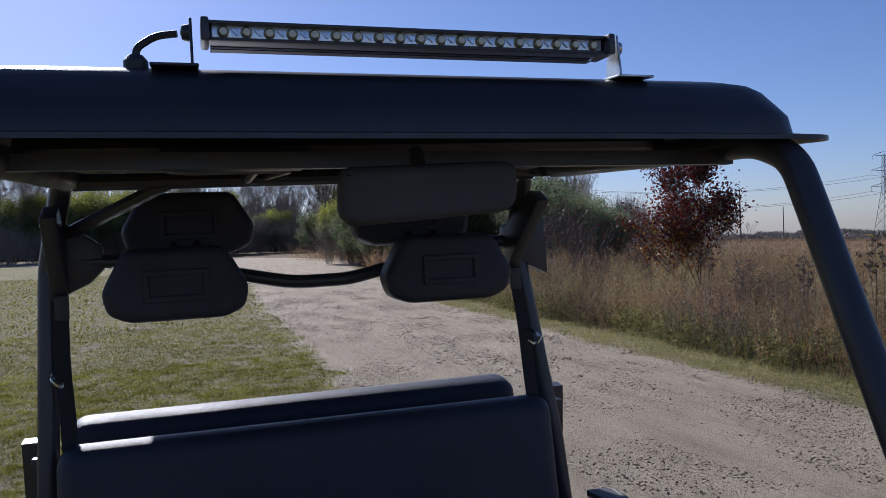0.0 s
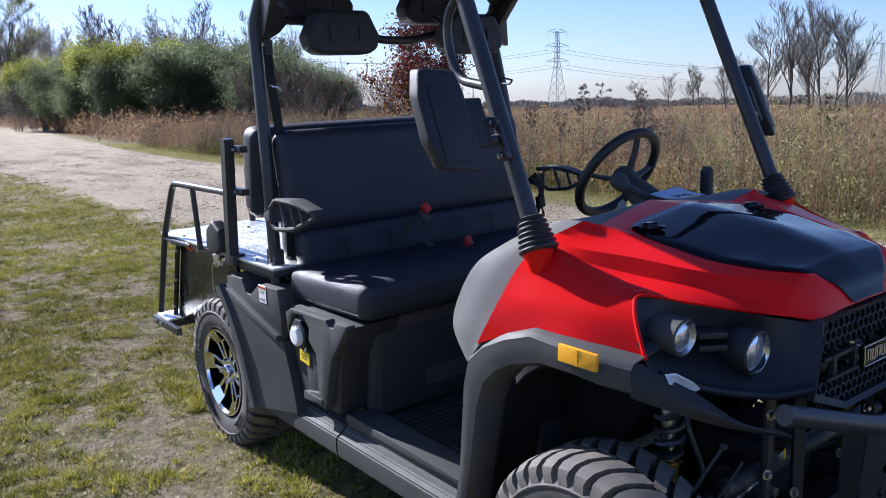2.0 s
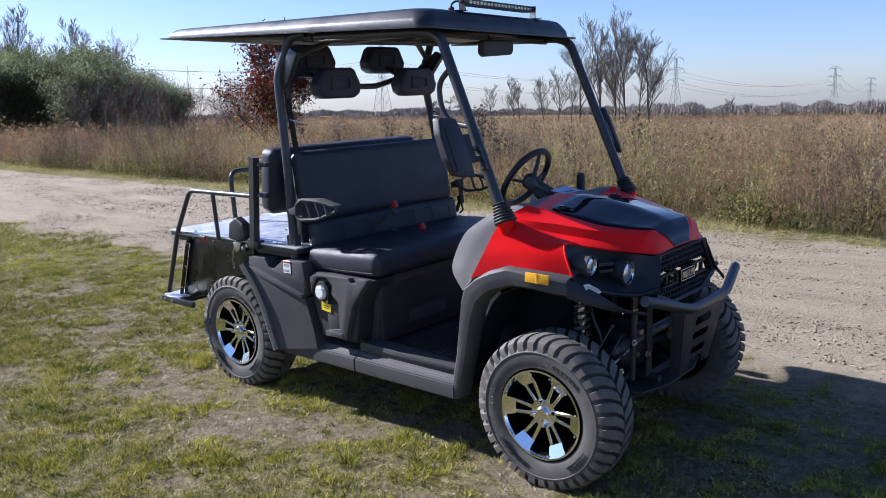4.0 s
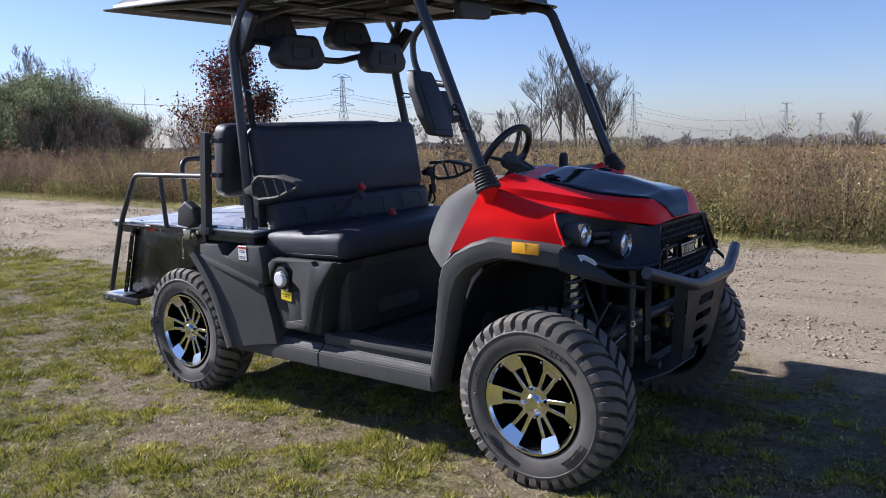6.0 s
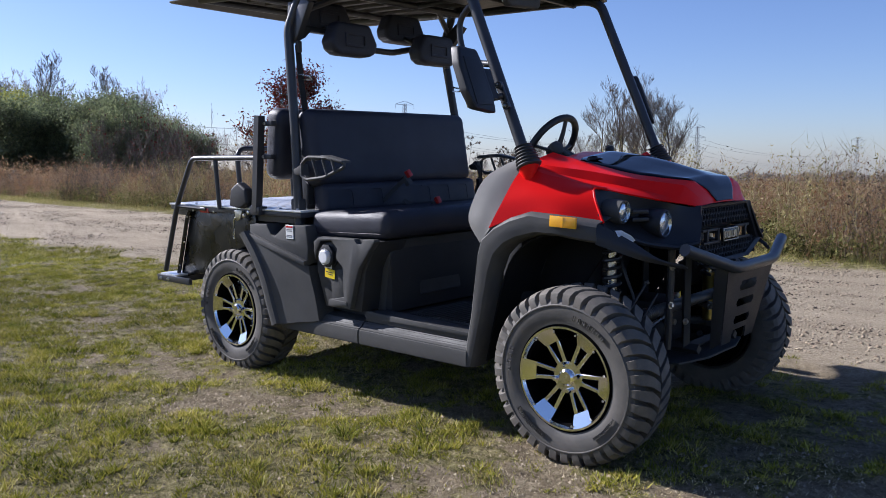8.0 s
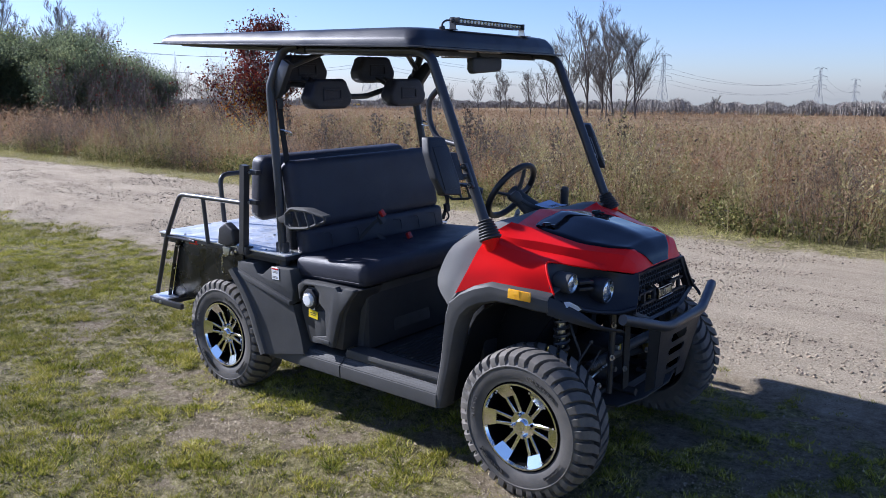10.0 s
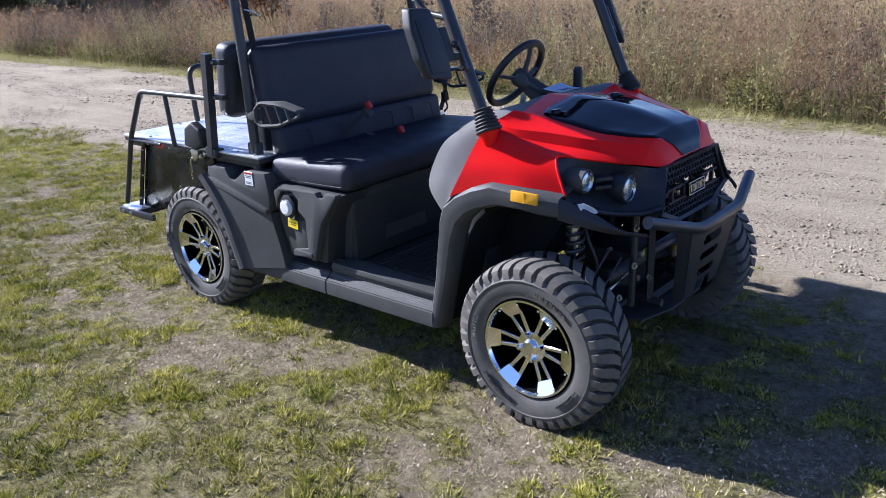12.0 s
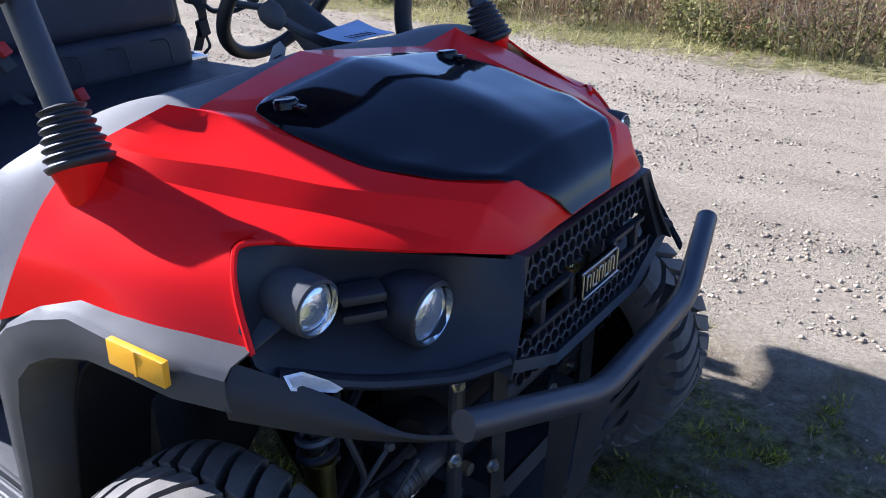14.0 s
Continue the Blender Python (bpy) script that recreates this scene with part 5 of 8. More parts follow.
box(bm, (0.688, -0.5836, 0.523), (0.05, 0.002, 0.016), 0.0008, (0, 4, 0), 1)
part("fuel_sticker", bm, WHITE, base[0], "small white sticker")
bm = bmesh.new()
for dx, dz, w in ((-0.002, 0.006, 0.04), (0.002, -0.003, 0.03)):
    box(bm, (0.7 + dx, -0.585, 0.493 + dz), (w, 0.0015, 0.003), 0, (0, 6, 0), 1)
part("sticker_print", bm, INK, base[0])
bm = bmesh.new()
prism(bm, [(0.972, 0.655), (0.985, 0.648), (0.945, 0.36), (0.9, 0.35), (0.88, 0.65)], -0.5, 0.5, 0.012)
box_front = part("seat_box_front", bm, PLASTIC, cart, "black plastic seat box front with panels")
for s in (-0.2, 0.2):
    bm = bmesh.new()
    box(bm, (0.965, s, 0.5), (0.02, 0.26, 0.19), 0.01, (0, -8, 0))
    part("seat_box_panel", bm, PLASTIC, box_front)


def stand_out(ob, dx, dy, dz):
    for v in ob.data.vertices:
        v.co += Vector((dx, dy if v.co.y < 0 else -dy, dz))


for side in base:
    for ob in (side, *side.children):
        stand_out(ob, 0.037, -0.026, 0.012)
for side in wings:
    for ob in (side, *side.children):
        stand_out(ob, 0.0, -0.026, -0.004)


# seats


def pad(bm, c, size, rot=(0, 0, 0), bev=0.045, crown=0.012):
    m = Euler([radians(a) for a in rot]).to_matrix()
    made = bmesh.ops.create_cube(bm, size=1.0)["verts"]
    for v in made:
        v.co = Vector((v.co.x * size[0], v.co.y * size[1], v.co.z * size[2]))
    edges = list({e for v in made for e in v.link_edges})
    r = bmesh.ops.bevel(bm, geom=edges, offset=min(bev, 0.48 * min(size)), segments=5, affect="EDGES", profile=0.55)
    for v in {v for f in r["faces"] for v in f.verts} | {v for v in bm.verts if v.is_valid and v in made}:
        v.co = Vector(c) + m @ v.co
    return bm


bm = bmesh.new()
pad(bm, (0.795, 0.0, 0.706), (0.47, 1.13, 0.115), (0, -2, 0), 0.046)
seat = part("front_seat", bm, VINYL, cart, "black vinyl bench seat", 60)
bm = bmesh.new()
tube(bm, [(1.015, -0.52, 0.682), (1.015, 0.52, 0.682)], 0.003, 6)
tube(bm, [(0.6, -0.559, 0.668), (0.99, -0.559, 0.678)], 0.003, 6)
for y in (-0.19, 0.19):
    tube(bm, [(0.6, y, 0.742), (0.98, y, 0.748)], 0.002, 6)
part("piping", bm, VINYL, seat)
bm = bmesh.new()
pad(bm, (0.505, -0.016, 1.02), (0.11, 1.03, 0.34), (0, -9, 0), 0.045)
back = part("front_backrest", bm, VINYL, cart, "black vinyl front backrest", 60)
bm = bmesh.new()
pad(bm, (0.555, 0.0, 0.8), (0.09, 1.02, 0.13), (0, -9, 0), 0.03)
part("backrest_skirt", bm, VINYL, back, "", 60)
for y in (-0.36, -0.18, 0.14, 0.28, 0.42):
    bm = bmesh.new()
    tube(bm, fillet([(0.602, y - 0.05, 0.84), (0.606, y, 0.84), (0.612, y + 0.005, 0.77)], 0.02), 0.0022, 6)
    part("stitched_seam", bm, VINYL, back)
bm = bmesh.new()
pad(bm, (0.268, -0.022, 1.042), (0.11, 1.03, 0.32), (0, 6, 0), 0.045)
rback = part("rear_backrest", bm, VINYL, cart, "black vinyl rear-facing backrest", 60)
bm = bmesh.new()
box(bm, (0.405, 0.0, 0.98), (0.05, 0.96, 0.3), 0.01)
box(bm, (0.44, 0.0, 0.82), (0.06, 1.0, 0.2), 0.01)
part("backrest_frame", bm, TUBE, rback)


# headrests on their cross tube


def headrest(y0, y1, z0, z1, x):
    bm = bmesh.new()
    w = (y1 - y0)
    poly = [(y0 + 0.18 * w, z0), (y1 - 0.18 * w, z0), (y1 - 0.04 * w, z0 + 0.12 * (z1 - z0)), (y1, z0 + 0.42 * (z1 - z0)), (y1 - 0.14 * w, z1 - 0.08 * (z1 - z0)), (y1 - 0.2 * w, z1), (y0 + 0.2 * w, z1), (y0 + 0.14 * w, z1 - 0.08 * (z1 - z0)), (y0, z0 + 0.42 * (z1 - z0)), (y0 + 0.04 * w, z0 + 0.12 * (z1 - z0))]
    prism(bm, poly, x - 0.04, x + 0.04, 0.022, axis="x", segs=4)
    o = part("headrest", bm, VINYL, cart, "black moulded headrest pad", 60)
    bm = bmesh.new()
    yc, zc = (y0 + y1) / 2, z0 + 0.48 * (z1 - z0)
    for dy in (-0.055, 0.055):
        box(bm, (x + 0.04, yc + dy, zc), (0.012, 0.012, 0.055), 0.004)
    for dz in (-0.025, 0.025):
        box(bm, (x + 0.04, yc, zc + dz), (0.012, 0.12, 0.012), 0.004)
    part("headrest_relief", bm, VINYL, o)
    return o


for y0, y1 in ((-0.43, -0.155), (0.115, 0.4)):
    headrest(y0, y1, 1.424, 1.566, 0.535)
for y0, y1 in ((-0.405, -0.125), (0.09, 0.375)):
    headrest(y0, y1, 1.545, 1.682, 0.335)
bm = bmesh.new()
tube(bm, fillet([(0.425, -0.53, 1.545), (0.43, -0.36, 1.54), (0.45, -0.06, 1.478), (0.45, 0.06, 1.478), (0.43, 0.36, 1.54), (0.425, 0.53, 1.545)], 0.03, 6), 0.0145, 12)
headrest_bar = part("headrest_bar", bm, TUBE, cart, "bent black tube that carries the headrests")
for y in (-0.3, -0.25, 0.22, 0.28):
    bm = bmesh.new()
    tube(bm, [(0.36, y, 1.575), (0.52, y, 1.5)], 0.009, 8)
    part("headrest_stem", bm, TUBE, headrest_bar)
for s in (-1, 1):
    bm = bmesh.new()
    prism(bm, [(s * 0.53, 1.645), (s * 0.435, 1.575), (s * 0.43, 1.53), (s * 0.46, 1.5), (s * 0.54, 1.46)], 0.405, 0.44, 0.006, axis="x")
    part("bar_gusset", bm, TUBE, headrest_bar)

# armrests


def armrest(bm):
    tube(bm, fillet([(0.562, -0.6, 0.955), (0.6, -0.6, 0.982), (0.7, -0.596, 0.98), (0.808, -0.585, 0.962), (0.812, -0.585, 0.942), (0.7, -0.596, 0.9), (0.59, -0.6, 0.888), (0.56, -0.6, 0.905)], 0.012, 3), 0.0075, 8, closed=True)
    for a, b_ in (((0.625, 0.982), (0.66, 0.896)), ((0.69, 0.98), (0.72, 0.906)), ((0.75, 0.972), (0.768, 0.924))):
        tube(bm, [(a[0], -0.597, a[1]), (b_[0], -0.597, b_[1])], 0.006, 8)
    # the padded top and the web on its inner side
    prism(bm, [(0.57, 0.982), (0.7, 0.99), (0.812, 0.968), (0.815, 0.958), (0.7, 0.974), (0.57, 0.966)], -0.6, -0.55, 0.004)
    prism(bm, [(0.5, 0.93), (0.56, 0.955), (0.565, 0.905), (0.51, 0.908)], -0.6, -0.565, 0.005)


both("armrest", armrest, PLASTIC, cart, "black plastic armrest with slanting bars")

# cargo deck of checker plate
deck_z = 0.757
for y0, y1 in ((-0.605, -0.012), (0.004, 0.6)):
    bm = bmesh.new()
    box(bm, (0.02, (y0 + y1) / 2, deck_z - 0.006), (1.06, y1 - y0, 0.009), 0.002)
    k = 0
    y = y0 + 0.02
    while y < y1 - 0.015:
        x = -0.49 + (0.02 if k % 2 else 0)
        i = 0
        while x < 0.53:
            a = 45 if (i + k) % 2 else -45
            m = Matrix.Rotation(radians(a), 3, "Z")
            vs = [bm.verts.new(Vector((x, y, deck_z - 0.0016)) + m @ Vector(p)) for p in ((-0.016, 0, 0), (0, -0.0045, 0), (0.016, 0, 0), (0, 0.0045, 0))]
            t1_, t2_ = bm.verts.new(Vector((x, y, deck_z + 0.0002)) + m @ Vector((-0.006, 0, 0))), bm.verts.new(Vector((x, y, deck_z + 0.0002)) + m @ Vector((0.006, 0, 0)))
            bm.faces.new((vs[0], vs[1], t1_))
            bm.faces.new((vs[1], vs[2], t2_))
            bm.faces.new((vs[1], t2_, t1_))
            bm.faces.new((vs[2], vs[3], t2_))
            bm.faces.new((vs[3], vs[0], t1_))
            bm.faces.new((vs[3], t1_, t2_))
            x += 0.04
            i += 1
        y += 0.04
        k += 1
    part("deck_plate", bm, PLATE, cart, "bright aluminium checker plate deck")
bm = bmesh.new()
box(bm, (0.02, 0.0, deck_z - 0.022), (1.05, 1.2, 0.022), 0.004)
for s in (-1, 1):
    tube(bm, [(-0.52, s * 0.55, deck_z - 0.05), (0.5, s * 0.55, deck_z - 0.05)], 0.018, 4, turn=0.5)
deck = part("deck_frame", bm, TUBE, cart, "black steel deck frame")
bm = bmesh.new()
for x in (-0.48, -0.3, 0.1, 0.38, 0.5):
    for y in (-0.58, -0.3, 0.3, 0.58):
        lathe(bm, [(0.0, 0.006), (0.006, 0.005), (0.008, 0.0)], (x, y, deck_z), (0, 0, 1), 8)
part("deck_bolt", bm, STEEL, deck, "bolt heads in the deck")

bm = bmesh.new()
tube(bm, fillet([(-0.475, -0.2, 0.75), (-0.495, -0.2, 1.03), (-0.495, 0.16, 1.03), (-0.475, 0.16, 0.75)], 0.06, 6), 0.0135, 12)
part("rear_grab_bar", bm, TUBE, cart, "black tube hoop at the rear of the deck")


# rails and posts at the rear


def rail(bm):
    tube(bm, fillet([(0.275, -0.612, 0.98), (-0.265, -0.615, 0.98), (-0.4, -0.625, 0.75), (-0.53, -0.63, 0.41)], 0.04, 6), 0.0125, 12)
    tube(bm, [(-0.065, -0.614, 0.975), (-0.05, -0.61, 0.74)], 0.0105, 10)
    tube(bm, [(-0.395, -0.626, 0.745), (-0.18, -0.6, 0.735)], 0.009, 8)


rails = both("side_rail", rail, TUBE, cart, "black tube side rail of the rear deck")


def post(bm):
    tube(bm, [(0.245, -0.61, 0.74), (0.288, -0.61, 1.165)], 0.024, 4, turn=0.5)
    box(bm, (0.245, -0.6, 0.745), (0.07, 0.05, 0.04), 0.006)
    for z in (1.13, 0.985):
        box(bm, (0.315 + (z - 1.13) * 0.1, -0.585, z), (0.09, 0.03, 0.022), 0.003)


both("rear_post", post, TUBE, cart, "square black steel post beside the rear backrest")


def post_bolt(z):
    return lambda bm: lathe(bm, [(0.0, 0.008), (0.006, 0.007), (0.007, 0.0)], (0.31 + (z - 1.13) * 0.1, -0.6, z), (0, -1, 0), 6)


both("post_bolt", post_bolt(1.13), STEEL, rails)
both("post_bolt", post_bolt(0.985), STEEL, rails)


def speaker(bm):
    prism(bm, fill_poly, -0.632, -0.585, 0.012, segs=3)


fill_poly = [(0.06, 0.76), (0.075, 0.84), (0.13, 0.872), (0.19, 0.84), (0.2, 0.775), (0.15, 0.75)]
both("rail_knob", speaker, BEZEL_BLACK, rails, "black moulded clamp cover")


def latch(bm):
    prism(bm, [(0.08, 0.742), (0.14, 0.742), (0.125, 0.7), (0.09, 0.69), (0.085, 0.72)], -0.618, -0.605, 0.002)
    tube(bm, fillet([(0.09, -0.62, 0.71), (0.08, -0.622, 0.69), (0.078, -0.62, 0.66)], 0.01), 0.004, 6)
    tube(bm, fillet([(0.083, -0.622, 0.66), (0.083, -0.622, 0.61), (0.073, -0.622, 0.61), (0.073, -0.622, 0.66)], 0.004), 0.0025, 6)
    lathe(bm, [(0.0, 0.012), (0.009, 0.01), (0.011, 0.0)], (0.165, -0.618, 0.72), (0, -1, 0), 12)
    lathe(bm, [(0.0, 0.012), (0.009, 0.01), (0.011, 0.0)], (0.2, -0.618, 0.735), (0, -1, 0), 12)


both("deck_latch", latch, STEEL, rails, "worn steel latch")


def rear_box(bm):
    prism(bm, [(-0.345, 0.725), (-0.3, 0.735), (0.18, 0.735), (0.2, 0.6), (0.12, 0.58), (-0.1, 0.5), (-0.22, 0.42), (-0.45, 0.378), (-0.475, 0.392), (-0.37, 0.7)], -0.575, -0.56, 0.004)
    tube(bm, fillet([(-0.485, -0.585, 0.388), (-0.375, -0.585, 0.7), (-0.33, -0.585, 0.738), (0.15, -0.585, 0.738)], 0.03), 0.0105, 8)


boxes = both("rear_side_plate", rear_box, REARPLATE, cart, "gloss black steel side plate behind the wheel")


def rear_mark(bm):
    box(bm, (-0.2, -0.598, 0.728), (0.075, 0.008, 0.022), 0.003)


both("rear_reflector", rear_mark, REFLRED, boxes, "red reflector")


for x, z in ((-0.36, 0.69), (-0.4, 0.56), (-0.45, 0.44), (-0.3, 0.725), (-0.12, 0.725)):
    bm = bmesh.new()
    lathe(bm, [(0.0, 0.006), (0.005, 0.005), (0.006, 0.0)], (x, -0.596, z), (0, -1, 0), 8)
    part("plate_bolt", bm, STEEL, boxes[0])
bm = bmesh.new()
box(bm, (-0.49, 0.0, 0.392), (0.15, 1.28, 0.008), 0.002)
footboard = part("rear_footboard", bm, PLATE, cart, "bright checker plate rear footboard")
bm = bmesh.new()
box(bm, (-0.43, 0.0, 0.372), (0.02, 1.26, 0.03), 0.003)
for s in (-1, 1):
    box(bm, (-0.42, s * 0.648, 0.375), (0.3, 0.02, 0.03), 0.003)
part("footboard_frame", bm, TUBE, footboard)
for s in (-1, 1):
    for x in (-0.53, -0.46):
        bm = bmesh.new()
        lathe(bm, [(0.0, 0.01), (0.007, 0.008), (0.009, 0.0)], (x, s * 0.658, 0.375), (0, s, 0), 8)
        part("footboard_bolt", bm, STEEL, footboard)
bm = bmesh.new()
tube(bm, [(0.0, -0.53, HUB), (0.0, 0.53, HUB)], 0.03, 12)
box(bm, (0.05, 0.0, 0.3), (0.26, 0.3, 0.2), 0.03)
for s in (-1, 1):
    tube(bm, [(0.0, s * 0.4, 0.28), (0.3, s * 0.35, 0.35)], 0.016, 8)
    tube(bm, [(-0.05, s * 0.4, 0.3), (-0.08, s * 0.36, 0.62)], 0.025, 10)
part("rear_axle", bm, DARK, cart)

# belts


def strap(bm, pts, w, n=8):
    P = catmull(pts, n)
    prev = None
    for i, p in enumerate(P):
        d = (P[min(i + 1, len(P) - 1)] - P[max(i - 1, 0)]).normalized()
        s = d.cross(Vector((1, 0, 0))).normalized() * (w / 2)
        t = Vector((0.0015, 0, 0))
        ring = [bm.verts.new(p - s - t), bm.verts.new(p + s - t), bm.verts.new(p + s + t), bm.verts.new(p - s + t)]
        if prev:
            for k in range(4):
                bm.faces.new((prev[k], prev[(k + 1) % 4], ring[(k + 1) % 4], ring[k]))
        prev = ring
    return bm


def belt(bm):
    strap(bm, [(0.45, -0.515, 1.46), (0.462, -0.515, 1.34), (0.475, -0.508, 1.2), (0.5, -0.505, 0.98), (0.52, -0.52, 0.78)], 0.03)


belts = both("seat_belt", belt, WEBBING, cart, "black seat belt webbing")
lean_in(belts[1])


def belt_reel(bm):
    box(bm, (0.475, -0.555, 0.76), (0.06, 0.04, 0.09), 0.01)


both("belt_reel", belt_reel, PLASTIC, belts)


def belt_guide(bm):
    box(bm, (0.452, -0.512, 1.455), (0.016, 0.026, 0.05), 0.005)


lean_in(both("belt_guide", belt_guide, PLASTIC, belts)[1])


def belt_tongue(bm):
    tube(bm, fillet([(0.47, -0.53, 1.335), (0.53, -0.525, 1.325), (0.53, -0.51, 1.31), (0.475, -0.515, 1.315)], 0.008), 0.004, 6)


lean_in(both("belt_tongue", belt_tongue, STEEL, belts)[1])
bm = bmesh.new()
strap(bm, [(0.55, 0.555, 0.95), (0.57, 0.575, 0.9), (0.56, 0.585, 0.85), (0.54, 0.57, 0.77)], 0.03)
box(bm, (0.565, 0.58, 0.84), (0.022, 0.036, 0.05), 0.006, (10, 0, 0))
tube(bm, fillet([(0.56, 0.59, 0.82), (0.565, 0.6, 0.78), (0.55, 0.585, 0.76)], 0.01), 0.005, 6)
part("hanging_belt", bm, WEBBING, belts[1], "black belt strap with its tongue hanging down")
for x, y, z, a in ((0.685, -0.083, 0.903, 20), (0.745, 0.05, 0.777, 8)):
    bm = bmesh.new()
    strap(bm, [(0.62, y - 0.1, 0.78), (x - 0.03, y - 0.05, z - 0.06), (x - 0.005, y - 0.01, z - 0.02)], 0.022, 5)
    box(bm, (x - 0.01, y, z - 0.03), (0.024, 0.034, 0.05), 0.006, (a, -25, 0))
    part("belt_buckle", bm, PLASTIC, belts[0], "black buckle with a red release")
    bm = bmesh.new()
    box(bm, (x, y, z), (0.02, 0.026, 0.034), 0.005, (a, -25, 0))
    part("buckle_release", bm, REDPLASTIC, belts[0], "red buckle release")
bm = bmesh.new()
for x, y in ((0.78, -0.2), (0.8, -0.05)):
    lathe(bm, [(0.0, 0.008), (0.005, 0.006), (0.006, 0.0)], (x, y, 0.748), (0, 0, 1), 8)
part("belt_bolt", bm, STEEL, belts[0])

# steering wheel, column, stalks
SC, SN = Vector((1.205, 0.3, 1.016)), Vector((-0.84, 0.0, 0.54)).normalized()
bm = bmesh.new()
u = SN.cross(Vector((0, 1, 0))).normalized()
w = Vector((0, 1, 0))
tube(bm, [SC + 0.154 * (math.cos(2 * math.pi * k / 40) * u + math.sin(2 * math.pi * k / 40) * w) for k in range(40)], 0.0155, 12, closed=True)
wheel = part("steering_wheel", bm, RUBBER, cart, "black three-spoke steering wheel")
bm = bmesh.new()
for a in (95, 265, 180):
    d = math.cos(radians(a)) * u + math.sin(radians(a)) * w
    tube(bm, [SC - SN * 0.035 + d * 0.02, SC - SN * 0.02 + d * 0.09, SC + d * 0.15], [0.017, 0.013, 0.012], 8, squash=0.6)
lathe(bm, [(0.0, 0.0), (0.034, -0.004), (0.042, -0.02), (0.036, -0.06)], SC, SN, 24)
part("steering_spoke", bm, PLASTIC, wheel)
bm = bmesh.new()
tube(bm, [SC - SN * 0.04, SC - SN * 0.14, SC - SN * 0.27], [0.034, 0.045, 0.06], 14)
part("steering_column", bm, PLASTIC, wheel, "black plastic column shroud")
bm = bmesh.new()
tube(bm, catmull([(1.4, 0.25, 0.945), (1.375, 0.2, 0.975), (1.345, 0.165, 1.005)], 5), 0.011, 10)
lathe(bm, [(0.0, 0.03), (0.018, 0.026), (0.026, 0.01), (0.024, -0.012), (0.012, -0.03)], (1.335, 0.155, 1.012), (-0.6, -0.3, 0.7), 20)
part("selector_lever", bm, PLASTIC, wheel, "black selector lever with a round knob")
bm = bmesh.new()
tube(bm, catmull([(1.375, 0.54, 0.9), (1.365, 0.542, 0.95), (1.365, 0.544, 1.0), (1.36, 0.545, 1.018)], 5), [0.021] * 14 + [0.019, 0.016], 14)
for k in range(3):
    box(bm, (1.36 + 0.006 * (k - 1), 0.547, 1.02), (0.006, 0.022, 0.01), 0.002)
part("brake_lever", bm, RUBBER, cart, "ribbed black brake lever grip")

# papers left on the dash and hanging at the column
bm = bmesh.new()
rows_ = [[(1.5, 0.2, 0.972), (1.5, 0.26, 0.974), (1.5, 0.33, 0.972)], [(1.455, 0.195, 0.972), (1.455, 0.26, 0.975), (1.455, 0.325, 0.976)], [(1.41, 0.19, 0.98), (1.41, 0.26, 0.985), (1.41, 0.32, 0.99)]]
skin(bm, rows_, 3, 3, 0.002)
sheet = tagged(new("folded_leaflet", finish("folded_leaflet", bm, PAPER)), "folded blue and white leaflet lying on the dash", "paper")
bm = bmesh.new()
for k in range(5):
    box(bm, (1.478, 0.215 + 0.016 * k, 0.9755), (0.03, 0.004, 0.001), 0, segs=1)
part("leaflet_print", bm, INK, sheet)
bm = bmesh.new()
prism(bm, [(0.1, 0.9), (0.15, 0.905), (0.165, 0.945), (0.15, 0.962), (0.13, 0.955)], 1.342, 1.343, 0, axis="x")
tagtop = tagged(new("card_tag", finish("card_tag", bm, TAGPAPER)), "cream card tag hanging from the steering column", "tag")
bm = bmesh.new()
tube(bm, [(1.3425, 0.152, 0.955), (1.34, 0.2, 0.985)], 0.001, 5)
part("tag_string", bm, INK, tagtop)
bm = bmesh.new()
for dy, dz in ((0.0, 0.0), (0.004, -0.014)):
    box(bm, (1.3445, 0.138 + dy, 0.932 + dz), (0.001, 0.022, 0.003), 0, (12, 0, 0), 1)
part("tag_writing", bm, INK, tagtop)

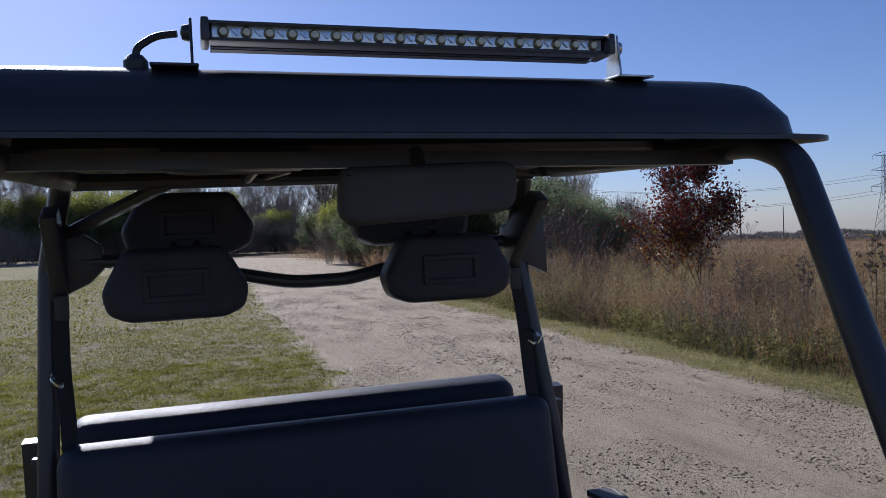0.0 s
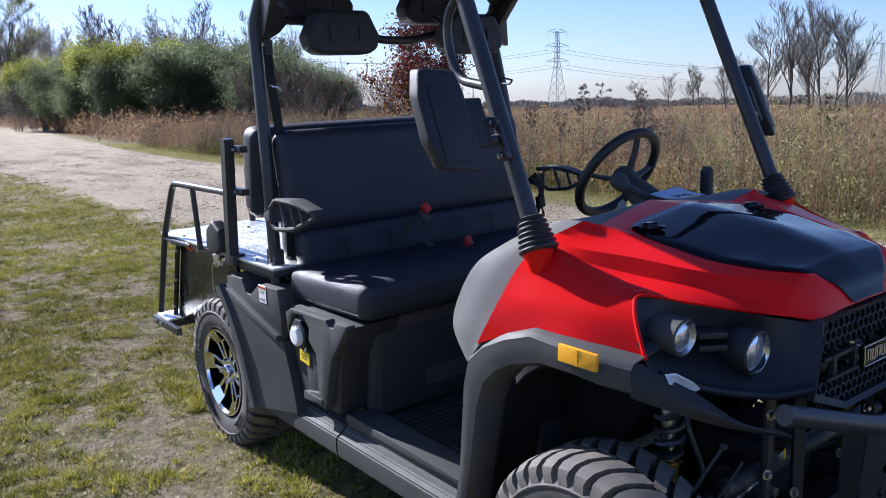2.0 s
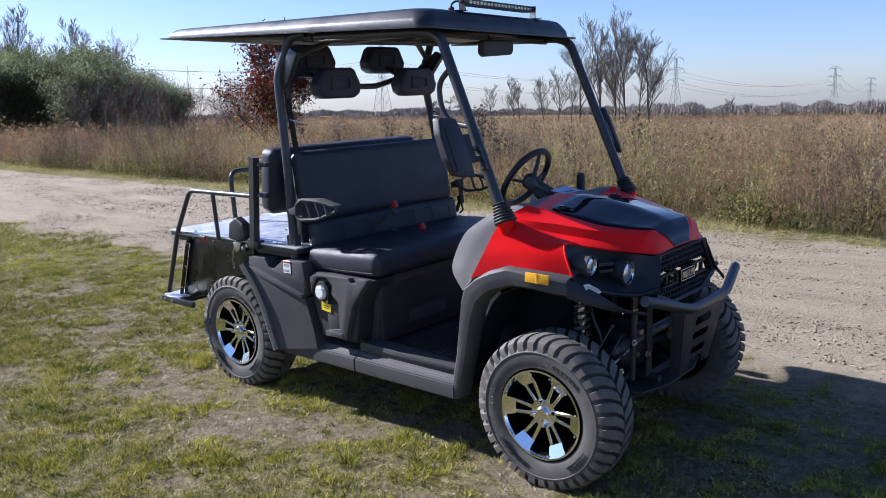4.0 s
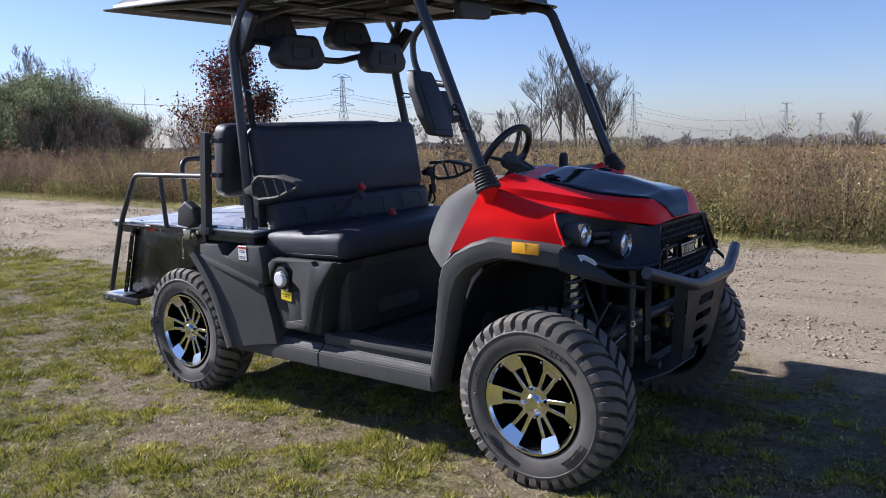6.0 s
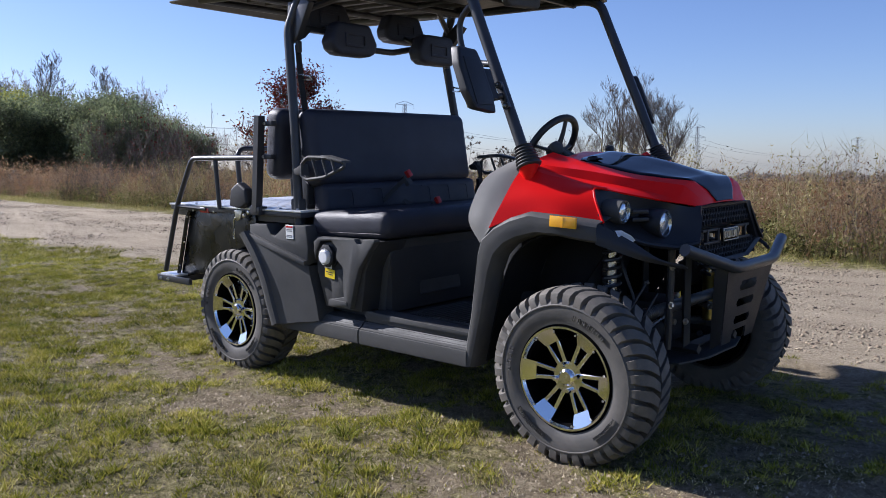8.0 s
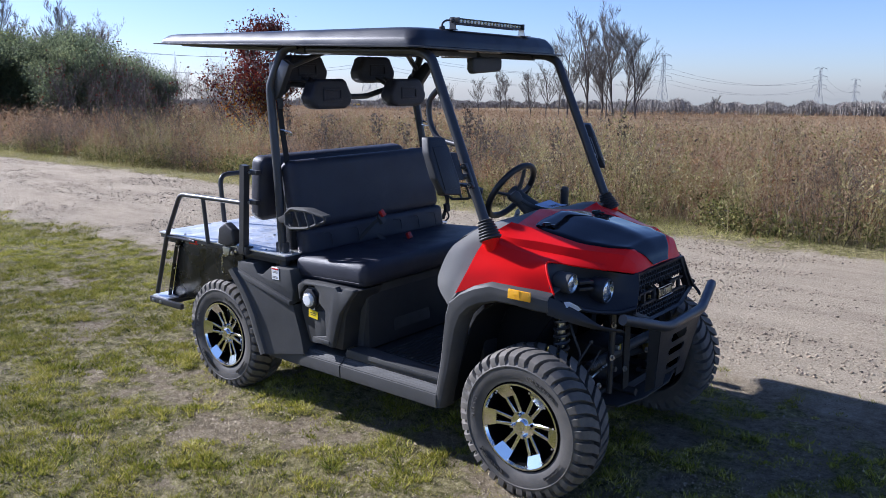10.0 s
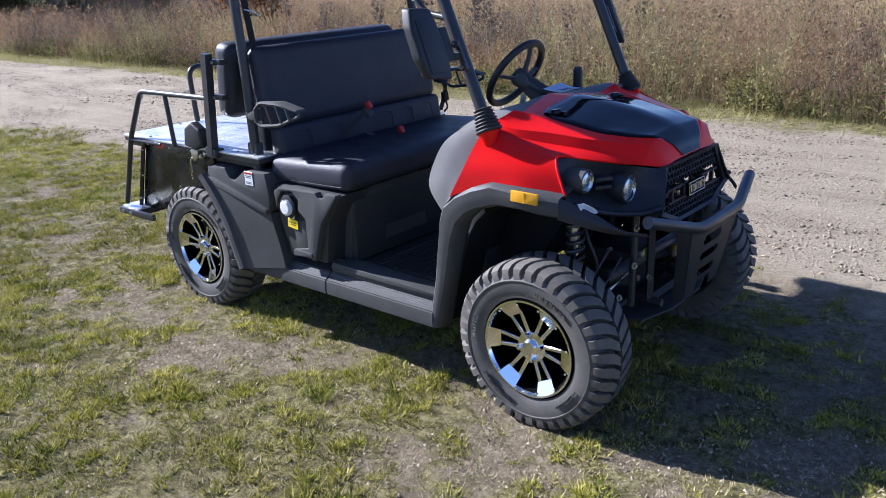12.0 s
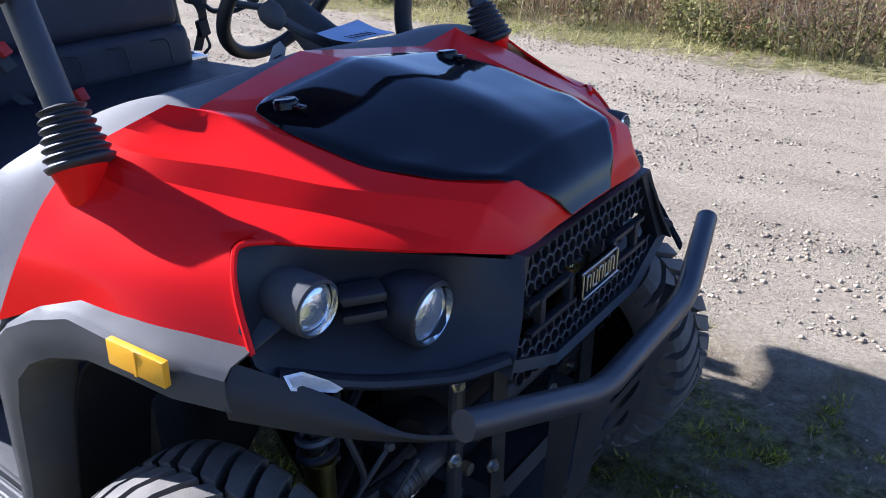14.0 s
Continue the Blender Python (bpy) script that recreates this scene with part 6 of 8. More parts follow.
# ---- plants and distance ----
def leafy(name, cols, rough=0.7, trans=0.0, patch=0.0, patch_scale=6.0):
    """A plant surface whose colour changes from leaf to leaf."""
    m = bpy.data.materials.new(name)
    m.use_nodes = True
    n, l = m.node_tree.nodes, m.node_tree.links
    b = n["Principled BSDF"]
    b.inputs["Roughness"].default_value = rough
    b.inputs["Specular IOR Level"].default_value = 0.2
    g = n.new("ShaderNodeNewGeometry")
    r = n.new("ShaderNodeValToRGB")
    while len(r.color_ramp.elements) < len(cols):
        r.color_ramp.elements.new(0.5)
    for k, (e, c) in enumerate(zip(r.color_ramp.elements, cols)):
        e.position, e.color = k / (len(cols) - 1), (*c, 1)
    if patch:
        pt = n.new("ShaderNodeTexNoise")
        pt.inputs["Scale"].default_value = patch_scale
        pt.inputs["Detail"].default_value = 4
        l.new(g.outputs["Position"], pt.inputs["Vector"])
        pm = n.new("ShaderNodeMapRange")
        pm.inputs[1].default_value, pm.inputs[2].default_value = 0.32, 0.68
        l.new(pt.outputs[0], pm.inputs[0])
        mx_ = n.new("ShaderNodeMix")
        mx_.inputs[0].default_value = patch
        l.new(g.outputs["Random Per Island"], mx_.inputs[2])
        l.new(pm.outputs[0], mx_.inputs[3])
        l.new(mx_.outputs[0], r.inputs[0])
    else:
        l.new(g.outputs["Random Per Island"], r.inputs[0])
    t = n.new("ShaderNodeTexNoise")
    t.inputs["Scale"].default_value = 0.55
    t.inputs["Detail"].default_value = 7
    l.new(g.outputs["Position"], t.inputs["Vector"])
    mr = n.new("ShaderNodeMapRange")
    mr.inputs[1].default_value, mr.inputs[2].default_value, mr.inputs[3].default_value, mr.inputs[4].default_value = 0.3, 0.7, 0.55, 1.35
    l.new(t.outputs[0], mr.inputs[0])
    hs = n.new("ShaderNodeHueSaturation")
    l.new(mr.outputs[0], hs.inputs["Value"])
    l.new(r.outputs[0], hs.inputs["Color"])
    l.new(hs.outputs[0], b.inputs["Base Color"])
    if trans:
        tr = n.new("ShaderNodeBsdfTranslucent")
        l.new(hs.outputs[0], tr.inputs["Color"])
        mx = n.new("ShaderNodeMixShader")
        mx.inputs[0].default_value = trans
        l.new(b.outputs[0], mx.inputs[1])
        l.new(tr.outputs[0], mx.inputs[2])
        l.new(mx.outputs[0], n["Material Output"].inputs["Surface"])
    return m


GRASS = leafy("verge_grass", [(0.026, 0.036, 0.006), (0.12, 0.135, 0.014), (0.29, 0.285, 0.032), (0.46, 0.4, 0.1), (0.64, 0.55, 0.25)], trans=0.22, patch=0.45, patch_scale=5.5)
LITTER = leafy("dead_grass_litter", [(0.1, 0.075, 0.042), (0.27, 0.21, 0.115), (0.44, 0.36, 0.205), (0.58, 0.49, 0.3)])
LITTERSOIL = leafy("dry_soil_crumbs", [(0.14, 0.108, 0.074), (0.26, 0.208, 0.142), (0.35, 0.286, 0.2), (0.42, 0.35, 0.25)])
LUSH = leafy("road_edge_grass", [(0.06, 0.12, 0.013), (0.17, 0.215, 0.025), (0.33, 0.31, 0.08), (0.42, 0.35, 0.153), (0.22, 0.154, 0.068)], trans=0.3, patch=0.4, patch_scale=2.0)
EDGE = leafy("road_edge_straw", [(0.1, 0.12, 0.022), (0.24, 0.24, 0.06), (0.42, 0.38, 0.12), (0.5, 0.42, 0.2), (0.24, 0.18, 0.08)], trans=0.3, patch=0.4, patch_scale=1.4)
WEED = leafy("dry_weeds", [(0.045, 0.028, 0.018), (0.16, 0.1, 0.058), (0.27, 0.178, 0.102), (0.37, 0.26, 0.15), (0.26, 0.135, 0.075), (0.46, 0.35, 0.21)], trans=0.35, patch=0.3, patch_scale=0.9)
OCHRE = leafy("yellow_weeds", [(0.12, 0.115, 0.035), (0.27, 0.24, 0.085), (0.39, 0.33, 0.145), (0.48, 0.41, 0.24)], trans=0.38)
RUST = leafy("rust_weeds", [(0.1, 0.042, 0.022), (0.22, 0.1, 0.046), (0.34, 0.175, 0.078), (0.26, 0.17, 0.078)], trans=0.38)
GREENWEED = leafy("green_weed_leaves", [(0.05, 0.055, 0.016), (0.12, 0.125, 0.035), (0.22, 0.21, 0.07), (0.33, 0.28, 0.12)], trans=0.4)
DARKWEED = leafy("dark_weeds", [(0.04, 0.032, 0.025), (0.09, 0.072, 0.055), (0.15, 0.12, 0.092), (0.24, 0.195, 0.15)], trans=0.2)
BARK = material("bark", (0.12, 0.1, 0.085), 0.9, bump=0.8, bump_scale=60, color2=(0.06, 0.05, 0.042), var=0.4, var_scale=8)
PALEBARK = material("pale_bark", (0.28, 0.245, 0.215), 0.9, bump=0.8, bump_scale=60, color2=(0.18, 0.15, 0.13), var=0.4, var_scale=8)
REDLEAF = leafy("dark_red_leaves", [(0.05, 0.008, 0.008), (0.11, 0.015, 0.012), (0.17, 0.03, 0.015), (0.07, 0.02, 0.01)], 0.5, trans=0.25)
ORANGELEAF = leafy("orange_leaves", [(0.3, 0.1, 0.015), (0.38, 0.2, 0.03), (0.2, 0.05, 0.01), (0.3, 0.25, 0.06)], 0.5, trans=0.3)
GREENLEAF = leafy("shrub_leaves", [(0.06, 0.08, 0.055), (0.13, 0.16, 0.09), (0.2, 0.235, 0.12), (0.3, 0.32, 0.15)], trans=0.5, patch=0.35, patch_scale=0.8)
YELLOWLEAF = leafy("yellow_green_leaves", [(0.12, 0.14, 0.025), (0.24, 0.26, 0.055), (0.36, 0.36, 0.08), (0.22, 0.23, 0.06)], trans=0.5, patch=0.35, patch_scale=0.8)
# flat pale browns: the haze of distance is mixed into the colour
FARWOOD = leafy("hazed_far_wood", [(0.2, 0.168, 0.148), (0.23, 0.2, 0.174), (0.25, 0.225, 0.195), (0.22, 0.2, 0.165)])
STONE = leafy("gravel_stones", [(0.1, 0.082, 0.064), (0.24, 0.19, 0.138), (0.4, 0.323, 0.227), (0.5, 0.418, 0.302), (0.26, 0.199, 0.134)], 0.9)
rng = np.random.default_rng(4)


def stuff(name, V, F, mats, label, category):
    me = fast_mesh(name, V, F, mats)
    return tagged(new(name, me), label, category, kind="stuff")


def blades(x, y, h, w, lean):
    """Single pointed blades standing at x, y."""
    n = len(x)
    a = rng.uniform(0, 2 * np.pi, n)
    la = rng.uniform(0, 2 * np.pi, n)
    z = height(x, y)
    dx, dy = np.cos(a) * w / 2, np.sin(a) * w / 2
    tip = np.stack([x + np.cos(la) * lean * h, y + np.sin(la) * lean * h, z + h], 1)
    V = np.stack([np.stack([x - dx, y - dy, z - 0.004], 1), np.stack([x + dx, y + dy, z - 0.004], 1), tip], 1).reshape(-1, 3)
    return V, np.arange(3 * n).reshape(-1, 3)


def scatter_tris(c, size, flat=0.0):
    """Random small leaves (two-corner kites as single triangles) at the places c."""
    n = len(c)
    d = rng.normal(size=(n, 3))
    d[:, 2] *= (1 - flat)
    d /= np.linalg.norm(d, axis=1)[:, None]
    e = np.cross(d, rng.normal(size=(n, 3)))
    e /= np.linalg.norm(e, axis=1)[:, None]
    s = np.asarray(size).reshape(-1, 1)
    V = np.stack([c - d * s * 0.5 - e * s * 0.28, c - d * s * 0.5 + e * s * 0.28, c + d * s * 0.7], 1).reshape(-1, 3)
    return V, np.arange(3 * n).reshape(-1, 3)


def leaves4(c, size):
    """Diamond leaves of two triangles' area as single quads."""
    n = len(c)
    d = rng.normal(size=(n, 3))
    d /= np.linalg.norm(d, axis=1)[:, None]
    e = np.cross(d, rng.normal(size=(n, 3)))
    e /= np.linalg.norm(e, axis=1)[:, None]
    s = np.asarray(size).reshape(-1, 1)
    V = np.stack([c - d * s * 0.6, c + e * s * 0.32, c + d * s * 0.6, c - e * s * 0.32], 1).reshape(-1, 3)
    return V, np.arange(4 * n).reshape(-1, 4)


def join(parts):
    Vs, Fs, o = [], [], 0
    for V, F in parts:
        Vs.append(V)
        Fs.append(F + o)
        o += len(V)
    return np.concatenate(Vs), np.concatenate(Fs)


# verge grass, tufted, thin where the soil is bare
def verge(n, x0, x1, y0, y1, h0, h1, w):
    x, y = rng.uniform(x0, x1, n), rng.uniform(y0, y1, n)
    tuft = fbm(x * 6, y * 6, 31, 3)
    keep = (rng.uniform(0, 1, n) < np.clip(1.25 - 1.35 * bare(x, y) + (tuft - 0.5) * 1.8, 0.03, 1)) & (road_edge(x, y) < 0.12 + 0.5 * (fbm(x * 2, y * 2, 41, 3) - 0.5))
    x, y, tuft = x[keep], y[keep], tuft[keep]
    h = (h0 + (h1 - h0) * rng.uniform(0, 1, len(x)) ** 2) * (0.55 + 1.0 * np.clip(tuft * 1.6 - 0.3, 0, 1))
    return blades(x, y, h, w * rng.uniform(0.6, 1.5, len(x)), rng.uniform(0.2, 1.5, len(x)))


V, F = join([verge(90000, -4.5, 4.2, -3.3, 1.4, 0.006, 0.017, 0.0036), verge(90000, -14, -4.5, -6, 1.4, 0.012, 0.034, 0.009), verge(60000, -45, -14, -16, 2.5, 0.02, 0.05, 0.03)])
stuff("verge_grass", V, F, [GRASS], "short patchy yellow-green grass on dry soil", "grass")


def tufts(n, x0, x1, y0, y1, per, r0, r1, h0, h1):
    """Many small clumps whose blades lean outwards."""
    x, y = rng.uniform(x0, x1, n), rng.uniform(y0, y1, n)
    d = np.clip(1.0 - 1.35 * bare(x, y) + (fbm(x * 6, y * 6, 31, 3) - 0.5) * 2.0, 0.02, 1)
    keep = (rng.uniform(0, 1, n) < d) & (road_edge(x, y) < 0.1 + 0.6 * (fbm(x * 2, y * 2, 41, 3) - 0.5))
    x, y, d = x[keep], y[keep], d[keep]
    n = len(x)
    r = rng.uniform(r0, r1, n) * (0.6 + 0.6 * d)
    hh = rng.uniform(h0, h1, n) * (0.5 + 0.7 * d)
    ox, oy = rng.normal(0, 1, (n, per)), rng.normal(0, 1, (n, per))
    bx, by = (x[:, None] + ox * r[:, None]).ravel(), (y[:, None] + oy * r[:, None]).ravel()
    h = (hh[:, None] * rng.uniform(0.4, 1.15, (n, per))).ravel()
    a = np.arctan2(oy, ox).ravel() + rng.normal(0, 0.5, n * per)
    lean = rng.uniform(0.3, 1.5, n * per) * h
    w = rng.uniform(0.002, 0.0042, n * per)
    b = rng.uniform(0, np.pi, n * per)
    z = height(bx, by)
    dx, dy = np.cos(b) * w, np.sin(b) * w
    V = np.stack([np.stack([bx - dx, by - dy, z - 0.004], 1), np.stack([bx + dx, by + dy, z - 0.004], 1), np.stack([bx + np.cos(a) * lean, by + np.sin(a) * lean, z + h], 1)], 1).reshape(-1, 3)
    return V, np.arange(3 * len(bx)).reshape(-1, 3)


V, F = join([tufts(17000, -4.5, 4.2, -3.3, 1.4, 30, 0.007, 0.026, 0.01, 0.027), tufts(3500, -9, -4.5, -5, 1.4, 30, 0.02, 0.06, 0.015, 0.036)])
stuff("grass_clumps", V, F, [GRASS], "small clumps of green and yellowing grass", "grass")
n = 240000
x, y = rng.uniform(-4.5, 4.2, n), rng.uniform(-3.3, 1.4, n)
keep = (road_edge(x, y) < 0.05) & (rng.uniform(0, 1, n) < np.where((x > 1.6) & (y > 0.1), 0.12, 1.0))
x, y = x[keep], y[keep]
V, F = blades(x, y, rng.uniform(0.004, 0.014, len(x)), rng.uniform(0.002, 0.0042, len(x)), rng.uniform(0.8, 2.8, len(x)))
stuff("dead_grass", V, F, [LITTER], "dead straw-coloured grass lying on the soil", "grass")
# lush tufts
tx, ty = rng.uniform(-3.5, 3.2, 60), rng.uniform(-3.0, -0.8, 60)
parts_ = []
for a, b_ in zip(tx, ty):
    n = rng.integers(90, 220)
    r = rng.uniform(0.025, 0.07)
    parts_.append(blades(a + rng.normal(0, r, n), b_ + rng.normal(0, r, n), rng.uniform(0.012, 0.034, n), 0.0045 * np.ones(n), rng.uniform(0.2, 1.4, n)))
V, F = join(parts_)
stuff("grass_tufts", V, F, [LUSH], "small lush green grass tufts", "grass")

# stones on the road
def stones(n, x0, x1, y0, y1, s0, s1):
    x, y = rng.uniform(x0, x1, n), rng.uniform(y0, y1, n)
    cl = fbm(x * 0.9, y * 2.2, 51, 4)
    keep = (road_edge(x, y) > -0.1) & (rng.uniform(0, 1, n) < np.clip((cl - 0.44) * 6, 0.05, 1))
    x, y = x[keep], y[keep]
    n = len(x)
    s = s0 * (s1 / s0) ** (rng.uniform(0, 1, n) ** 3)
    z = height(x, y)
    base = np.array([(1, 0, 0), (-0.9, 0.1, 0), (0.1, 1, 0), (0, -1, 0), (0.1, 0, 0.6), (0, 0, -0.6)])
    V = base[None] * rng.uniform(0.6, 1.3, (n, 6, 3)) * s[:, None, None]
    a = rng.uniform(0, 2 * np.pi, n)
    c_, s_ = np.cos(a)[:, None], np.sin(a)[:, None]
    V = np.stack([V[..., 0] * c_ - V[..., 1] * s_, V[..., 0] * s_ + V[..., 1] * c_, V[..., 2]], -1)
    V += np.stack([x, y, z + s * 0.25], 1)[:, None]
    f = np.array([(0, 2, 4), (2, 1, 4), (1, 3, 4), (3, 0, 4), (2, 0, 5), (1, 2, 5), (3, 1, 5), (0, 3, 5)])
    return V.reshape(-1, 3), (f[None] + 6 * np.arange(n)[:, None, None]).reshape(-1, 3)


# crumbs of dry soil on the verge
def crumbs(n, x0, x1, y0, y1, s0, s1):
    x, y = rng.uniform(x0, x1, n), rng.uniform(y0, y1, n)
    keep = (road_edge(x, y) < 0.0) & (rng.uniform(0, 1, n) < (0.15 + bare(x, y)) * np.where((x > 1.6) & (y > 0.1), 0.2, 1.0))
    x, y = x[keep], y[keep]
    n = len(x)
    s = s0 * (s1 / s0) ** (rng.uniform(0, 1, n) ** 2.5)
    c = np.array([(1, 0, -0.3), (-0.5, 0.87, -0.3), (-0.5, -0.87, -0.3), (0.1, 0.1, 0.75)])
    a = rng.uniform(0, 2 * np.pi, n)
    V = c[None] * rng.uniform(0.5, 1.4, (n, 4, 3)) * s[:, None, None]
    V = np.stack([V[..., 0] * np.cos(a)[:, None] - V[..., 1] * np.sin(a)[:, None], V[..., 0] * np.sin(a)[:, None] + V[..., 1] * np.cos(a)[:, None], V[..., 2]], -1)
    V += np.stack([x, y, height(x, y)], 1)[:, None]
    f = np.array([(0, 1, 3), (1, 2, 3), (2, 0, 3)])
    return V.reshape(-1, 3), (f[None] + 4 * np.arange(n)[:, None, None]).reshape(-1, 3)


V, F = crumbs(130000, -4.2, 3.8, -3.2, 1.2, 0.003, 0.01)
stuff("soil_crumbs", V, F, [LITTERSOIL], "crumbs of dry pale soil between the grass", "soil")
V, F = join([stones(80000, -5, 5.5, 1.3, 5.1, 0.0028, 0.0145), stones(42000, -22, -5, 1.0, 7, 0.005, 0.02), stones(260, -4, 4, -2.6, 1.2, 0.003, 0.008)])
stuff("gravel", V, F, [STONE], "loose pale gravel stones lying on the road", "gravel")


# dry field: stems with leaves and seed heads
def weeds(n, x0, x1, y0, y1, h0, h1, per, size, wid, where=None):
    x, y = rng.uniform(x0, x1, n), rng.uniform(y0, y1, n)
    if where is not None:
        k = rng.uniform(0, 1, n) < where(x, y)
        x, y = x[k], y[k]
    off = y - road_middle(x) - (1.95 + 0.9 * np.clip((-x - 14) / 34, 0, 1))
    keep = off > 0.5 + 0.5 * (fbm(x * 0.9, y * 0.9, 61, 3) - 0.5)
    x, y, off = x[keep], y[keep], off[keep]
    n = len(x)
    h = (h0 + (h1 - h0) * fbm(x * 0.6, y * 0.6, 71, 3)) * rng.uniform(0.6, 1.2, n) * (0.6 + 0.8 * fbm(x * 2.4, y * 2.4, 73, 2)) * np.clip(0.35 + off * 0.75, 0.35, 1)
    z = height(x, y)
    a = rng.uniform(0, 2 * np.pi, n)
    lean = rng.uniform(0.02, 0.55, n) * h
    top = np.stack([x + np.cos(a) * lean, y + np.sin(a) * lean, z + h], 1)
    base_ = np.stack([x, y, z - 0.02], 1)
    b = rng.uniform(0, np.pi, n)
    d = np.stack([np.cos(b), np.sin(b), 0 * b], 1) * wid
    stem = (np.stack([base_ - d, base_ + d, top], 1).reshape(-1, 3), np.arange(3 * n).reshape(-1, 3))
    # side shoots: thin pointed strips rising from the stem
    m = max(2, per // 3)
    ts = rng.uniform(0.3, 0.97, (n, m, 1))
    root = base_[:, None] + (top - base_)[:, None] * ts
    out = rng.normal(0, 1, (n, m, 3)) * np.array([1, 1, 0.25])
    out = out / np.linalg.norm(out, axis=2)[..., None] + np.array([0, 0, 0.9])
    end = root + out * (h[:, None, None] * rng.uniform(0.06, 0.2, (n, m, 1)))
    sd = np.stack([np.cos(b), np.sin(b), 0 * b], 1)[:, None] * wid * 0.8
    shoot = (np.stack([root - sd, root + sd, end], 2).reshape(-1, 3), np.arange(3 * n * m).reshape(-1, 3))
    t = rng.uniform(0.15, 1.03, (n, per, 1)) ** 0.8
    c = base_[:, None] + (top - base_)[:, None] * t + rng.normal(0, 1, (n, per, 3)) * (0.028 + 0.09 * (1.05 - t)) * np.array([1, 1, 0.6]) * (size / 0.035) ** 0.6
    leaf = scatter_tris(c.reshape(-1, 3), (0.35 + 1.5 * rng.uniform(0, 1, n * per) ** 3) * size)
    return [stem, shoot, leaf]


def patch(seed, scale, lo, soft=0.12):
    """Where a kind of weed grows: drifts a metre or two across."""
    return lambda x, y: np.clip((fbm(x * scale, y * scale * 1.4, seed, 3) - lo) / soft, 0, 1)


V, F = join(weeds(9500, -22, 8, 5.0, 9.5, 0.3, 1.0, 16, 0.022, 0.003, where=lambda x, y: 0.3 + patch(201, 0.55, 0.42)(x, y)) + weeds(4500, -60, -22, 6, 16, 0.6, 1.2, 14, 0.07, 0.006) + weeds(14000, -45, 14, 9.5, 26, 0.35, 0.95, 14, 0.036, 0.005))
stuff("dry_weeds", V, F, [WEED], "tall dry grey-brown weeds of the field", "weeds")
V, F = join(weeds(3600, -22, 8, 5.0, 10, 0.3, 0.95, 24, 0.024, 0.003, where=patch(202, 0.5, 0.53)) + weeds(4500, -45, 14, 10, 28, 0.35, 0.85, 12, 0.036, 0.005, where=patch(203, 0.25, 0.5)))
stuff("rust_weeds", V, F, [RUST], "rust-brown withered weeds in drifts", "weeds")
V, F = join(weeds(7000, -14, 8, 5.1, 9.5, 0.4, 1.12, 30, 0.022, 0.003, where=patch(204, 0.5, 0.5)) + weeds(8000, -40, 14, 9, 30, 0.45, 1.0, 12, 0.036, 0.005, where=patch(205, 0.25, 0.47)))
stuff("goldenrod", V, F, [OCHRE], "pale yellow-green goldenrod with faded plumes", "weeds")
V, F = join(weeds(13000, -22, 8, 5.0, 9.5, 0.35, 1.1, 18, 0.02, 0.0034, where=patch(206, 0.6, 0.42)) + weeds(3600, -45, 14, 10, 30, 0.4, 0.9, 10, 0.05, 0.005, where=patch(207, 0.3, 0.5)))
stuff("dark_stalks", V, F, [DARKWEED], "dark purple-brown stalks among the weeds", "weeds")
V, F = join(weeds(8000, -22, 8, 4.9, 6.9, 0.12, 0.45, 30, 0.032, 0.003, where=patch(208, 0.8, 0.47)))
stuff("edge_weeds", V, F, [GREENWEED], "low green leafy weeds along the road edge", "weeds")
V, F = join(weeds(24000, -130, 40, 26, 110, 0.35, 0.8, 9, 0.075, 0.01) + weeds(14000, -330, 60, 100, 330, 0.5, 1.0, 6, 0.2, 0.03))
stuff("far_weeds", V, F, [WEED], "dry field stretching to the distance", "weeds")


def domes(n, x0, x1, y0, y1, r0, r1, per, size, where=None):
    """Bushy clumps of small withered leaves and shoots, denser towards their tops."""
    x, y = rng.uniform(x0, x1, n), rng.uniform(y0, y1, n)
    off = y - road_middle(x) - (1.95 + 0.9 * np.clip((-x - 14) / 34, 0, 1))
    k = off > 0.75
    if where is not None:
        k &= rng.uniform(0, 1, n) < where(x, y)
    x, y, off = x[k], y[k], off[k]
    n = len(x)
    r = rng.uniform(r0, r1, n) * np.clip(0.45 + 0.4 * off, 0.45, 1)
    a, q = rng.uniform(0, 2 * np.pi, (n, per)), rng.uniform(0, 1, (n, per)) ** 0.5
    lump = 1 + 0.25 * np.sin(3 * a + x[:, None] * 9)
    cx, cy = x[:, None] + np.cos(a) * q * r[:, None] * lump, y[:, None] + np.sin(a) * q * r[:, None] * lump
    cz = height(x, y)[:, None] + r[:, None] * 1.9 * np.sqrt(np.clip(1.02 - q * q, 0, 1)) * rng.uniform(0.35, 1.12, (n, per)) * lump
    c = np.stack([cx, cy, cz], -1).reshape(-1, 3)
    V, F = scatter_tris(c, (0.4 + 1.4 * rng.uniform(0, 1, len(c)) ** 3) * size)
    V = V.reshape(-1, 3, 3)
    V[:, 2, 2] += size * 0.6  # most of them point up
    return V.reshape(-1, 3), F


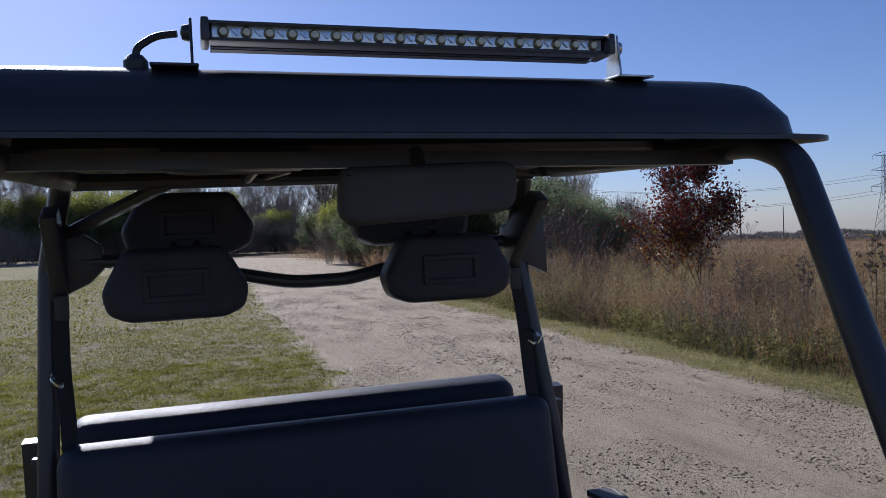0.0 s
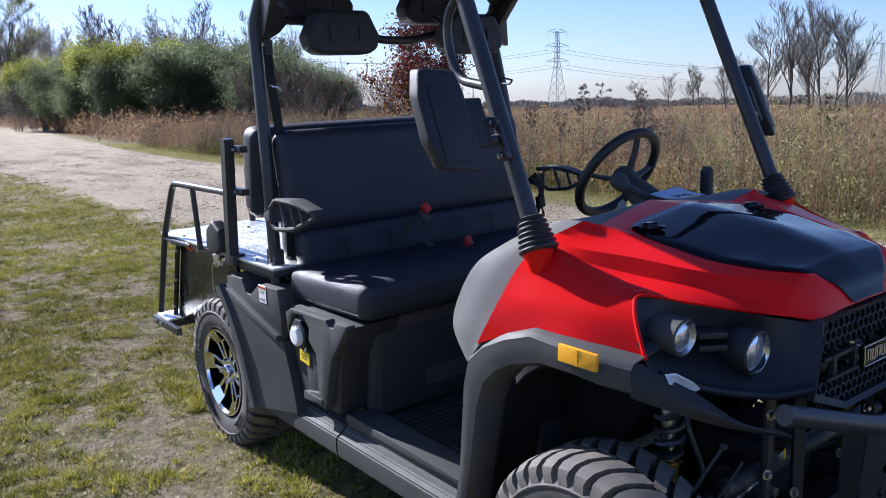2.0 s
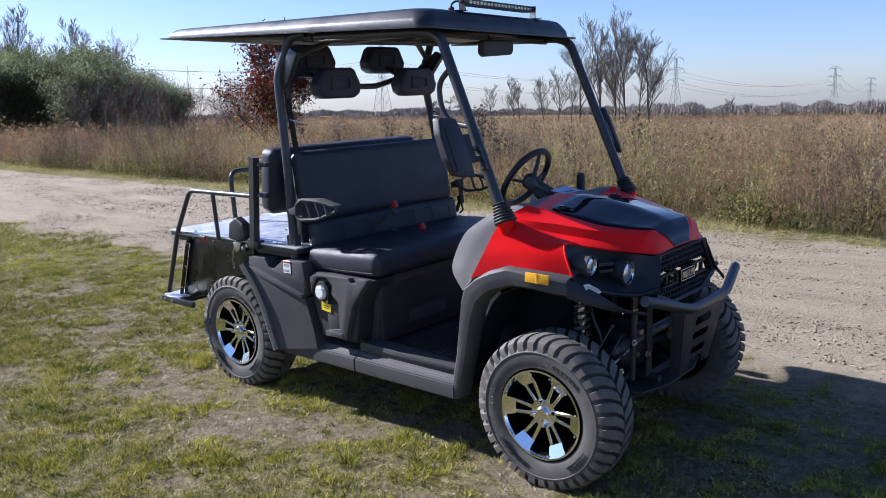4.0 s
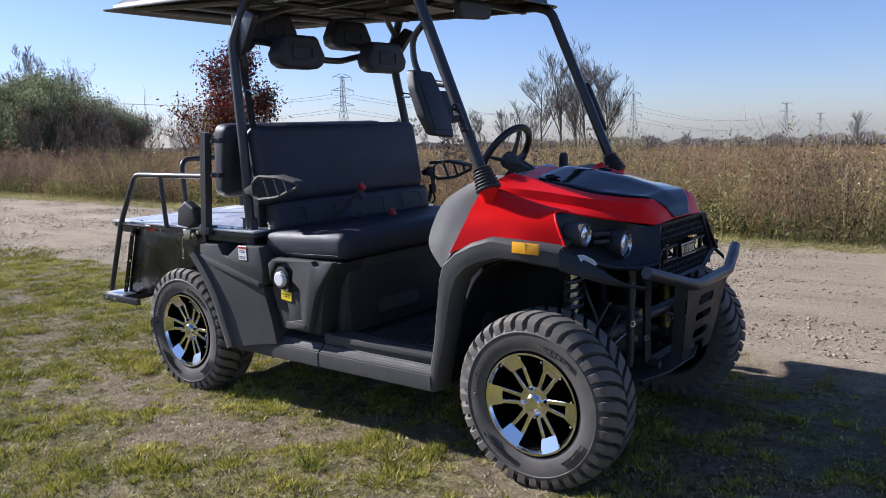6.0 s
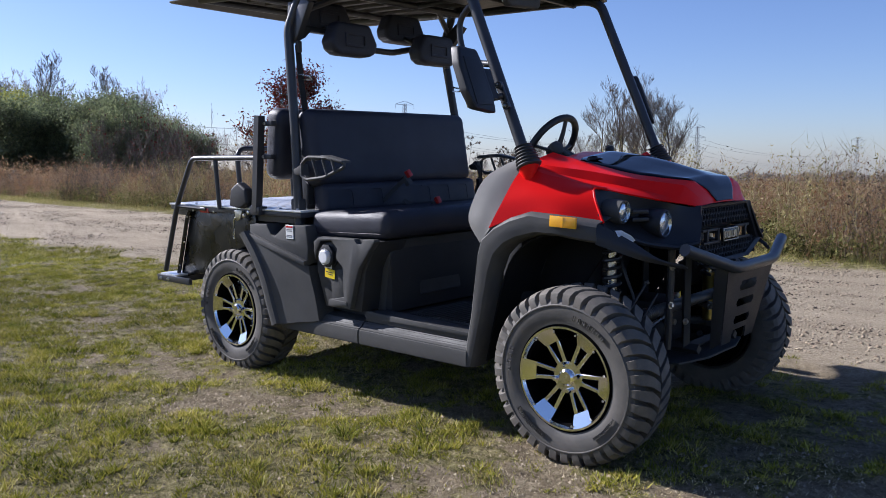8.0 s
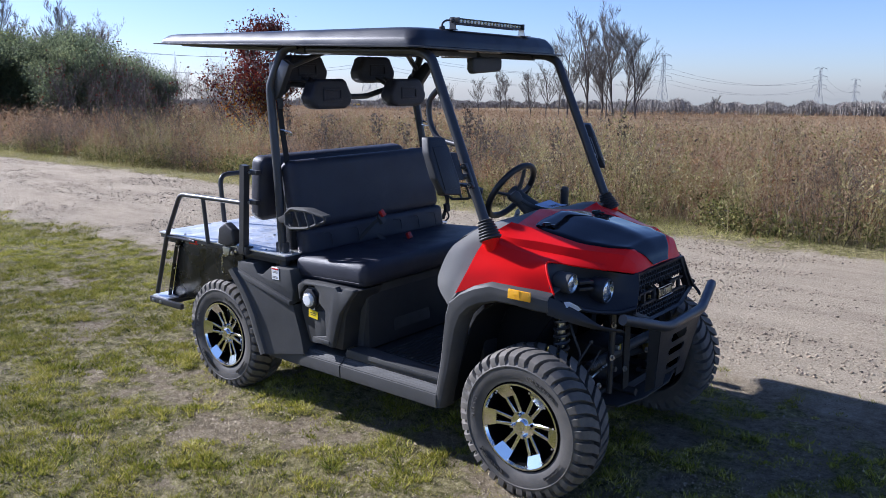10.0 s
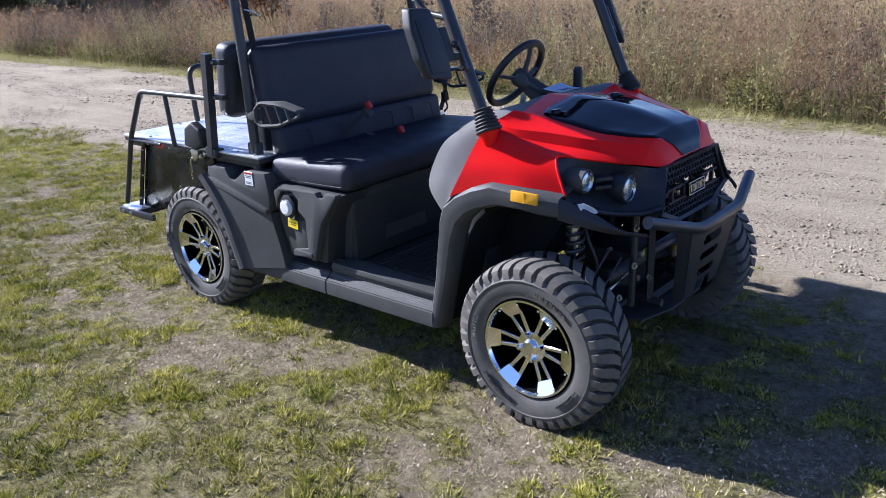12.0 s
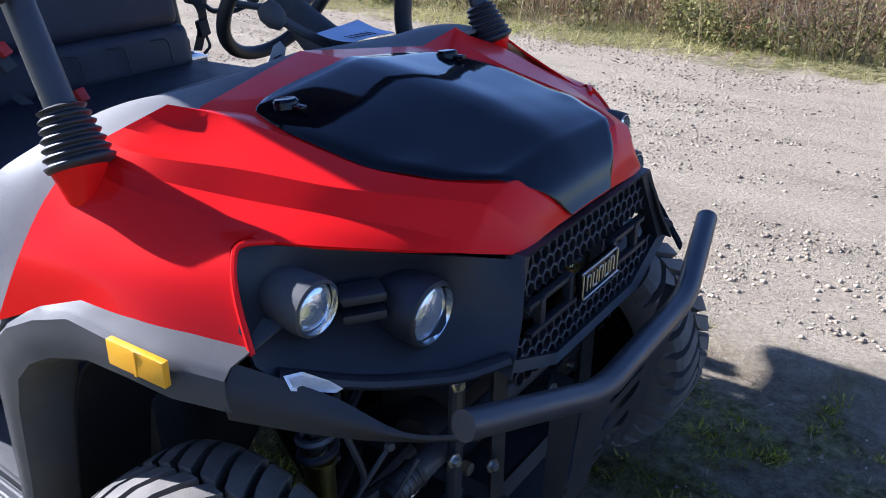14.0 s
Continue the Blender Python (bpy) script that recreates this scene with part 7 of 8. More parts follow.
V, F = join([domes(900, -22, 8, 5.2, 10, 0.16, 0.34, 210, 0.026, patch(211, 0.7, 0.42)), domes(1600, -45, 14, 10, 28, 0.2, 0.42, 110, 0.045, patch(212, 0.4, 0.42))])
stuff("withered_clumps", V, F, [WEED], "rounded clumps of withered brown weeds", "weeds")
V, F = join([domes(420, -22, 8, 5.2, 10, 0.14, 0.32, 210, 0.026, patch(213, 0.6, 0.5)), domes(900, -45, 14, 10, 30, 0.2, 0.42, 110, 0.045, patch(214, 0.35, 0.5))])
stuff("rust_clumps", V, F, [RUST], "reddish brown clumps of withered weeds", "weeds")
V, F = join([domes(700, -22, 8, 5.1, 9.5, 0.12, 0.28, 200, 0.026, patch(215, 0.6, 0.5)), domes(1300, -45, 14, 9, 30, 0.18, 0.36, 110, 0.045, patch(216, 0.35, 0.5))])
stuff("olive_clumps", V, F, [GREENWEED], "olive green clumps of late weeds", "weeds")
# ragged green edge between road and weeds
n = 60000
x = rng.uniform(-24, 6, n)
y = road_middle(x) + 1.95 + 0.9 * np.clip((-x - 14) / 34, 0, 1) + rng.uniform(-0.15, 1.1, n)
keep = rng.uniform(0, 1, n) < np.clip(0.15 + 1.6 * fbm(x * 1.1, y * 1.6, 81, 3) - 0.45, 0.05, 1)
x, y = x[keep], y[keep]
V, F = blades(x, y, rng.uniform(0.02, 0.1, len(x)), rng.uniform(0.003, 0.007, len(x)), rng.uniform(0.4, 2.2, len(x)))
stuff("road_edge_grass", V, F, [EDGE], "ragged green and straw grass along the road", "grass")


# trees
def limbs(seed, h, levels=4, spread=0.5, r0=0.1, kids=4, up=0.35, first=0.25, stems=1, wob=0.12):
    """Tapered limbs of one tree round the origin: arrays of tube segments, and the twig ends."""
    R = np.random.default_rng(seed)
    segs, tips = [], []

    def grow(p, d, length, r, lev):
        n = 4 if lev == 0 else 3
        pts = [np.array(p)]
        for k in range(n):
            d = d + R.normal(0, wob, 3) + np.array([0, 0, up * 0.12])
            d = d / np.linalg.norm(d)
            q = pts[-1] + d * length / n
            ra, rb = r * (1 - 0.7 * k / n), r * (1 - 0.7 * (k + 1) / n)
            segs.append((pts[-1], q, ra, rb, lev))
            pts.append(q)
        if lev >= levels - 1:
            tips.extend(pts[1:])
            return
        m = kids + R.integers(0, 3)
        for k in range(m):
            t = first + (1 - first) * (k + R.uniform(0, 1)) / m if lev == 0 else R.uniform(0.2, 1)
            i = min(int(t * n), n - 1)
            f = t * n - i
            b = pts[i] * (1 - f) + pts[i + 1] * f
            a = R.uniform(0, 2 * np.pi)
            side = np.array([np.cos(a), np.sin(a), 0])
            e = d * (1 - spread) + side * spread * 1.25 + np.array([0, 0, up])
            e = e / np.linalg.norm(e)
            grow(b, e, length * R.uniform(0.42, 0.68) * (1.15 - 0.45 * t), r * (1 - 0.65 * t) * 0.62, lev + 1)

    for s in range(stems):
        d = np.array([R.normal(0, 0.12 if stems == 1 else 0.3), R.normal(0, 0.12 if stems == 1 else 0.3), 1.0])
        grow((R.normal(0, 0.04 * (stems - 1)), R.normal(0, 0.04 * (stems - 1)), -0.1), d / np.linalg.norm(d), h * R.uniform(0.75, 1.0), r0 * R.uniform(0.7, 1), 0)
    return segs, np.array(tips)


def limb_mesh(name, segs, mat, sides=5, min_r=0.004):
    P, Q = np.array([s[0] for s in segs]), np.array([s[1] for s in segs])
    ra, rb = np.maximum([s[2] for s in segs], min_r), np.maximum([s[3] for s in segs], min_r * 0.8)
    d = Q - P
    d /= np.linalg.norm(d, axis=1)[:, None] + 1e-9
    ref = np.where(np.abs(d[:, 2:3]) < 0.9, np.array([[0, 0, 1.0]]), np.array([[1.0, 0, 0]]))
    u = np.cross(d, ref)
    u /= np.linalg.norm(u, axis=1)[:, None]
    w = np.cross(d, u)
    ang = np.arange(sides) * 2 * np.pi / sides
    ring = np.cos(ang)[None, :, None] * u[:, None] + np.sin(ang)[None, :, None] * w[:, None]
    A, B = P[:, None] + ring * ra[:, None, None], Q[:, None] + ring * rb[:, None, None]
    V = np.concatenate([A, B], 1).reshape(-1, 3)
    k = np.arange(sides)
    f = np.stack([k, (k + 1) % sides, (k + 1) % sides + sides, k + sides], 1)
    F = (f[None] + 2 * sides * np.arange(len(P))[:, None, None]).reshape(-1, 4)
    return fast_mesh(name, V, F, [mat])


def tree(name, seed, h, label, bark=BARK, leaf=None, leaf_n=0, leaf_s=0.06, puff=0.1, category="tree", min_r=0.006, low=None, low_label="orange and yellow lower leaves", **kw):
    segs, tips = limbs(seed, h, **kw)
    f = h / max(q[2] for _, q, *_ in segs)  # h is the true height
    segs, tips = [(p * f, q * f, ra * f, rb * f, lev) for p, q, ra, rb, lev in segs], tips * f
    ob = tagged(new(name), label, category)
    t = new("trunk", limb_mesh("trunk", [s for s in segs if s[4] <= 1], bark, 6, min_r))
    t.parent = ob
    if len([s for s in segs if s[4] > 1]):
        t = new("twig_canopy", limb_mesh("twig_canopy", [s for s in segs if s[4] > 1], bark, 3, min_r))
        t.parent = ob
    if leaf is not None:
        c = tips[rng.integers(0, len(tips), leaf_n)] + rng.normal(0, puff, (leaf_n, 3))
        if low is not None:
            zcut = low[0] * h
            upm = c[:, 2] > zcut + rng.normal(0, 0.12 * h, leaf_n)
            V, F = leaves4(c[~upm], rng.uniform(0.6, 1.4, (~upm).sum()) * leaf_s)
            o = tagged(new("lower_foliage", fast_mesh("lower_foliage", V, F, [low[1]])), low_label)
            o.parent = ob
            c = c[upm]
        V, F = leaves4(c, rng.uniform(0.6, 1.4, len(c)) * leaf_s)
        o = new("crown", fast_mesh("crown", V, F, [leaf]))
        o.parent = ob
    return ob


def stand(x, y, turn=0, s=1.0):
    z = float(height(np.array([x]), np.array([y]))[0])
    return Matrix.LocRotScale((x, y, z), Euler((0, 0, radians(turn))), (s, s, s))


def copies(ob, places, group):
    tagged(ob, group=group)
    x, y, a, s = places[0]
    ob.matrix_basis = stand(x, y, a, s)
    for x, y, a, s in places[1:]:
        m = stand(x, y, a, s)
        c = copy_thing(ob, m)
        c.matrix_basis = m


def polar(az, d, ex=3.4, ey=-2.7):
    return ex + d * math.cos(radians(az)), ey + d * math.sin(radians(az))


red = tree("red_leaved_tree", 12, 3.3, "small tree with dark red leaves above orange ones", leaf=REDLEAF, leaf_n=11000, leaf_s=0.055, puff=0.14, low=(0.4, ORANGELEAF), levels=4, spread=0.5, r0=0.04, kids=10, up=0.35, first=0.02, wob=0.06)
red.matrix_basis = stand(-11.5, 9.1, 0, 0.97)

# bare trees standing in the field
right = [tree("bare_tree", seed, 11.0, "leafless grey-brown tree in the dry field", levels=4, spread=0.42, r0=0.2, kids=8, up=0.42, first=0.16, min_r=0.012, wob=0.11) for seed in (20, 22, 28, 29)]
for k, spots in enumerate((
        [(117.7, 92, 10, 1.2), (124.9, 96, 60, 0.5), (125.3, 120, 20, 0.62), (117.0, 98, 200, 0.95)],
        [(119.5, 91, 130, 1.08), (122.3, 93, 210, 0.58), (126.9, 118, 20, 0.5), (111.0, 190, 20, 0.5)],
        [(116.2, 90, 300, 0.9), (123.3, 95, 45, 0.5), (100.8, 100, 45, 0.42), (118.5, 96, 100, 0.98)],
        [(120.8, 92, 80, 0.9), (121.4, 97, 150, 0.55), (129.0, 150, 45, 0.5), (118.2, 93, 250, 0.7)])):
    copies(right[k], [(*polar(az, d), a, s) for az, d, a, s in spots], "bare trees in the field")
dead = tree("dead_tree", 41, 3.9, "small gnarled dead tree without leaves", levels=4, spread=0.6, r0=0.12, kids=4, up=0.15, first=0.4, min_r=0.012)
dead.matrix_basis = stand(*polar(144.9, 62))

# wood behind the bend of the road
wood = [tree("woodland_tree", 60 + k, 11.2, "tall bare tree of the wood edge", bark=PALEBARK, levels=5, spread=0.4, r0=0.12, kids=4, up=0.42, first=0.2, min_r=0.01, wob=0.12) for k in range(4)]
R2 = np.random.default_rng(8)
spots = [[], [], [], []]
for k in range(124):
    az = 153 + 45 * (k + R2.uniform(0, 1)) / 124
    d = R2.uniform(56, 88) if az < 168 else R2.uniform(96, 126)
    spots[k % 4].append((*polar(az, d, 2.6, -1.2), R2.uniform(0, 360), R2.uniform(0.56, 0.78) if az < 168 else R2.uniform(0.9, 1.22)))
for w_, s_ in zip(wood, spots):
    copies(w_, s_, "trees of the wood edge")
leafy_tree = tree("willow_tree", 77, 12.6, "tall half-leafed grey-green tree at the wood edge", leaf=YELLOWLEAF, leaf_n=14000, leaf_s=0.085, puff=0.28, levels=5, spread=0.5, r0=0.18, kids=5, up=0.36, first=0.2, min_r=0.014)
leafy_tree.matrix_basis = stand(*polar(170.4, 82, 2.6, -1.16))

# shrubs
green = [tree("green_shrub", 90 + k, 3.7, "dense dark green rounded shrub beside the road", leaf=GREENLEAF, leaf_n=36000, leaf_s=0.068, puff=0.2, category="shrub", levels=3, spread=0.55, r0=0.06, kids=6, up=0.2, first=0.1, stems=5, min_r=0.008) for k in range(2)]
copies(green[0], [(*polar(az, d, 3.1, -2.05), a, 1.2 * h / 3.7) for az, d, a, h in ((165.2, 45, 200, 2.5), (160.4, 41, 0, 3.5), (156.6, 40, 70, 3.6), (153.4, 36.5, 250, 3.0), (151.4, 36, 120, 2.4), (152.4, 40, 20, 2.9), (158.2, 44, 150, 3.6))] + [(*polar(az, d, 2.6, -1.16), a, h / 3.7) for az, d, a, h in ((178.5, 96, 30, 5.6), (184, 96, 90, 6.8), (188, 98, 190, 7.0), (168.6, 66, 10, 3.8), (173.4, 98, 140, 4.4), (176.8, 97, 230, 5.0), (180.0, 97, 100, 6.6), (186.2, 97, 20, 6.8), (190.5, 98, 310, 7.0), (193.5, 98, 60, 7.0))], "green shrubs along the road")
copies(green[1], [(*polar(az, d, 3.1, -2.05), a, 1.2 * h / 3.7) for az, d, a, h in ((163.0, 42, 130, 2.7), (158.4, 40, 40, 2.6), (155.0, 38, 10, 3.3), (149.9, 36, 300, 2.0), (154.2, 42, 200, 3.2), (166.8, 48, 80, 3.0))] + [(*polar(az, d, 2.6, -1.16), a, h / 3.7) for az, d, a, h in ((171.6, 90, 320, 4.2), (181.5, 95, 150, 6.2), (175.2, 98, 60, 4.2), (169.8, 80, 20, 4.2))], "green shrubs along the road")
yel = tree("yellow_green_shrub", 97, 3.6, "tall shrub, yellow-green on top and dark green below", leaf=YELLOWLEAF, leaf_n=46000, leaf_s=0.07, puff=0.18, low=(0.62, GREENLEAF), low_label="dark green lower leaves", category="shrub", levels=3, spread=0.55, r0=0.05, kids=6, up=0.3, first=0.15, stems=5, min_r=0.008)
copies(yel, [(*polar(az, d, 3.1, -2.05), a, 1.12 * h / 3.6) for az, d, a, h in ((163.9, 45, 120, 4.0), (161.5, 43, 0, 3.9), (159.6, 45, 60, 3.9), (167.8, 52, 60, 3.6))] + [(*polar(az, d, 2.6, -1.16), a, h / 3.6) for az, d, a, h in ((178.2, 94, 10, 6.8), (180.8, 95, 200, 7.2), (183.0, 95, 120, 7.2), (185.6, 96, 80, 7.4), (188.6, 97, 40, 7.4), (174.2, 99, 80, 5.0))], "yellow-green shrubs")
brush = [tree("bare_shrub", 110 + k, 2.5, "leafless many-stemmed shrub among the weeds", leaf=REDLEAF, leaf_n=110, leaf_s=0.05, puff=0.05, category="shrub", levels=3, spread=0.42, r0=0.012, kids=3, up=0.4, first=0.25, stems=7, min_r=0.0035) for k in range(2)]
copies(brush[0], [(-15.5, 8.9, 0, 1.0), (-18, 9.6, 90, 1.05), (-12.2, 8.7, 20, 0.8), (-24, 11, 20, 1.2)], "bare shrubs in the weeds")
copies(brush[1], [(-16.8, 8.2, 40, 1.1), (-20, 10.4, 10, 1.1), (-14.2, 9.6, 200, 0.9), (-27, 11.8, 200, 1.2)], "bare shrubs in the weeds")


sapling = [tree("bare_sapling", 150 + k, 5.3, "thin leafless young tree with fine upright twigs", bark=PALEBARK, levels=3, spread=0.4, r0=0.035, kids=7, up=0.5, first=0.15, stems=3, min_r=0.006, wob=0.12) for k in range(2)]
R3 = np.random.default_rng(17)
for k, sp in enumerate(sapling):
    spots = [(*polar(141.5 + 7 * (j + R3.uniform(0, 1)) / 7, R3.uniform(42, 62)), R3.uniform(0, 360), R3.uniform(0.5, 0.85)) for j in range(7)]
    spots += [(*polar(164 + 32 * (j + R3.uniform(0, 1)) / 16, R3.uniform(94, 104), 2.6, -1.2), R3.uniform(0, 360), R3.uniform(1.0, 1.5)) for j in range(16)]
    copies(sp, spots, "bare young trees")
grey = tree("bare_tree", 23, 7.0, "tall bare grey-brown tree rising behind the bushes", levels=5, spread=0.42, r0=0.12, kids=5, up=0.45, first=0.2, min_r=0.008, wob=0.1)
copies(grey, [(*polar(az, d, 3.1, -2.05), a, 1.12 * h / 7.0) for az, d, a, h in ((165.2, 50, 0, 6.2), (163.6, 54, 90, 6.0), (157.2, 48, 200, 6.3), (155.2, 47, 40, 5.8), (160.2, 56, 130, 5.6), (153.0, 46, 300, 4.4), (168.6, 58, 220, 6.4))], "bare trees behind the bushes")
thicket = tree("thicket_shrub", 160, 2.8, "low tangled grey-brown thicket at the wood edge", bark=PALEBARK, leaf=FARWOOD, leaf_n=5000, leaf_s=0.06, puff=0.3, category="shrub", levels=3, spread=0.5, r0=0.03, kids=6, up=0.3, first=0.1, stems=6, min_r=0.006)
copies(thicket, [(*polar(153 + 45 * (j + R3.uniform(0, 1)) / 60, R3.uniform(50, 66) + (40 if j > 22 else 0), 2.6, -1.2), R3.uniform(0, 360), R3.uniform(0.7, 1.15) * (1.5 if j > 22 else 1.0)) for j in range(60)], "thicket along the wood edge")


# tall weeds with dark seed heads
def seed_weed(seed, h, n_heads):
    R = np.random.default_rng(seed)
    ob = tagged(new("seed_head_weed"), "tall withered weed with dark brown seed heads", "weed", "seed head weeds")
    segs, heads = [], []
    for s in range(5):
        p = np.array([R.normal(0, 0.05), R.normal(0, 0.05), -0.03])
        d = np.array([R.normal(0, 0.08), R.normal(0, 0.08), 1.0])
        hh = h * R.uniform(0.7, 1.0)
        q = p + d / np.linalg.norm(d) * hh
        segs.append((p, q, 0.005, 0.003, 0))
        for k in range(n_heads):
            t = R.uniform(0.72, 1.0)
            c = p * (1 - t) + q * t
            e = c + np.array([R.normal(0, 0.06), R.normal(0, 0.06), R.uniform(0.02, 0.09)])
            segs.append((c, e, 0.002, 0.002, 1))
            heads.append(e)
    st = new("stalk", limb_mesh("stalk", segs, BARK, 4, 0.002))
    st.parent = ob
    heads = np.repeat(np.array(heads), 12, axis=0) + R.normal(0, 0.014, (len(heads) * 12, 3))
    V, F = leaves4(heads, np.full(len(heads), 0.032))
    hd = tagged(new("seed_head", fast_mesh("seed_head", V, F, [DARKWEED])), "clusters of dark seed heads", kind="stuff")
    hd.parent = ob
    return ob


sw = seed_weed(5, 1.62, 7)
sw.matrix_basis = stand(-5.6, 7.6)
for x, y, a, s in ((-7.0, 10.6, 70, 0.97), (-4.9, 8.0, 30, 0.8), (-2.4, 8.4, 140, 0.85), (-10, 8.2, 200, 0.85), (-17.5, 9.4, 30, 1.05), (-5.2, 6.6, 110, 0.72), (-6.1, 6.9, 250, 0.8), (-3.6, 6.7, 20, 0.66), (-4.2, 7.2, 170, 0.75), (-7.4, 7.0, 300, 0.78), (-2.9, 7.4, 60, 0.7)):
    copy_thing(sw, stand(x, y, a)).matrix_basis = stand(x, y, a, s)

# dark low shrub at the road edge, added in place of a shadowy gap
low = tree("low_dark_bush", 140, 0.42, "low dark leafy clump in place of a shadowy gap in the roadside weeds", leaf=GREENWEED, leaf_n=1500, leaf_s=0.04, puff=0.13, category="bush", levels=3, spread=0.75, r0=0.012, kids=9, up=0.2, first=0.02, stems=1, min_r=0.003)
copies(low, [(0.36, 5.7, 0, 0.7), (0.56, 5.8, 80, 0.6), (-2.9, 5.75, 80, 0.55), (2.6, 6.0, 30, 0.6)], "low dark bushes")

# distant woods, their haze put into the leaf colour
parts_ = []
for az0, az1, d, hh in ((97, 152, 430, 5.0), (98, 118, 330, 5.0), (128, 150, 300, 3.4), (148, 200, 130, 9.0), (150, 200, 124, 6.5)):
    n = int((az1 - az0) * 1000)
    az = np.radians(rng.uniform(az0, az1, n))
    dd = d * rng.uniform(0.9, 1.14, n)
    x, y = 3 + dd * np.cos(az), -2 + dd * np.sin(az)
    prof = hh * (0.2 + 1.2 * fbm(np.degrees(az) * 0.9, az * 0 + d, 91, 4)) * rng.uniform(0.4, 1.05, n)
    parts_.append(blades(x, y, prof, rng.uniform(0.5, 1.4, n) * d * 0.0012, rng.uniform(0, 0.4, n)))
    c = np.stack([x, y, height(x, y) + prof * rng.uniform(0.3, 0.9, n)], 1)
    parts_.append(scatter_tris(c, rng.uniform(0.5, 1.3, n) * d * 0.0022))
V, F = join(parts_)
stuff("far_woods", V, F, [FARWOOD], "line of distant woods, haze mixed into their brown", "woods")

# ---- power line and buses ----
GALV = material("galvanised_lattice", (0.3, 0.32, 0.34), 0.6, metal=0.3, var=0.2)
WOODPOLE = material("weathered_pole_wood", (0.14, 0.11, 0.09), 0.9, var=0.3, bump=0.4)
BUSY = material("bus_yellow", (0.8, 0.46, 0.02), 0.4, var=0.1)
BUSW = material("bus_dark_window", (0.03, 0.035, 0.04), 0.15)


def pylon():
    ob = tagged(new("power_pylon"), "grey steel lattice pylon of a power line", "pylon", "power pylons")
    H = 36.0

    def half(z):
        return 3.6 - 2.7 * min(z / 22, 1) - 0.25 * max(0, (z - 22) / 14)
    bm = bmesh.new()
    zs = [0, 5, 9.5, 13.5, 17, 20, 22.5, 25, 27.5, 30, 32.5, 34.5, 36]
    for sx in (-1, 1):
        for sy in (-1, 1):
            for a, b_ in zip(zs, zs[1:]):
                tube(bm, [(sx * half(a), sy * half(a), a), (sx * half(b_), sy * half(b_), b_)], 0.11, 4)
    part("pylon_leg", bm, GALV, ob)
    bm = bmesh.new()
    for a, b_ in zip(zs, zs[1:]):
        ha, hb = half(a), half(b_)
        for s in (-1, 1):
            tube(bm, [(-ha, s * ha, a), (hb, s * hb, b_)], 0.06, 3)
            tube(bm, [(ha, s * ha, a), (-hb, s * hb, b_)], 0.06, 3)
            tube(bm, [(s * ha, -ha, a), (s * hb, hb, b_)], 0.06, 3)
            tube(bm, [(s * ha, ha, a), (s * hb, -hb, b_)], 0.06, 3)
            tube(bm, [(-hb, s * hb, b_), (hb, s * hb, b_)], 0.05, 3)
    part("pylon_bracing", bm, GALV, ob)
    for z, w_ in ((22.0, 6.6), (29.0, 6.6), (35.4, 5.6)):
        bm = bmesh.new()
        for s in (-1, 1):
            for yy in (-0.6, 0.6):
                tube(bm, [(s * half(z), yy * 0.9, z), (s * w_, 0, z + 0.25)], 0.08, 4)
                tube(bm, [(s * half(z), yy * 0.9, z + 1.7), (s * w_, 0, z + 0.25)], 0.07, 4)
            tube(bm, [(s * w_, 0, z + 0.25), (s * w_, 0, z - 1.8)], 0.07, 4)
            if z == 29.0:
                tube(bm, [(s * 1.0, 0, z), (s * 2.2, 0, z - 2.0), (s * 3.6, 0, z)], 0.06, 4)
        part("cross_arm", bm, GALV, ob)
    return ob


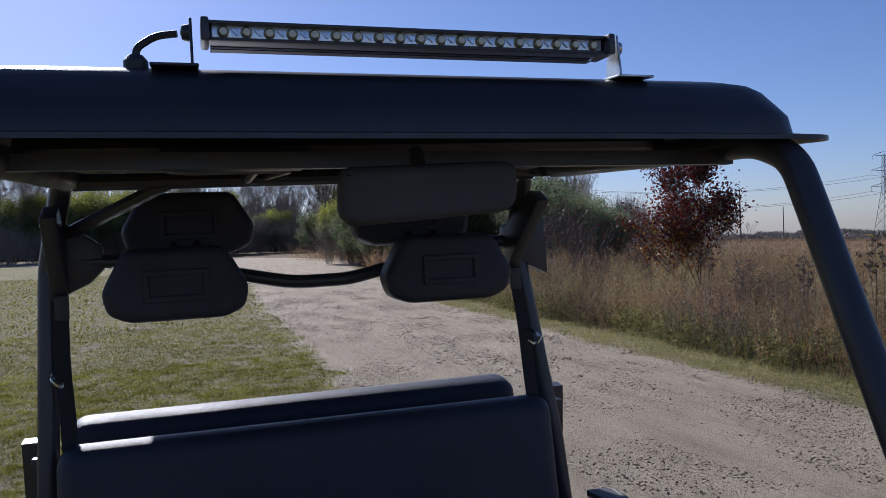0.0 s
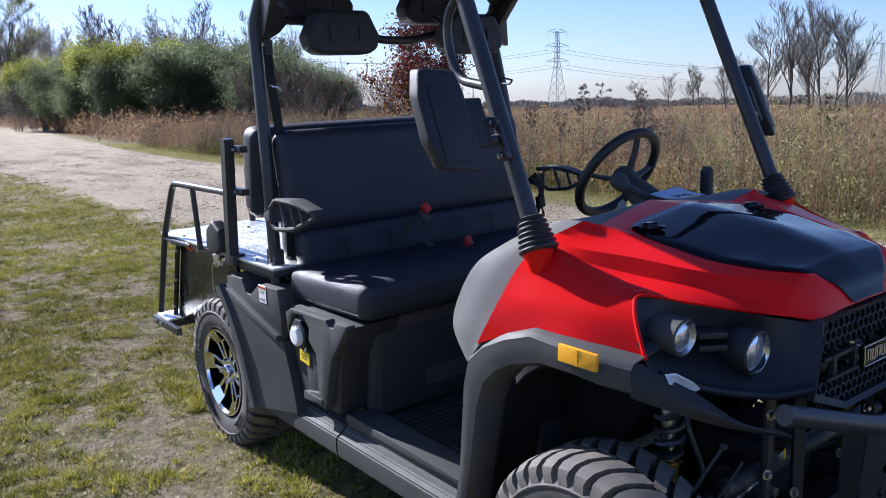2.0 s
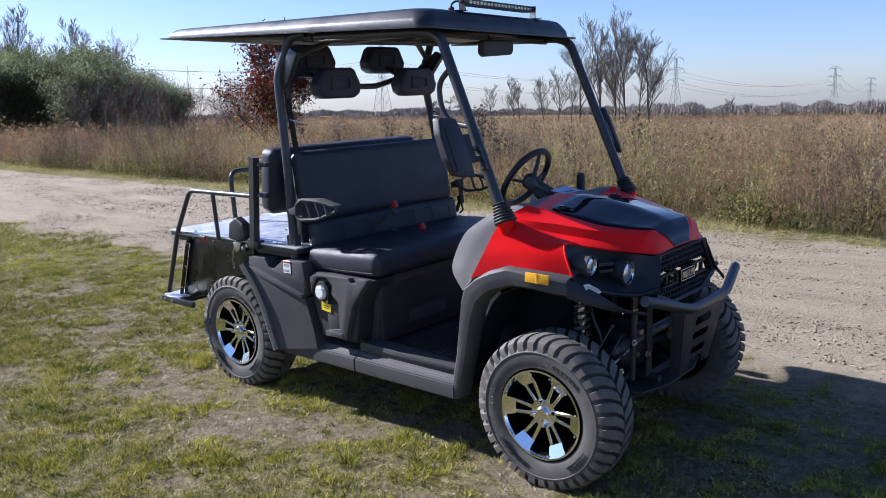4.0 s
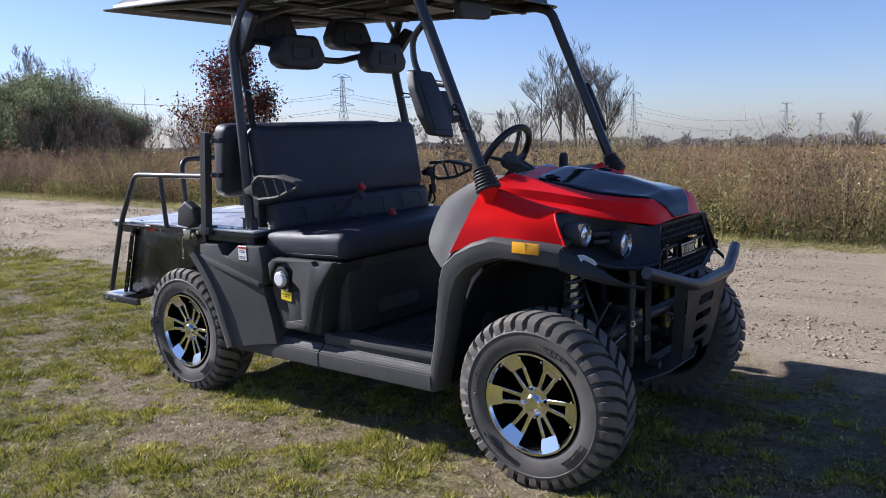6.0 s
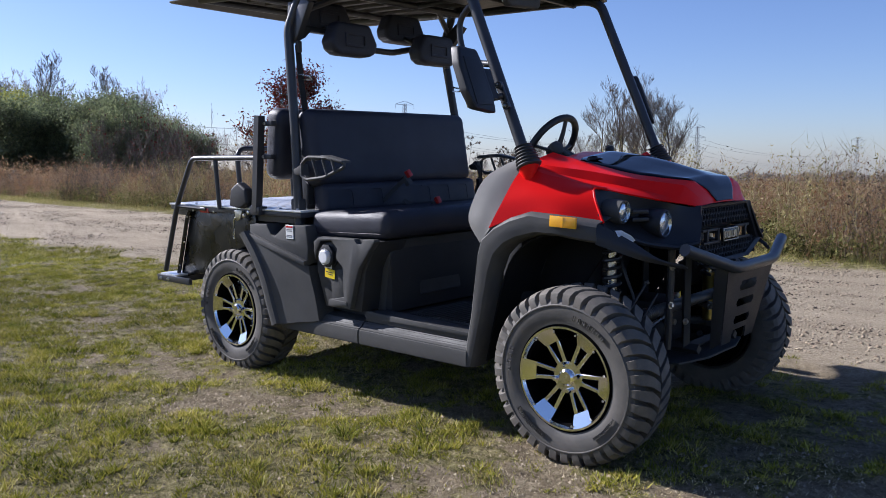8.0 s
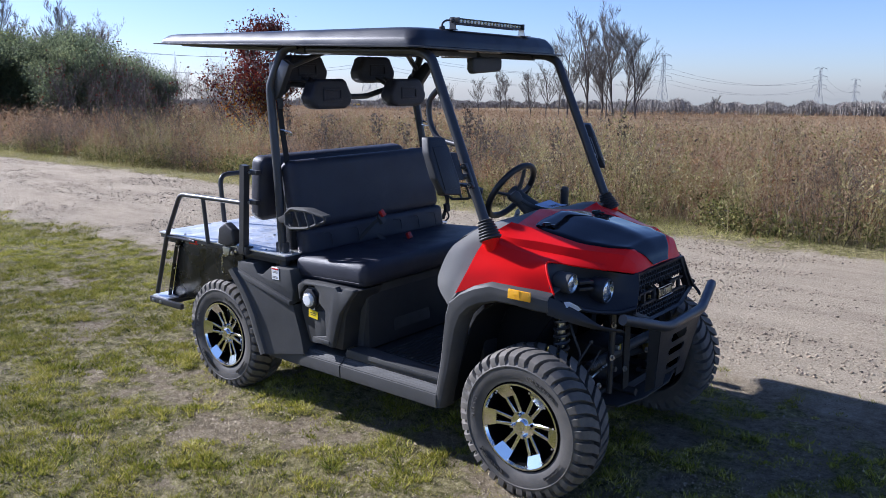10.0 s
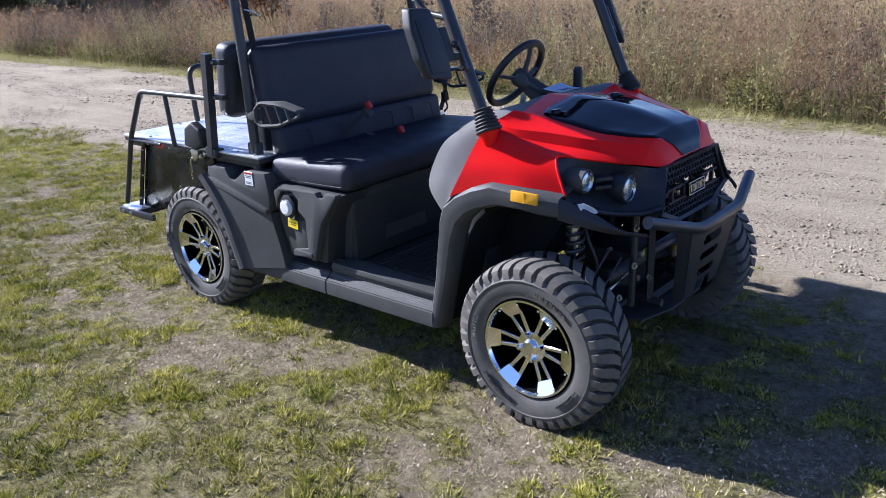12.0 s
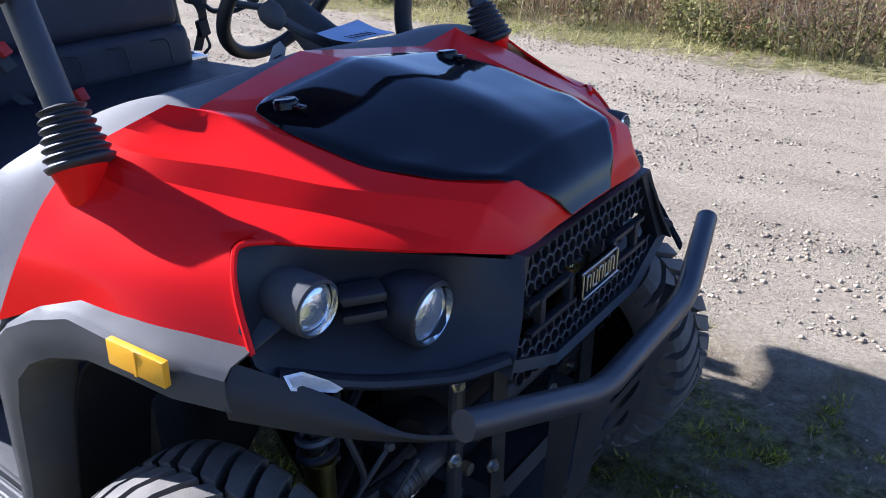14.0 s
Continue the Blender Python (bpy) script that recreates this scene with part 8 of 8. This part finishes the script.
PY = []
py = pylon()
for k, (az, d, s) in enumerate(((134.4, 400, 1.0), (114.5, 520, 0.95), (104.9, 700, 0.95), (102.9, 950, 0.95), (161.0, 330, 0.95), (162.4, 420, 0.95))):
    x, y = polar(az, d, 3.0, -2.0)
    z = float(height(np.array([x]), np.array([y]))[0]) - (1.5 if k in (1, 2, 3) else 0)
    m = Matrix.LocRotScale((x, y, z), Euler((0, 0, radians(az - 52))), (s, s, s))
    o = py if k == 0 else copy_thing(py, m)
    o.matrix_basis = m
    PY.append((o, m))
WIRE = material("power_cable", (0.12, 0.12, 0.13), 0.6)
for a, b_ in ((4, 0), (0, 1), (1, 2), (2, 3)):
    for w_, z in ((6.6, 20.2), (-6.6, 20.2), (6.6, 27.2), (-6.6, 27.2)):
        p, q = PY[a][1] @ Vector((w_, 0, z)), PY[b_][1] @ Vector((w_, 0, z))
        n = 16
        pts = [p.lerp(q, k / n) - Vector((0, 0, 7 * (1 - (2 * k / n - 1) ** 2))) for k in range(n + 1)]
        bm = bmesh.new()
        tube(bm, pts, 0.06, 3)
        tagged(new("power_cable", finish("power_cable", bm, WIRE)), "sagging overhead cable of a power line", "cable", "power cables")


def pole():
    ob = tagged(new("utility_pole"), "dark wooden utility pole with a short crossarm", "pole", "utility poles")
    bm = bmesh.new()
    tube(bm, [(0, 0, 0), (0, 0, 10)], [0.17, 0.11], 8)
    part("pole_shaft", bm, WOODPOLE, ob)
    bm = bmesh.new()
    box(bm, (0, 0, 9.4), (1.8, 0.12, 0.14), 0.01)
    part("crossarm", bm, WOODPOLE, ob)
    return ob


pl = pole()
for k, (az, d, s) in enumerate(((142.9, 165, 1.0), (140.3, 250, 1.0), (150.8, 240, 0.9))):
    x, y = polar(az, d, 2.3, -0.6)
    m = stand(x, y, az, s)
    (pl if k == 0 else copy_thing(pl, m)).matrix_basis = m


def bus():
    ob = tagged(new("school_bus"), "yellow bus parked far across the field", "bus", "parked buses")
    bm = bmesh.new()
    prism(bm, [(-5.5, 0.5), (4.2, 0.5), (4.3, 1.6), (4.25, 1.8), (4.0, 2.95), (3.7, 3.1), (-5.4, 3.1), (-5.5, 2.9)], -1.2, 1.2, 0.12)
    box(bm, (4.9, 0, 1.05), (1.5, 2.1, 1.1), 0.15)
    body = part("bus_body", bm, BUSY, ob)
    for k in range(10):
        for s in (-1, 1):
            bm = bmesh.new()
            box(bm, (-4.7 + k * 0.88, s * 1.21, 2.3), (0.7, 0.05, 0.6), 0.03)
            part("bus_window", bm, BUSW, ob)
    for x in (-3.2, 4.3):
        for s in (-1, 1):
            bm = bmesh.new()
            lathe(bm, [(0.0, -0.14), (0.42, -0.14), (0.5, -0.08), (0.5, 0.08), (0.42, 0.14), (0.0, 0.14)], (x, s * 1.05, 0.5), (0, 1, 0), 16)
            part("bus_wheel", bm, TYRE, ob)
    return ob


bs = bus()
for k, (az, d) in enumerate(((141.4, 342), (139.7, 342), (137.9, 340), (135.87, 341))):
    x, y = polar(az, d, 2.56, -0.95)
    m = stand(x, y, az - 92, 1.0)
    (bs if k == 0 else copy_thing(bs, m)).matrix_basis = m
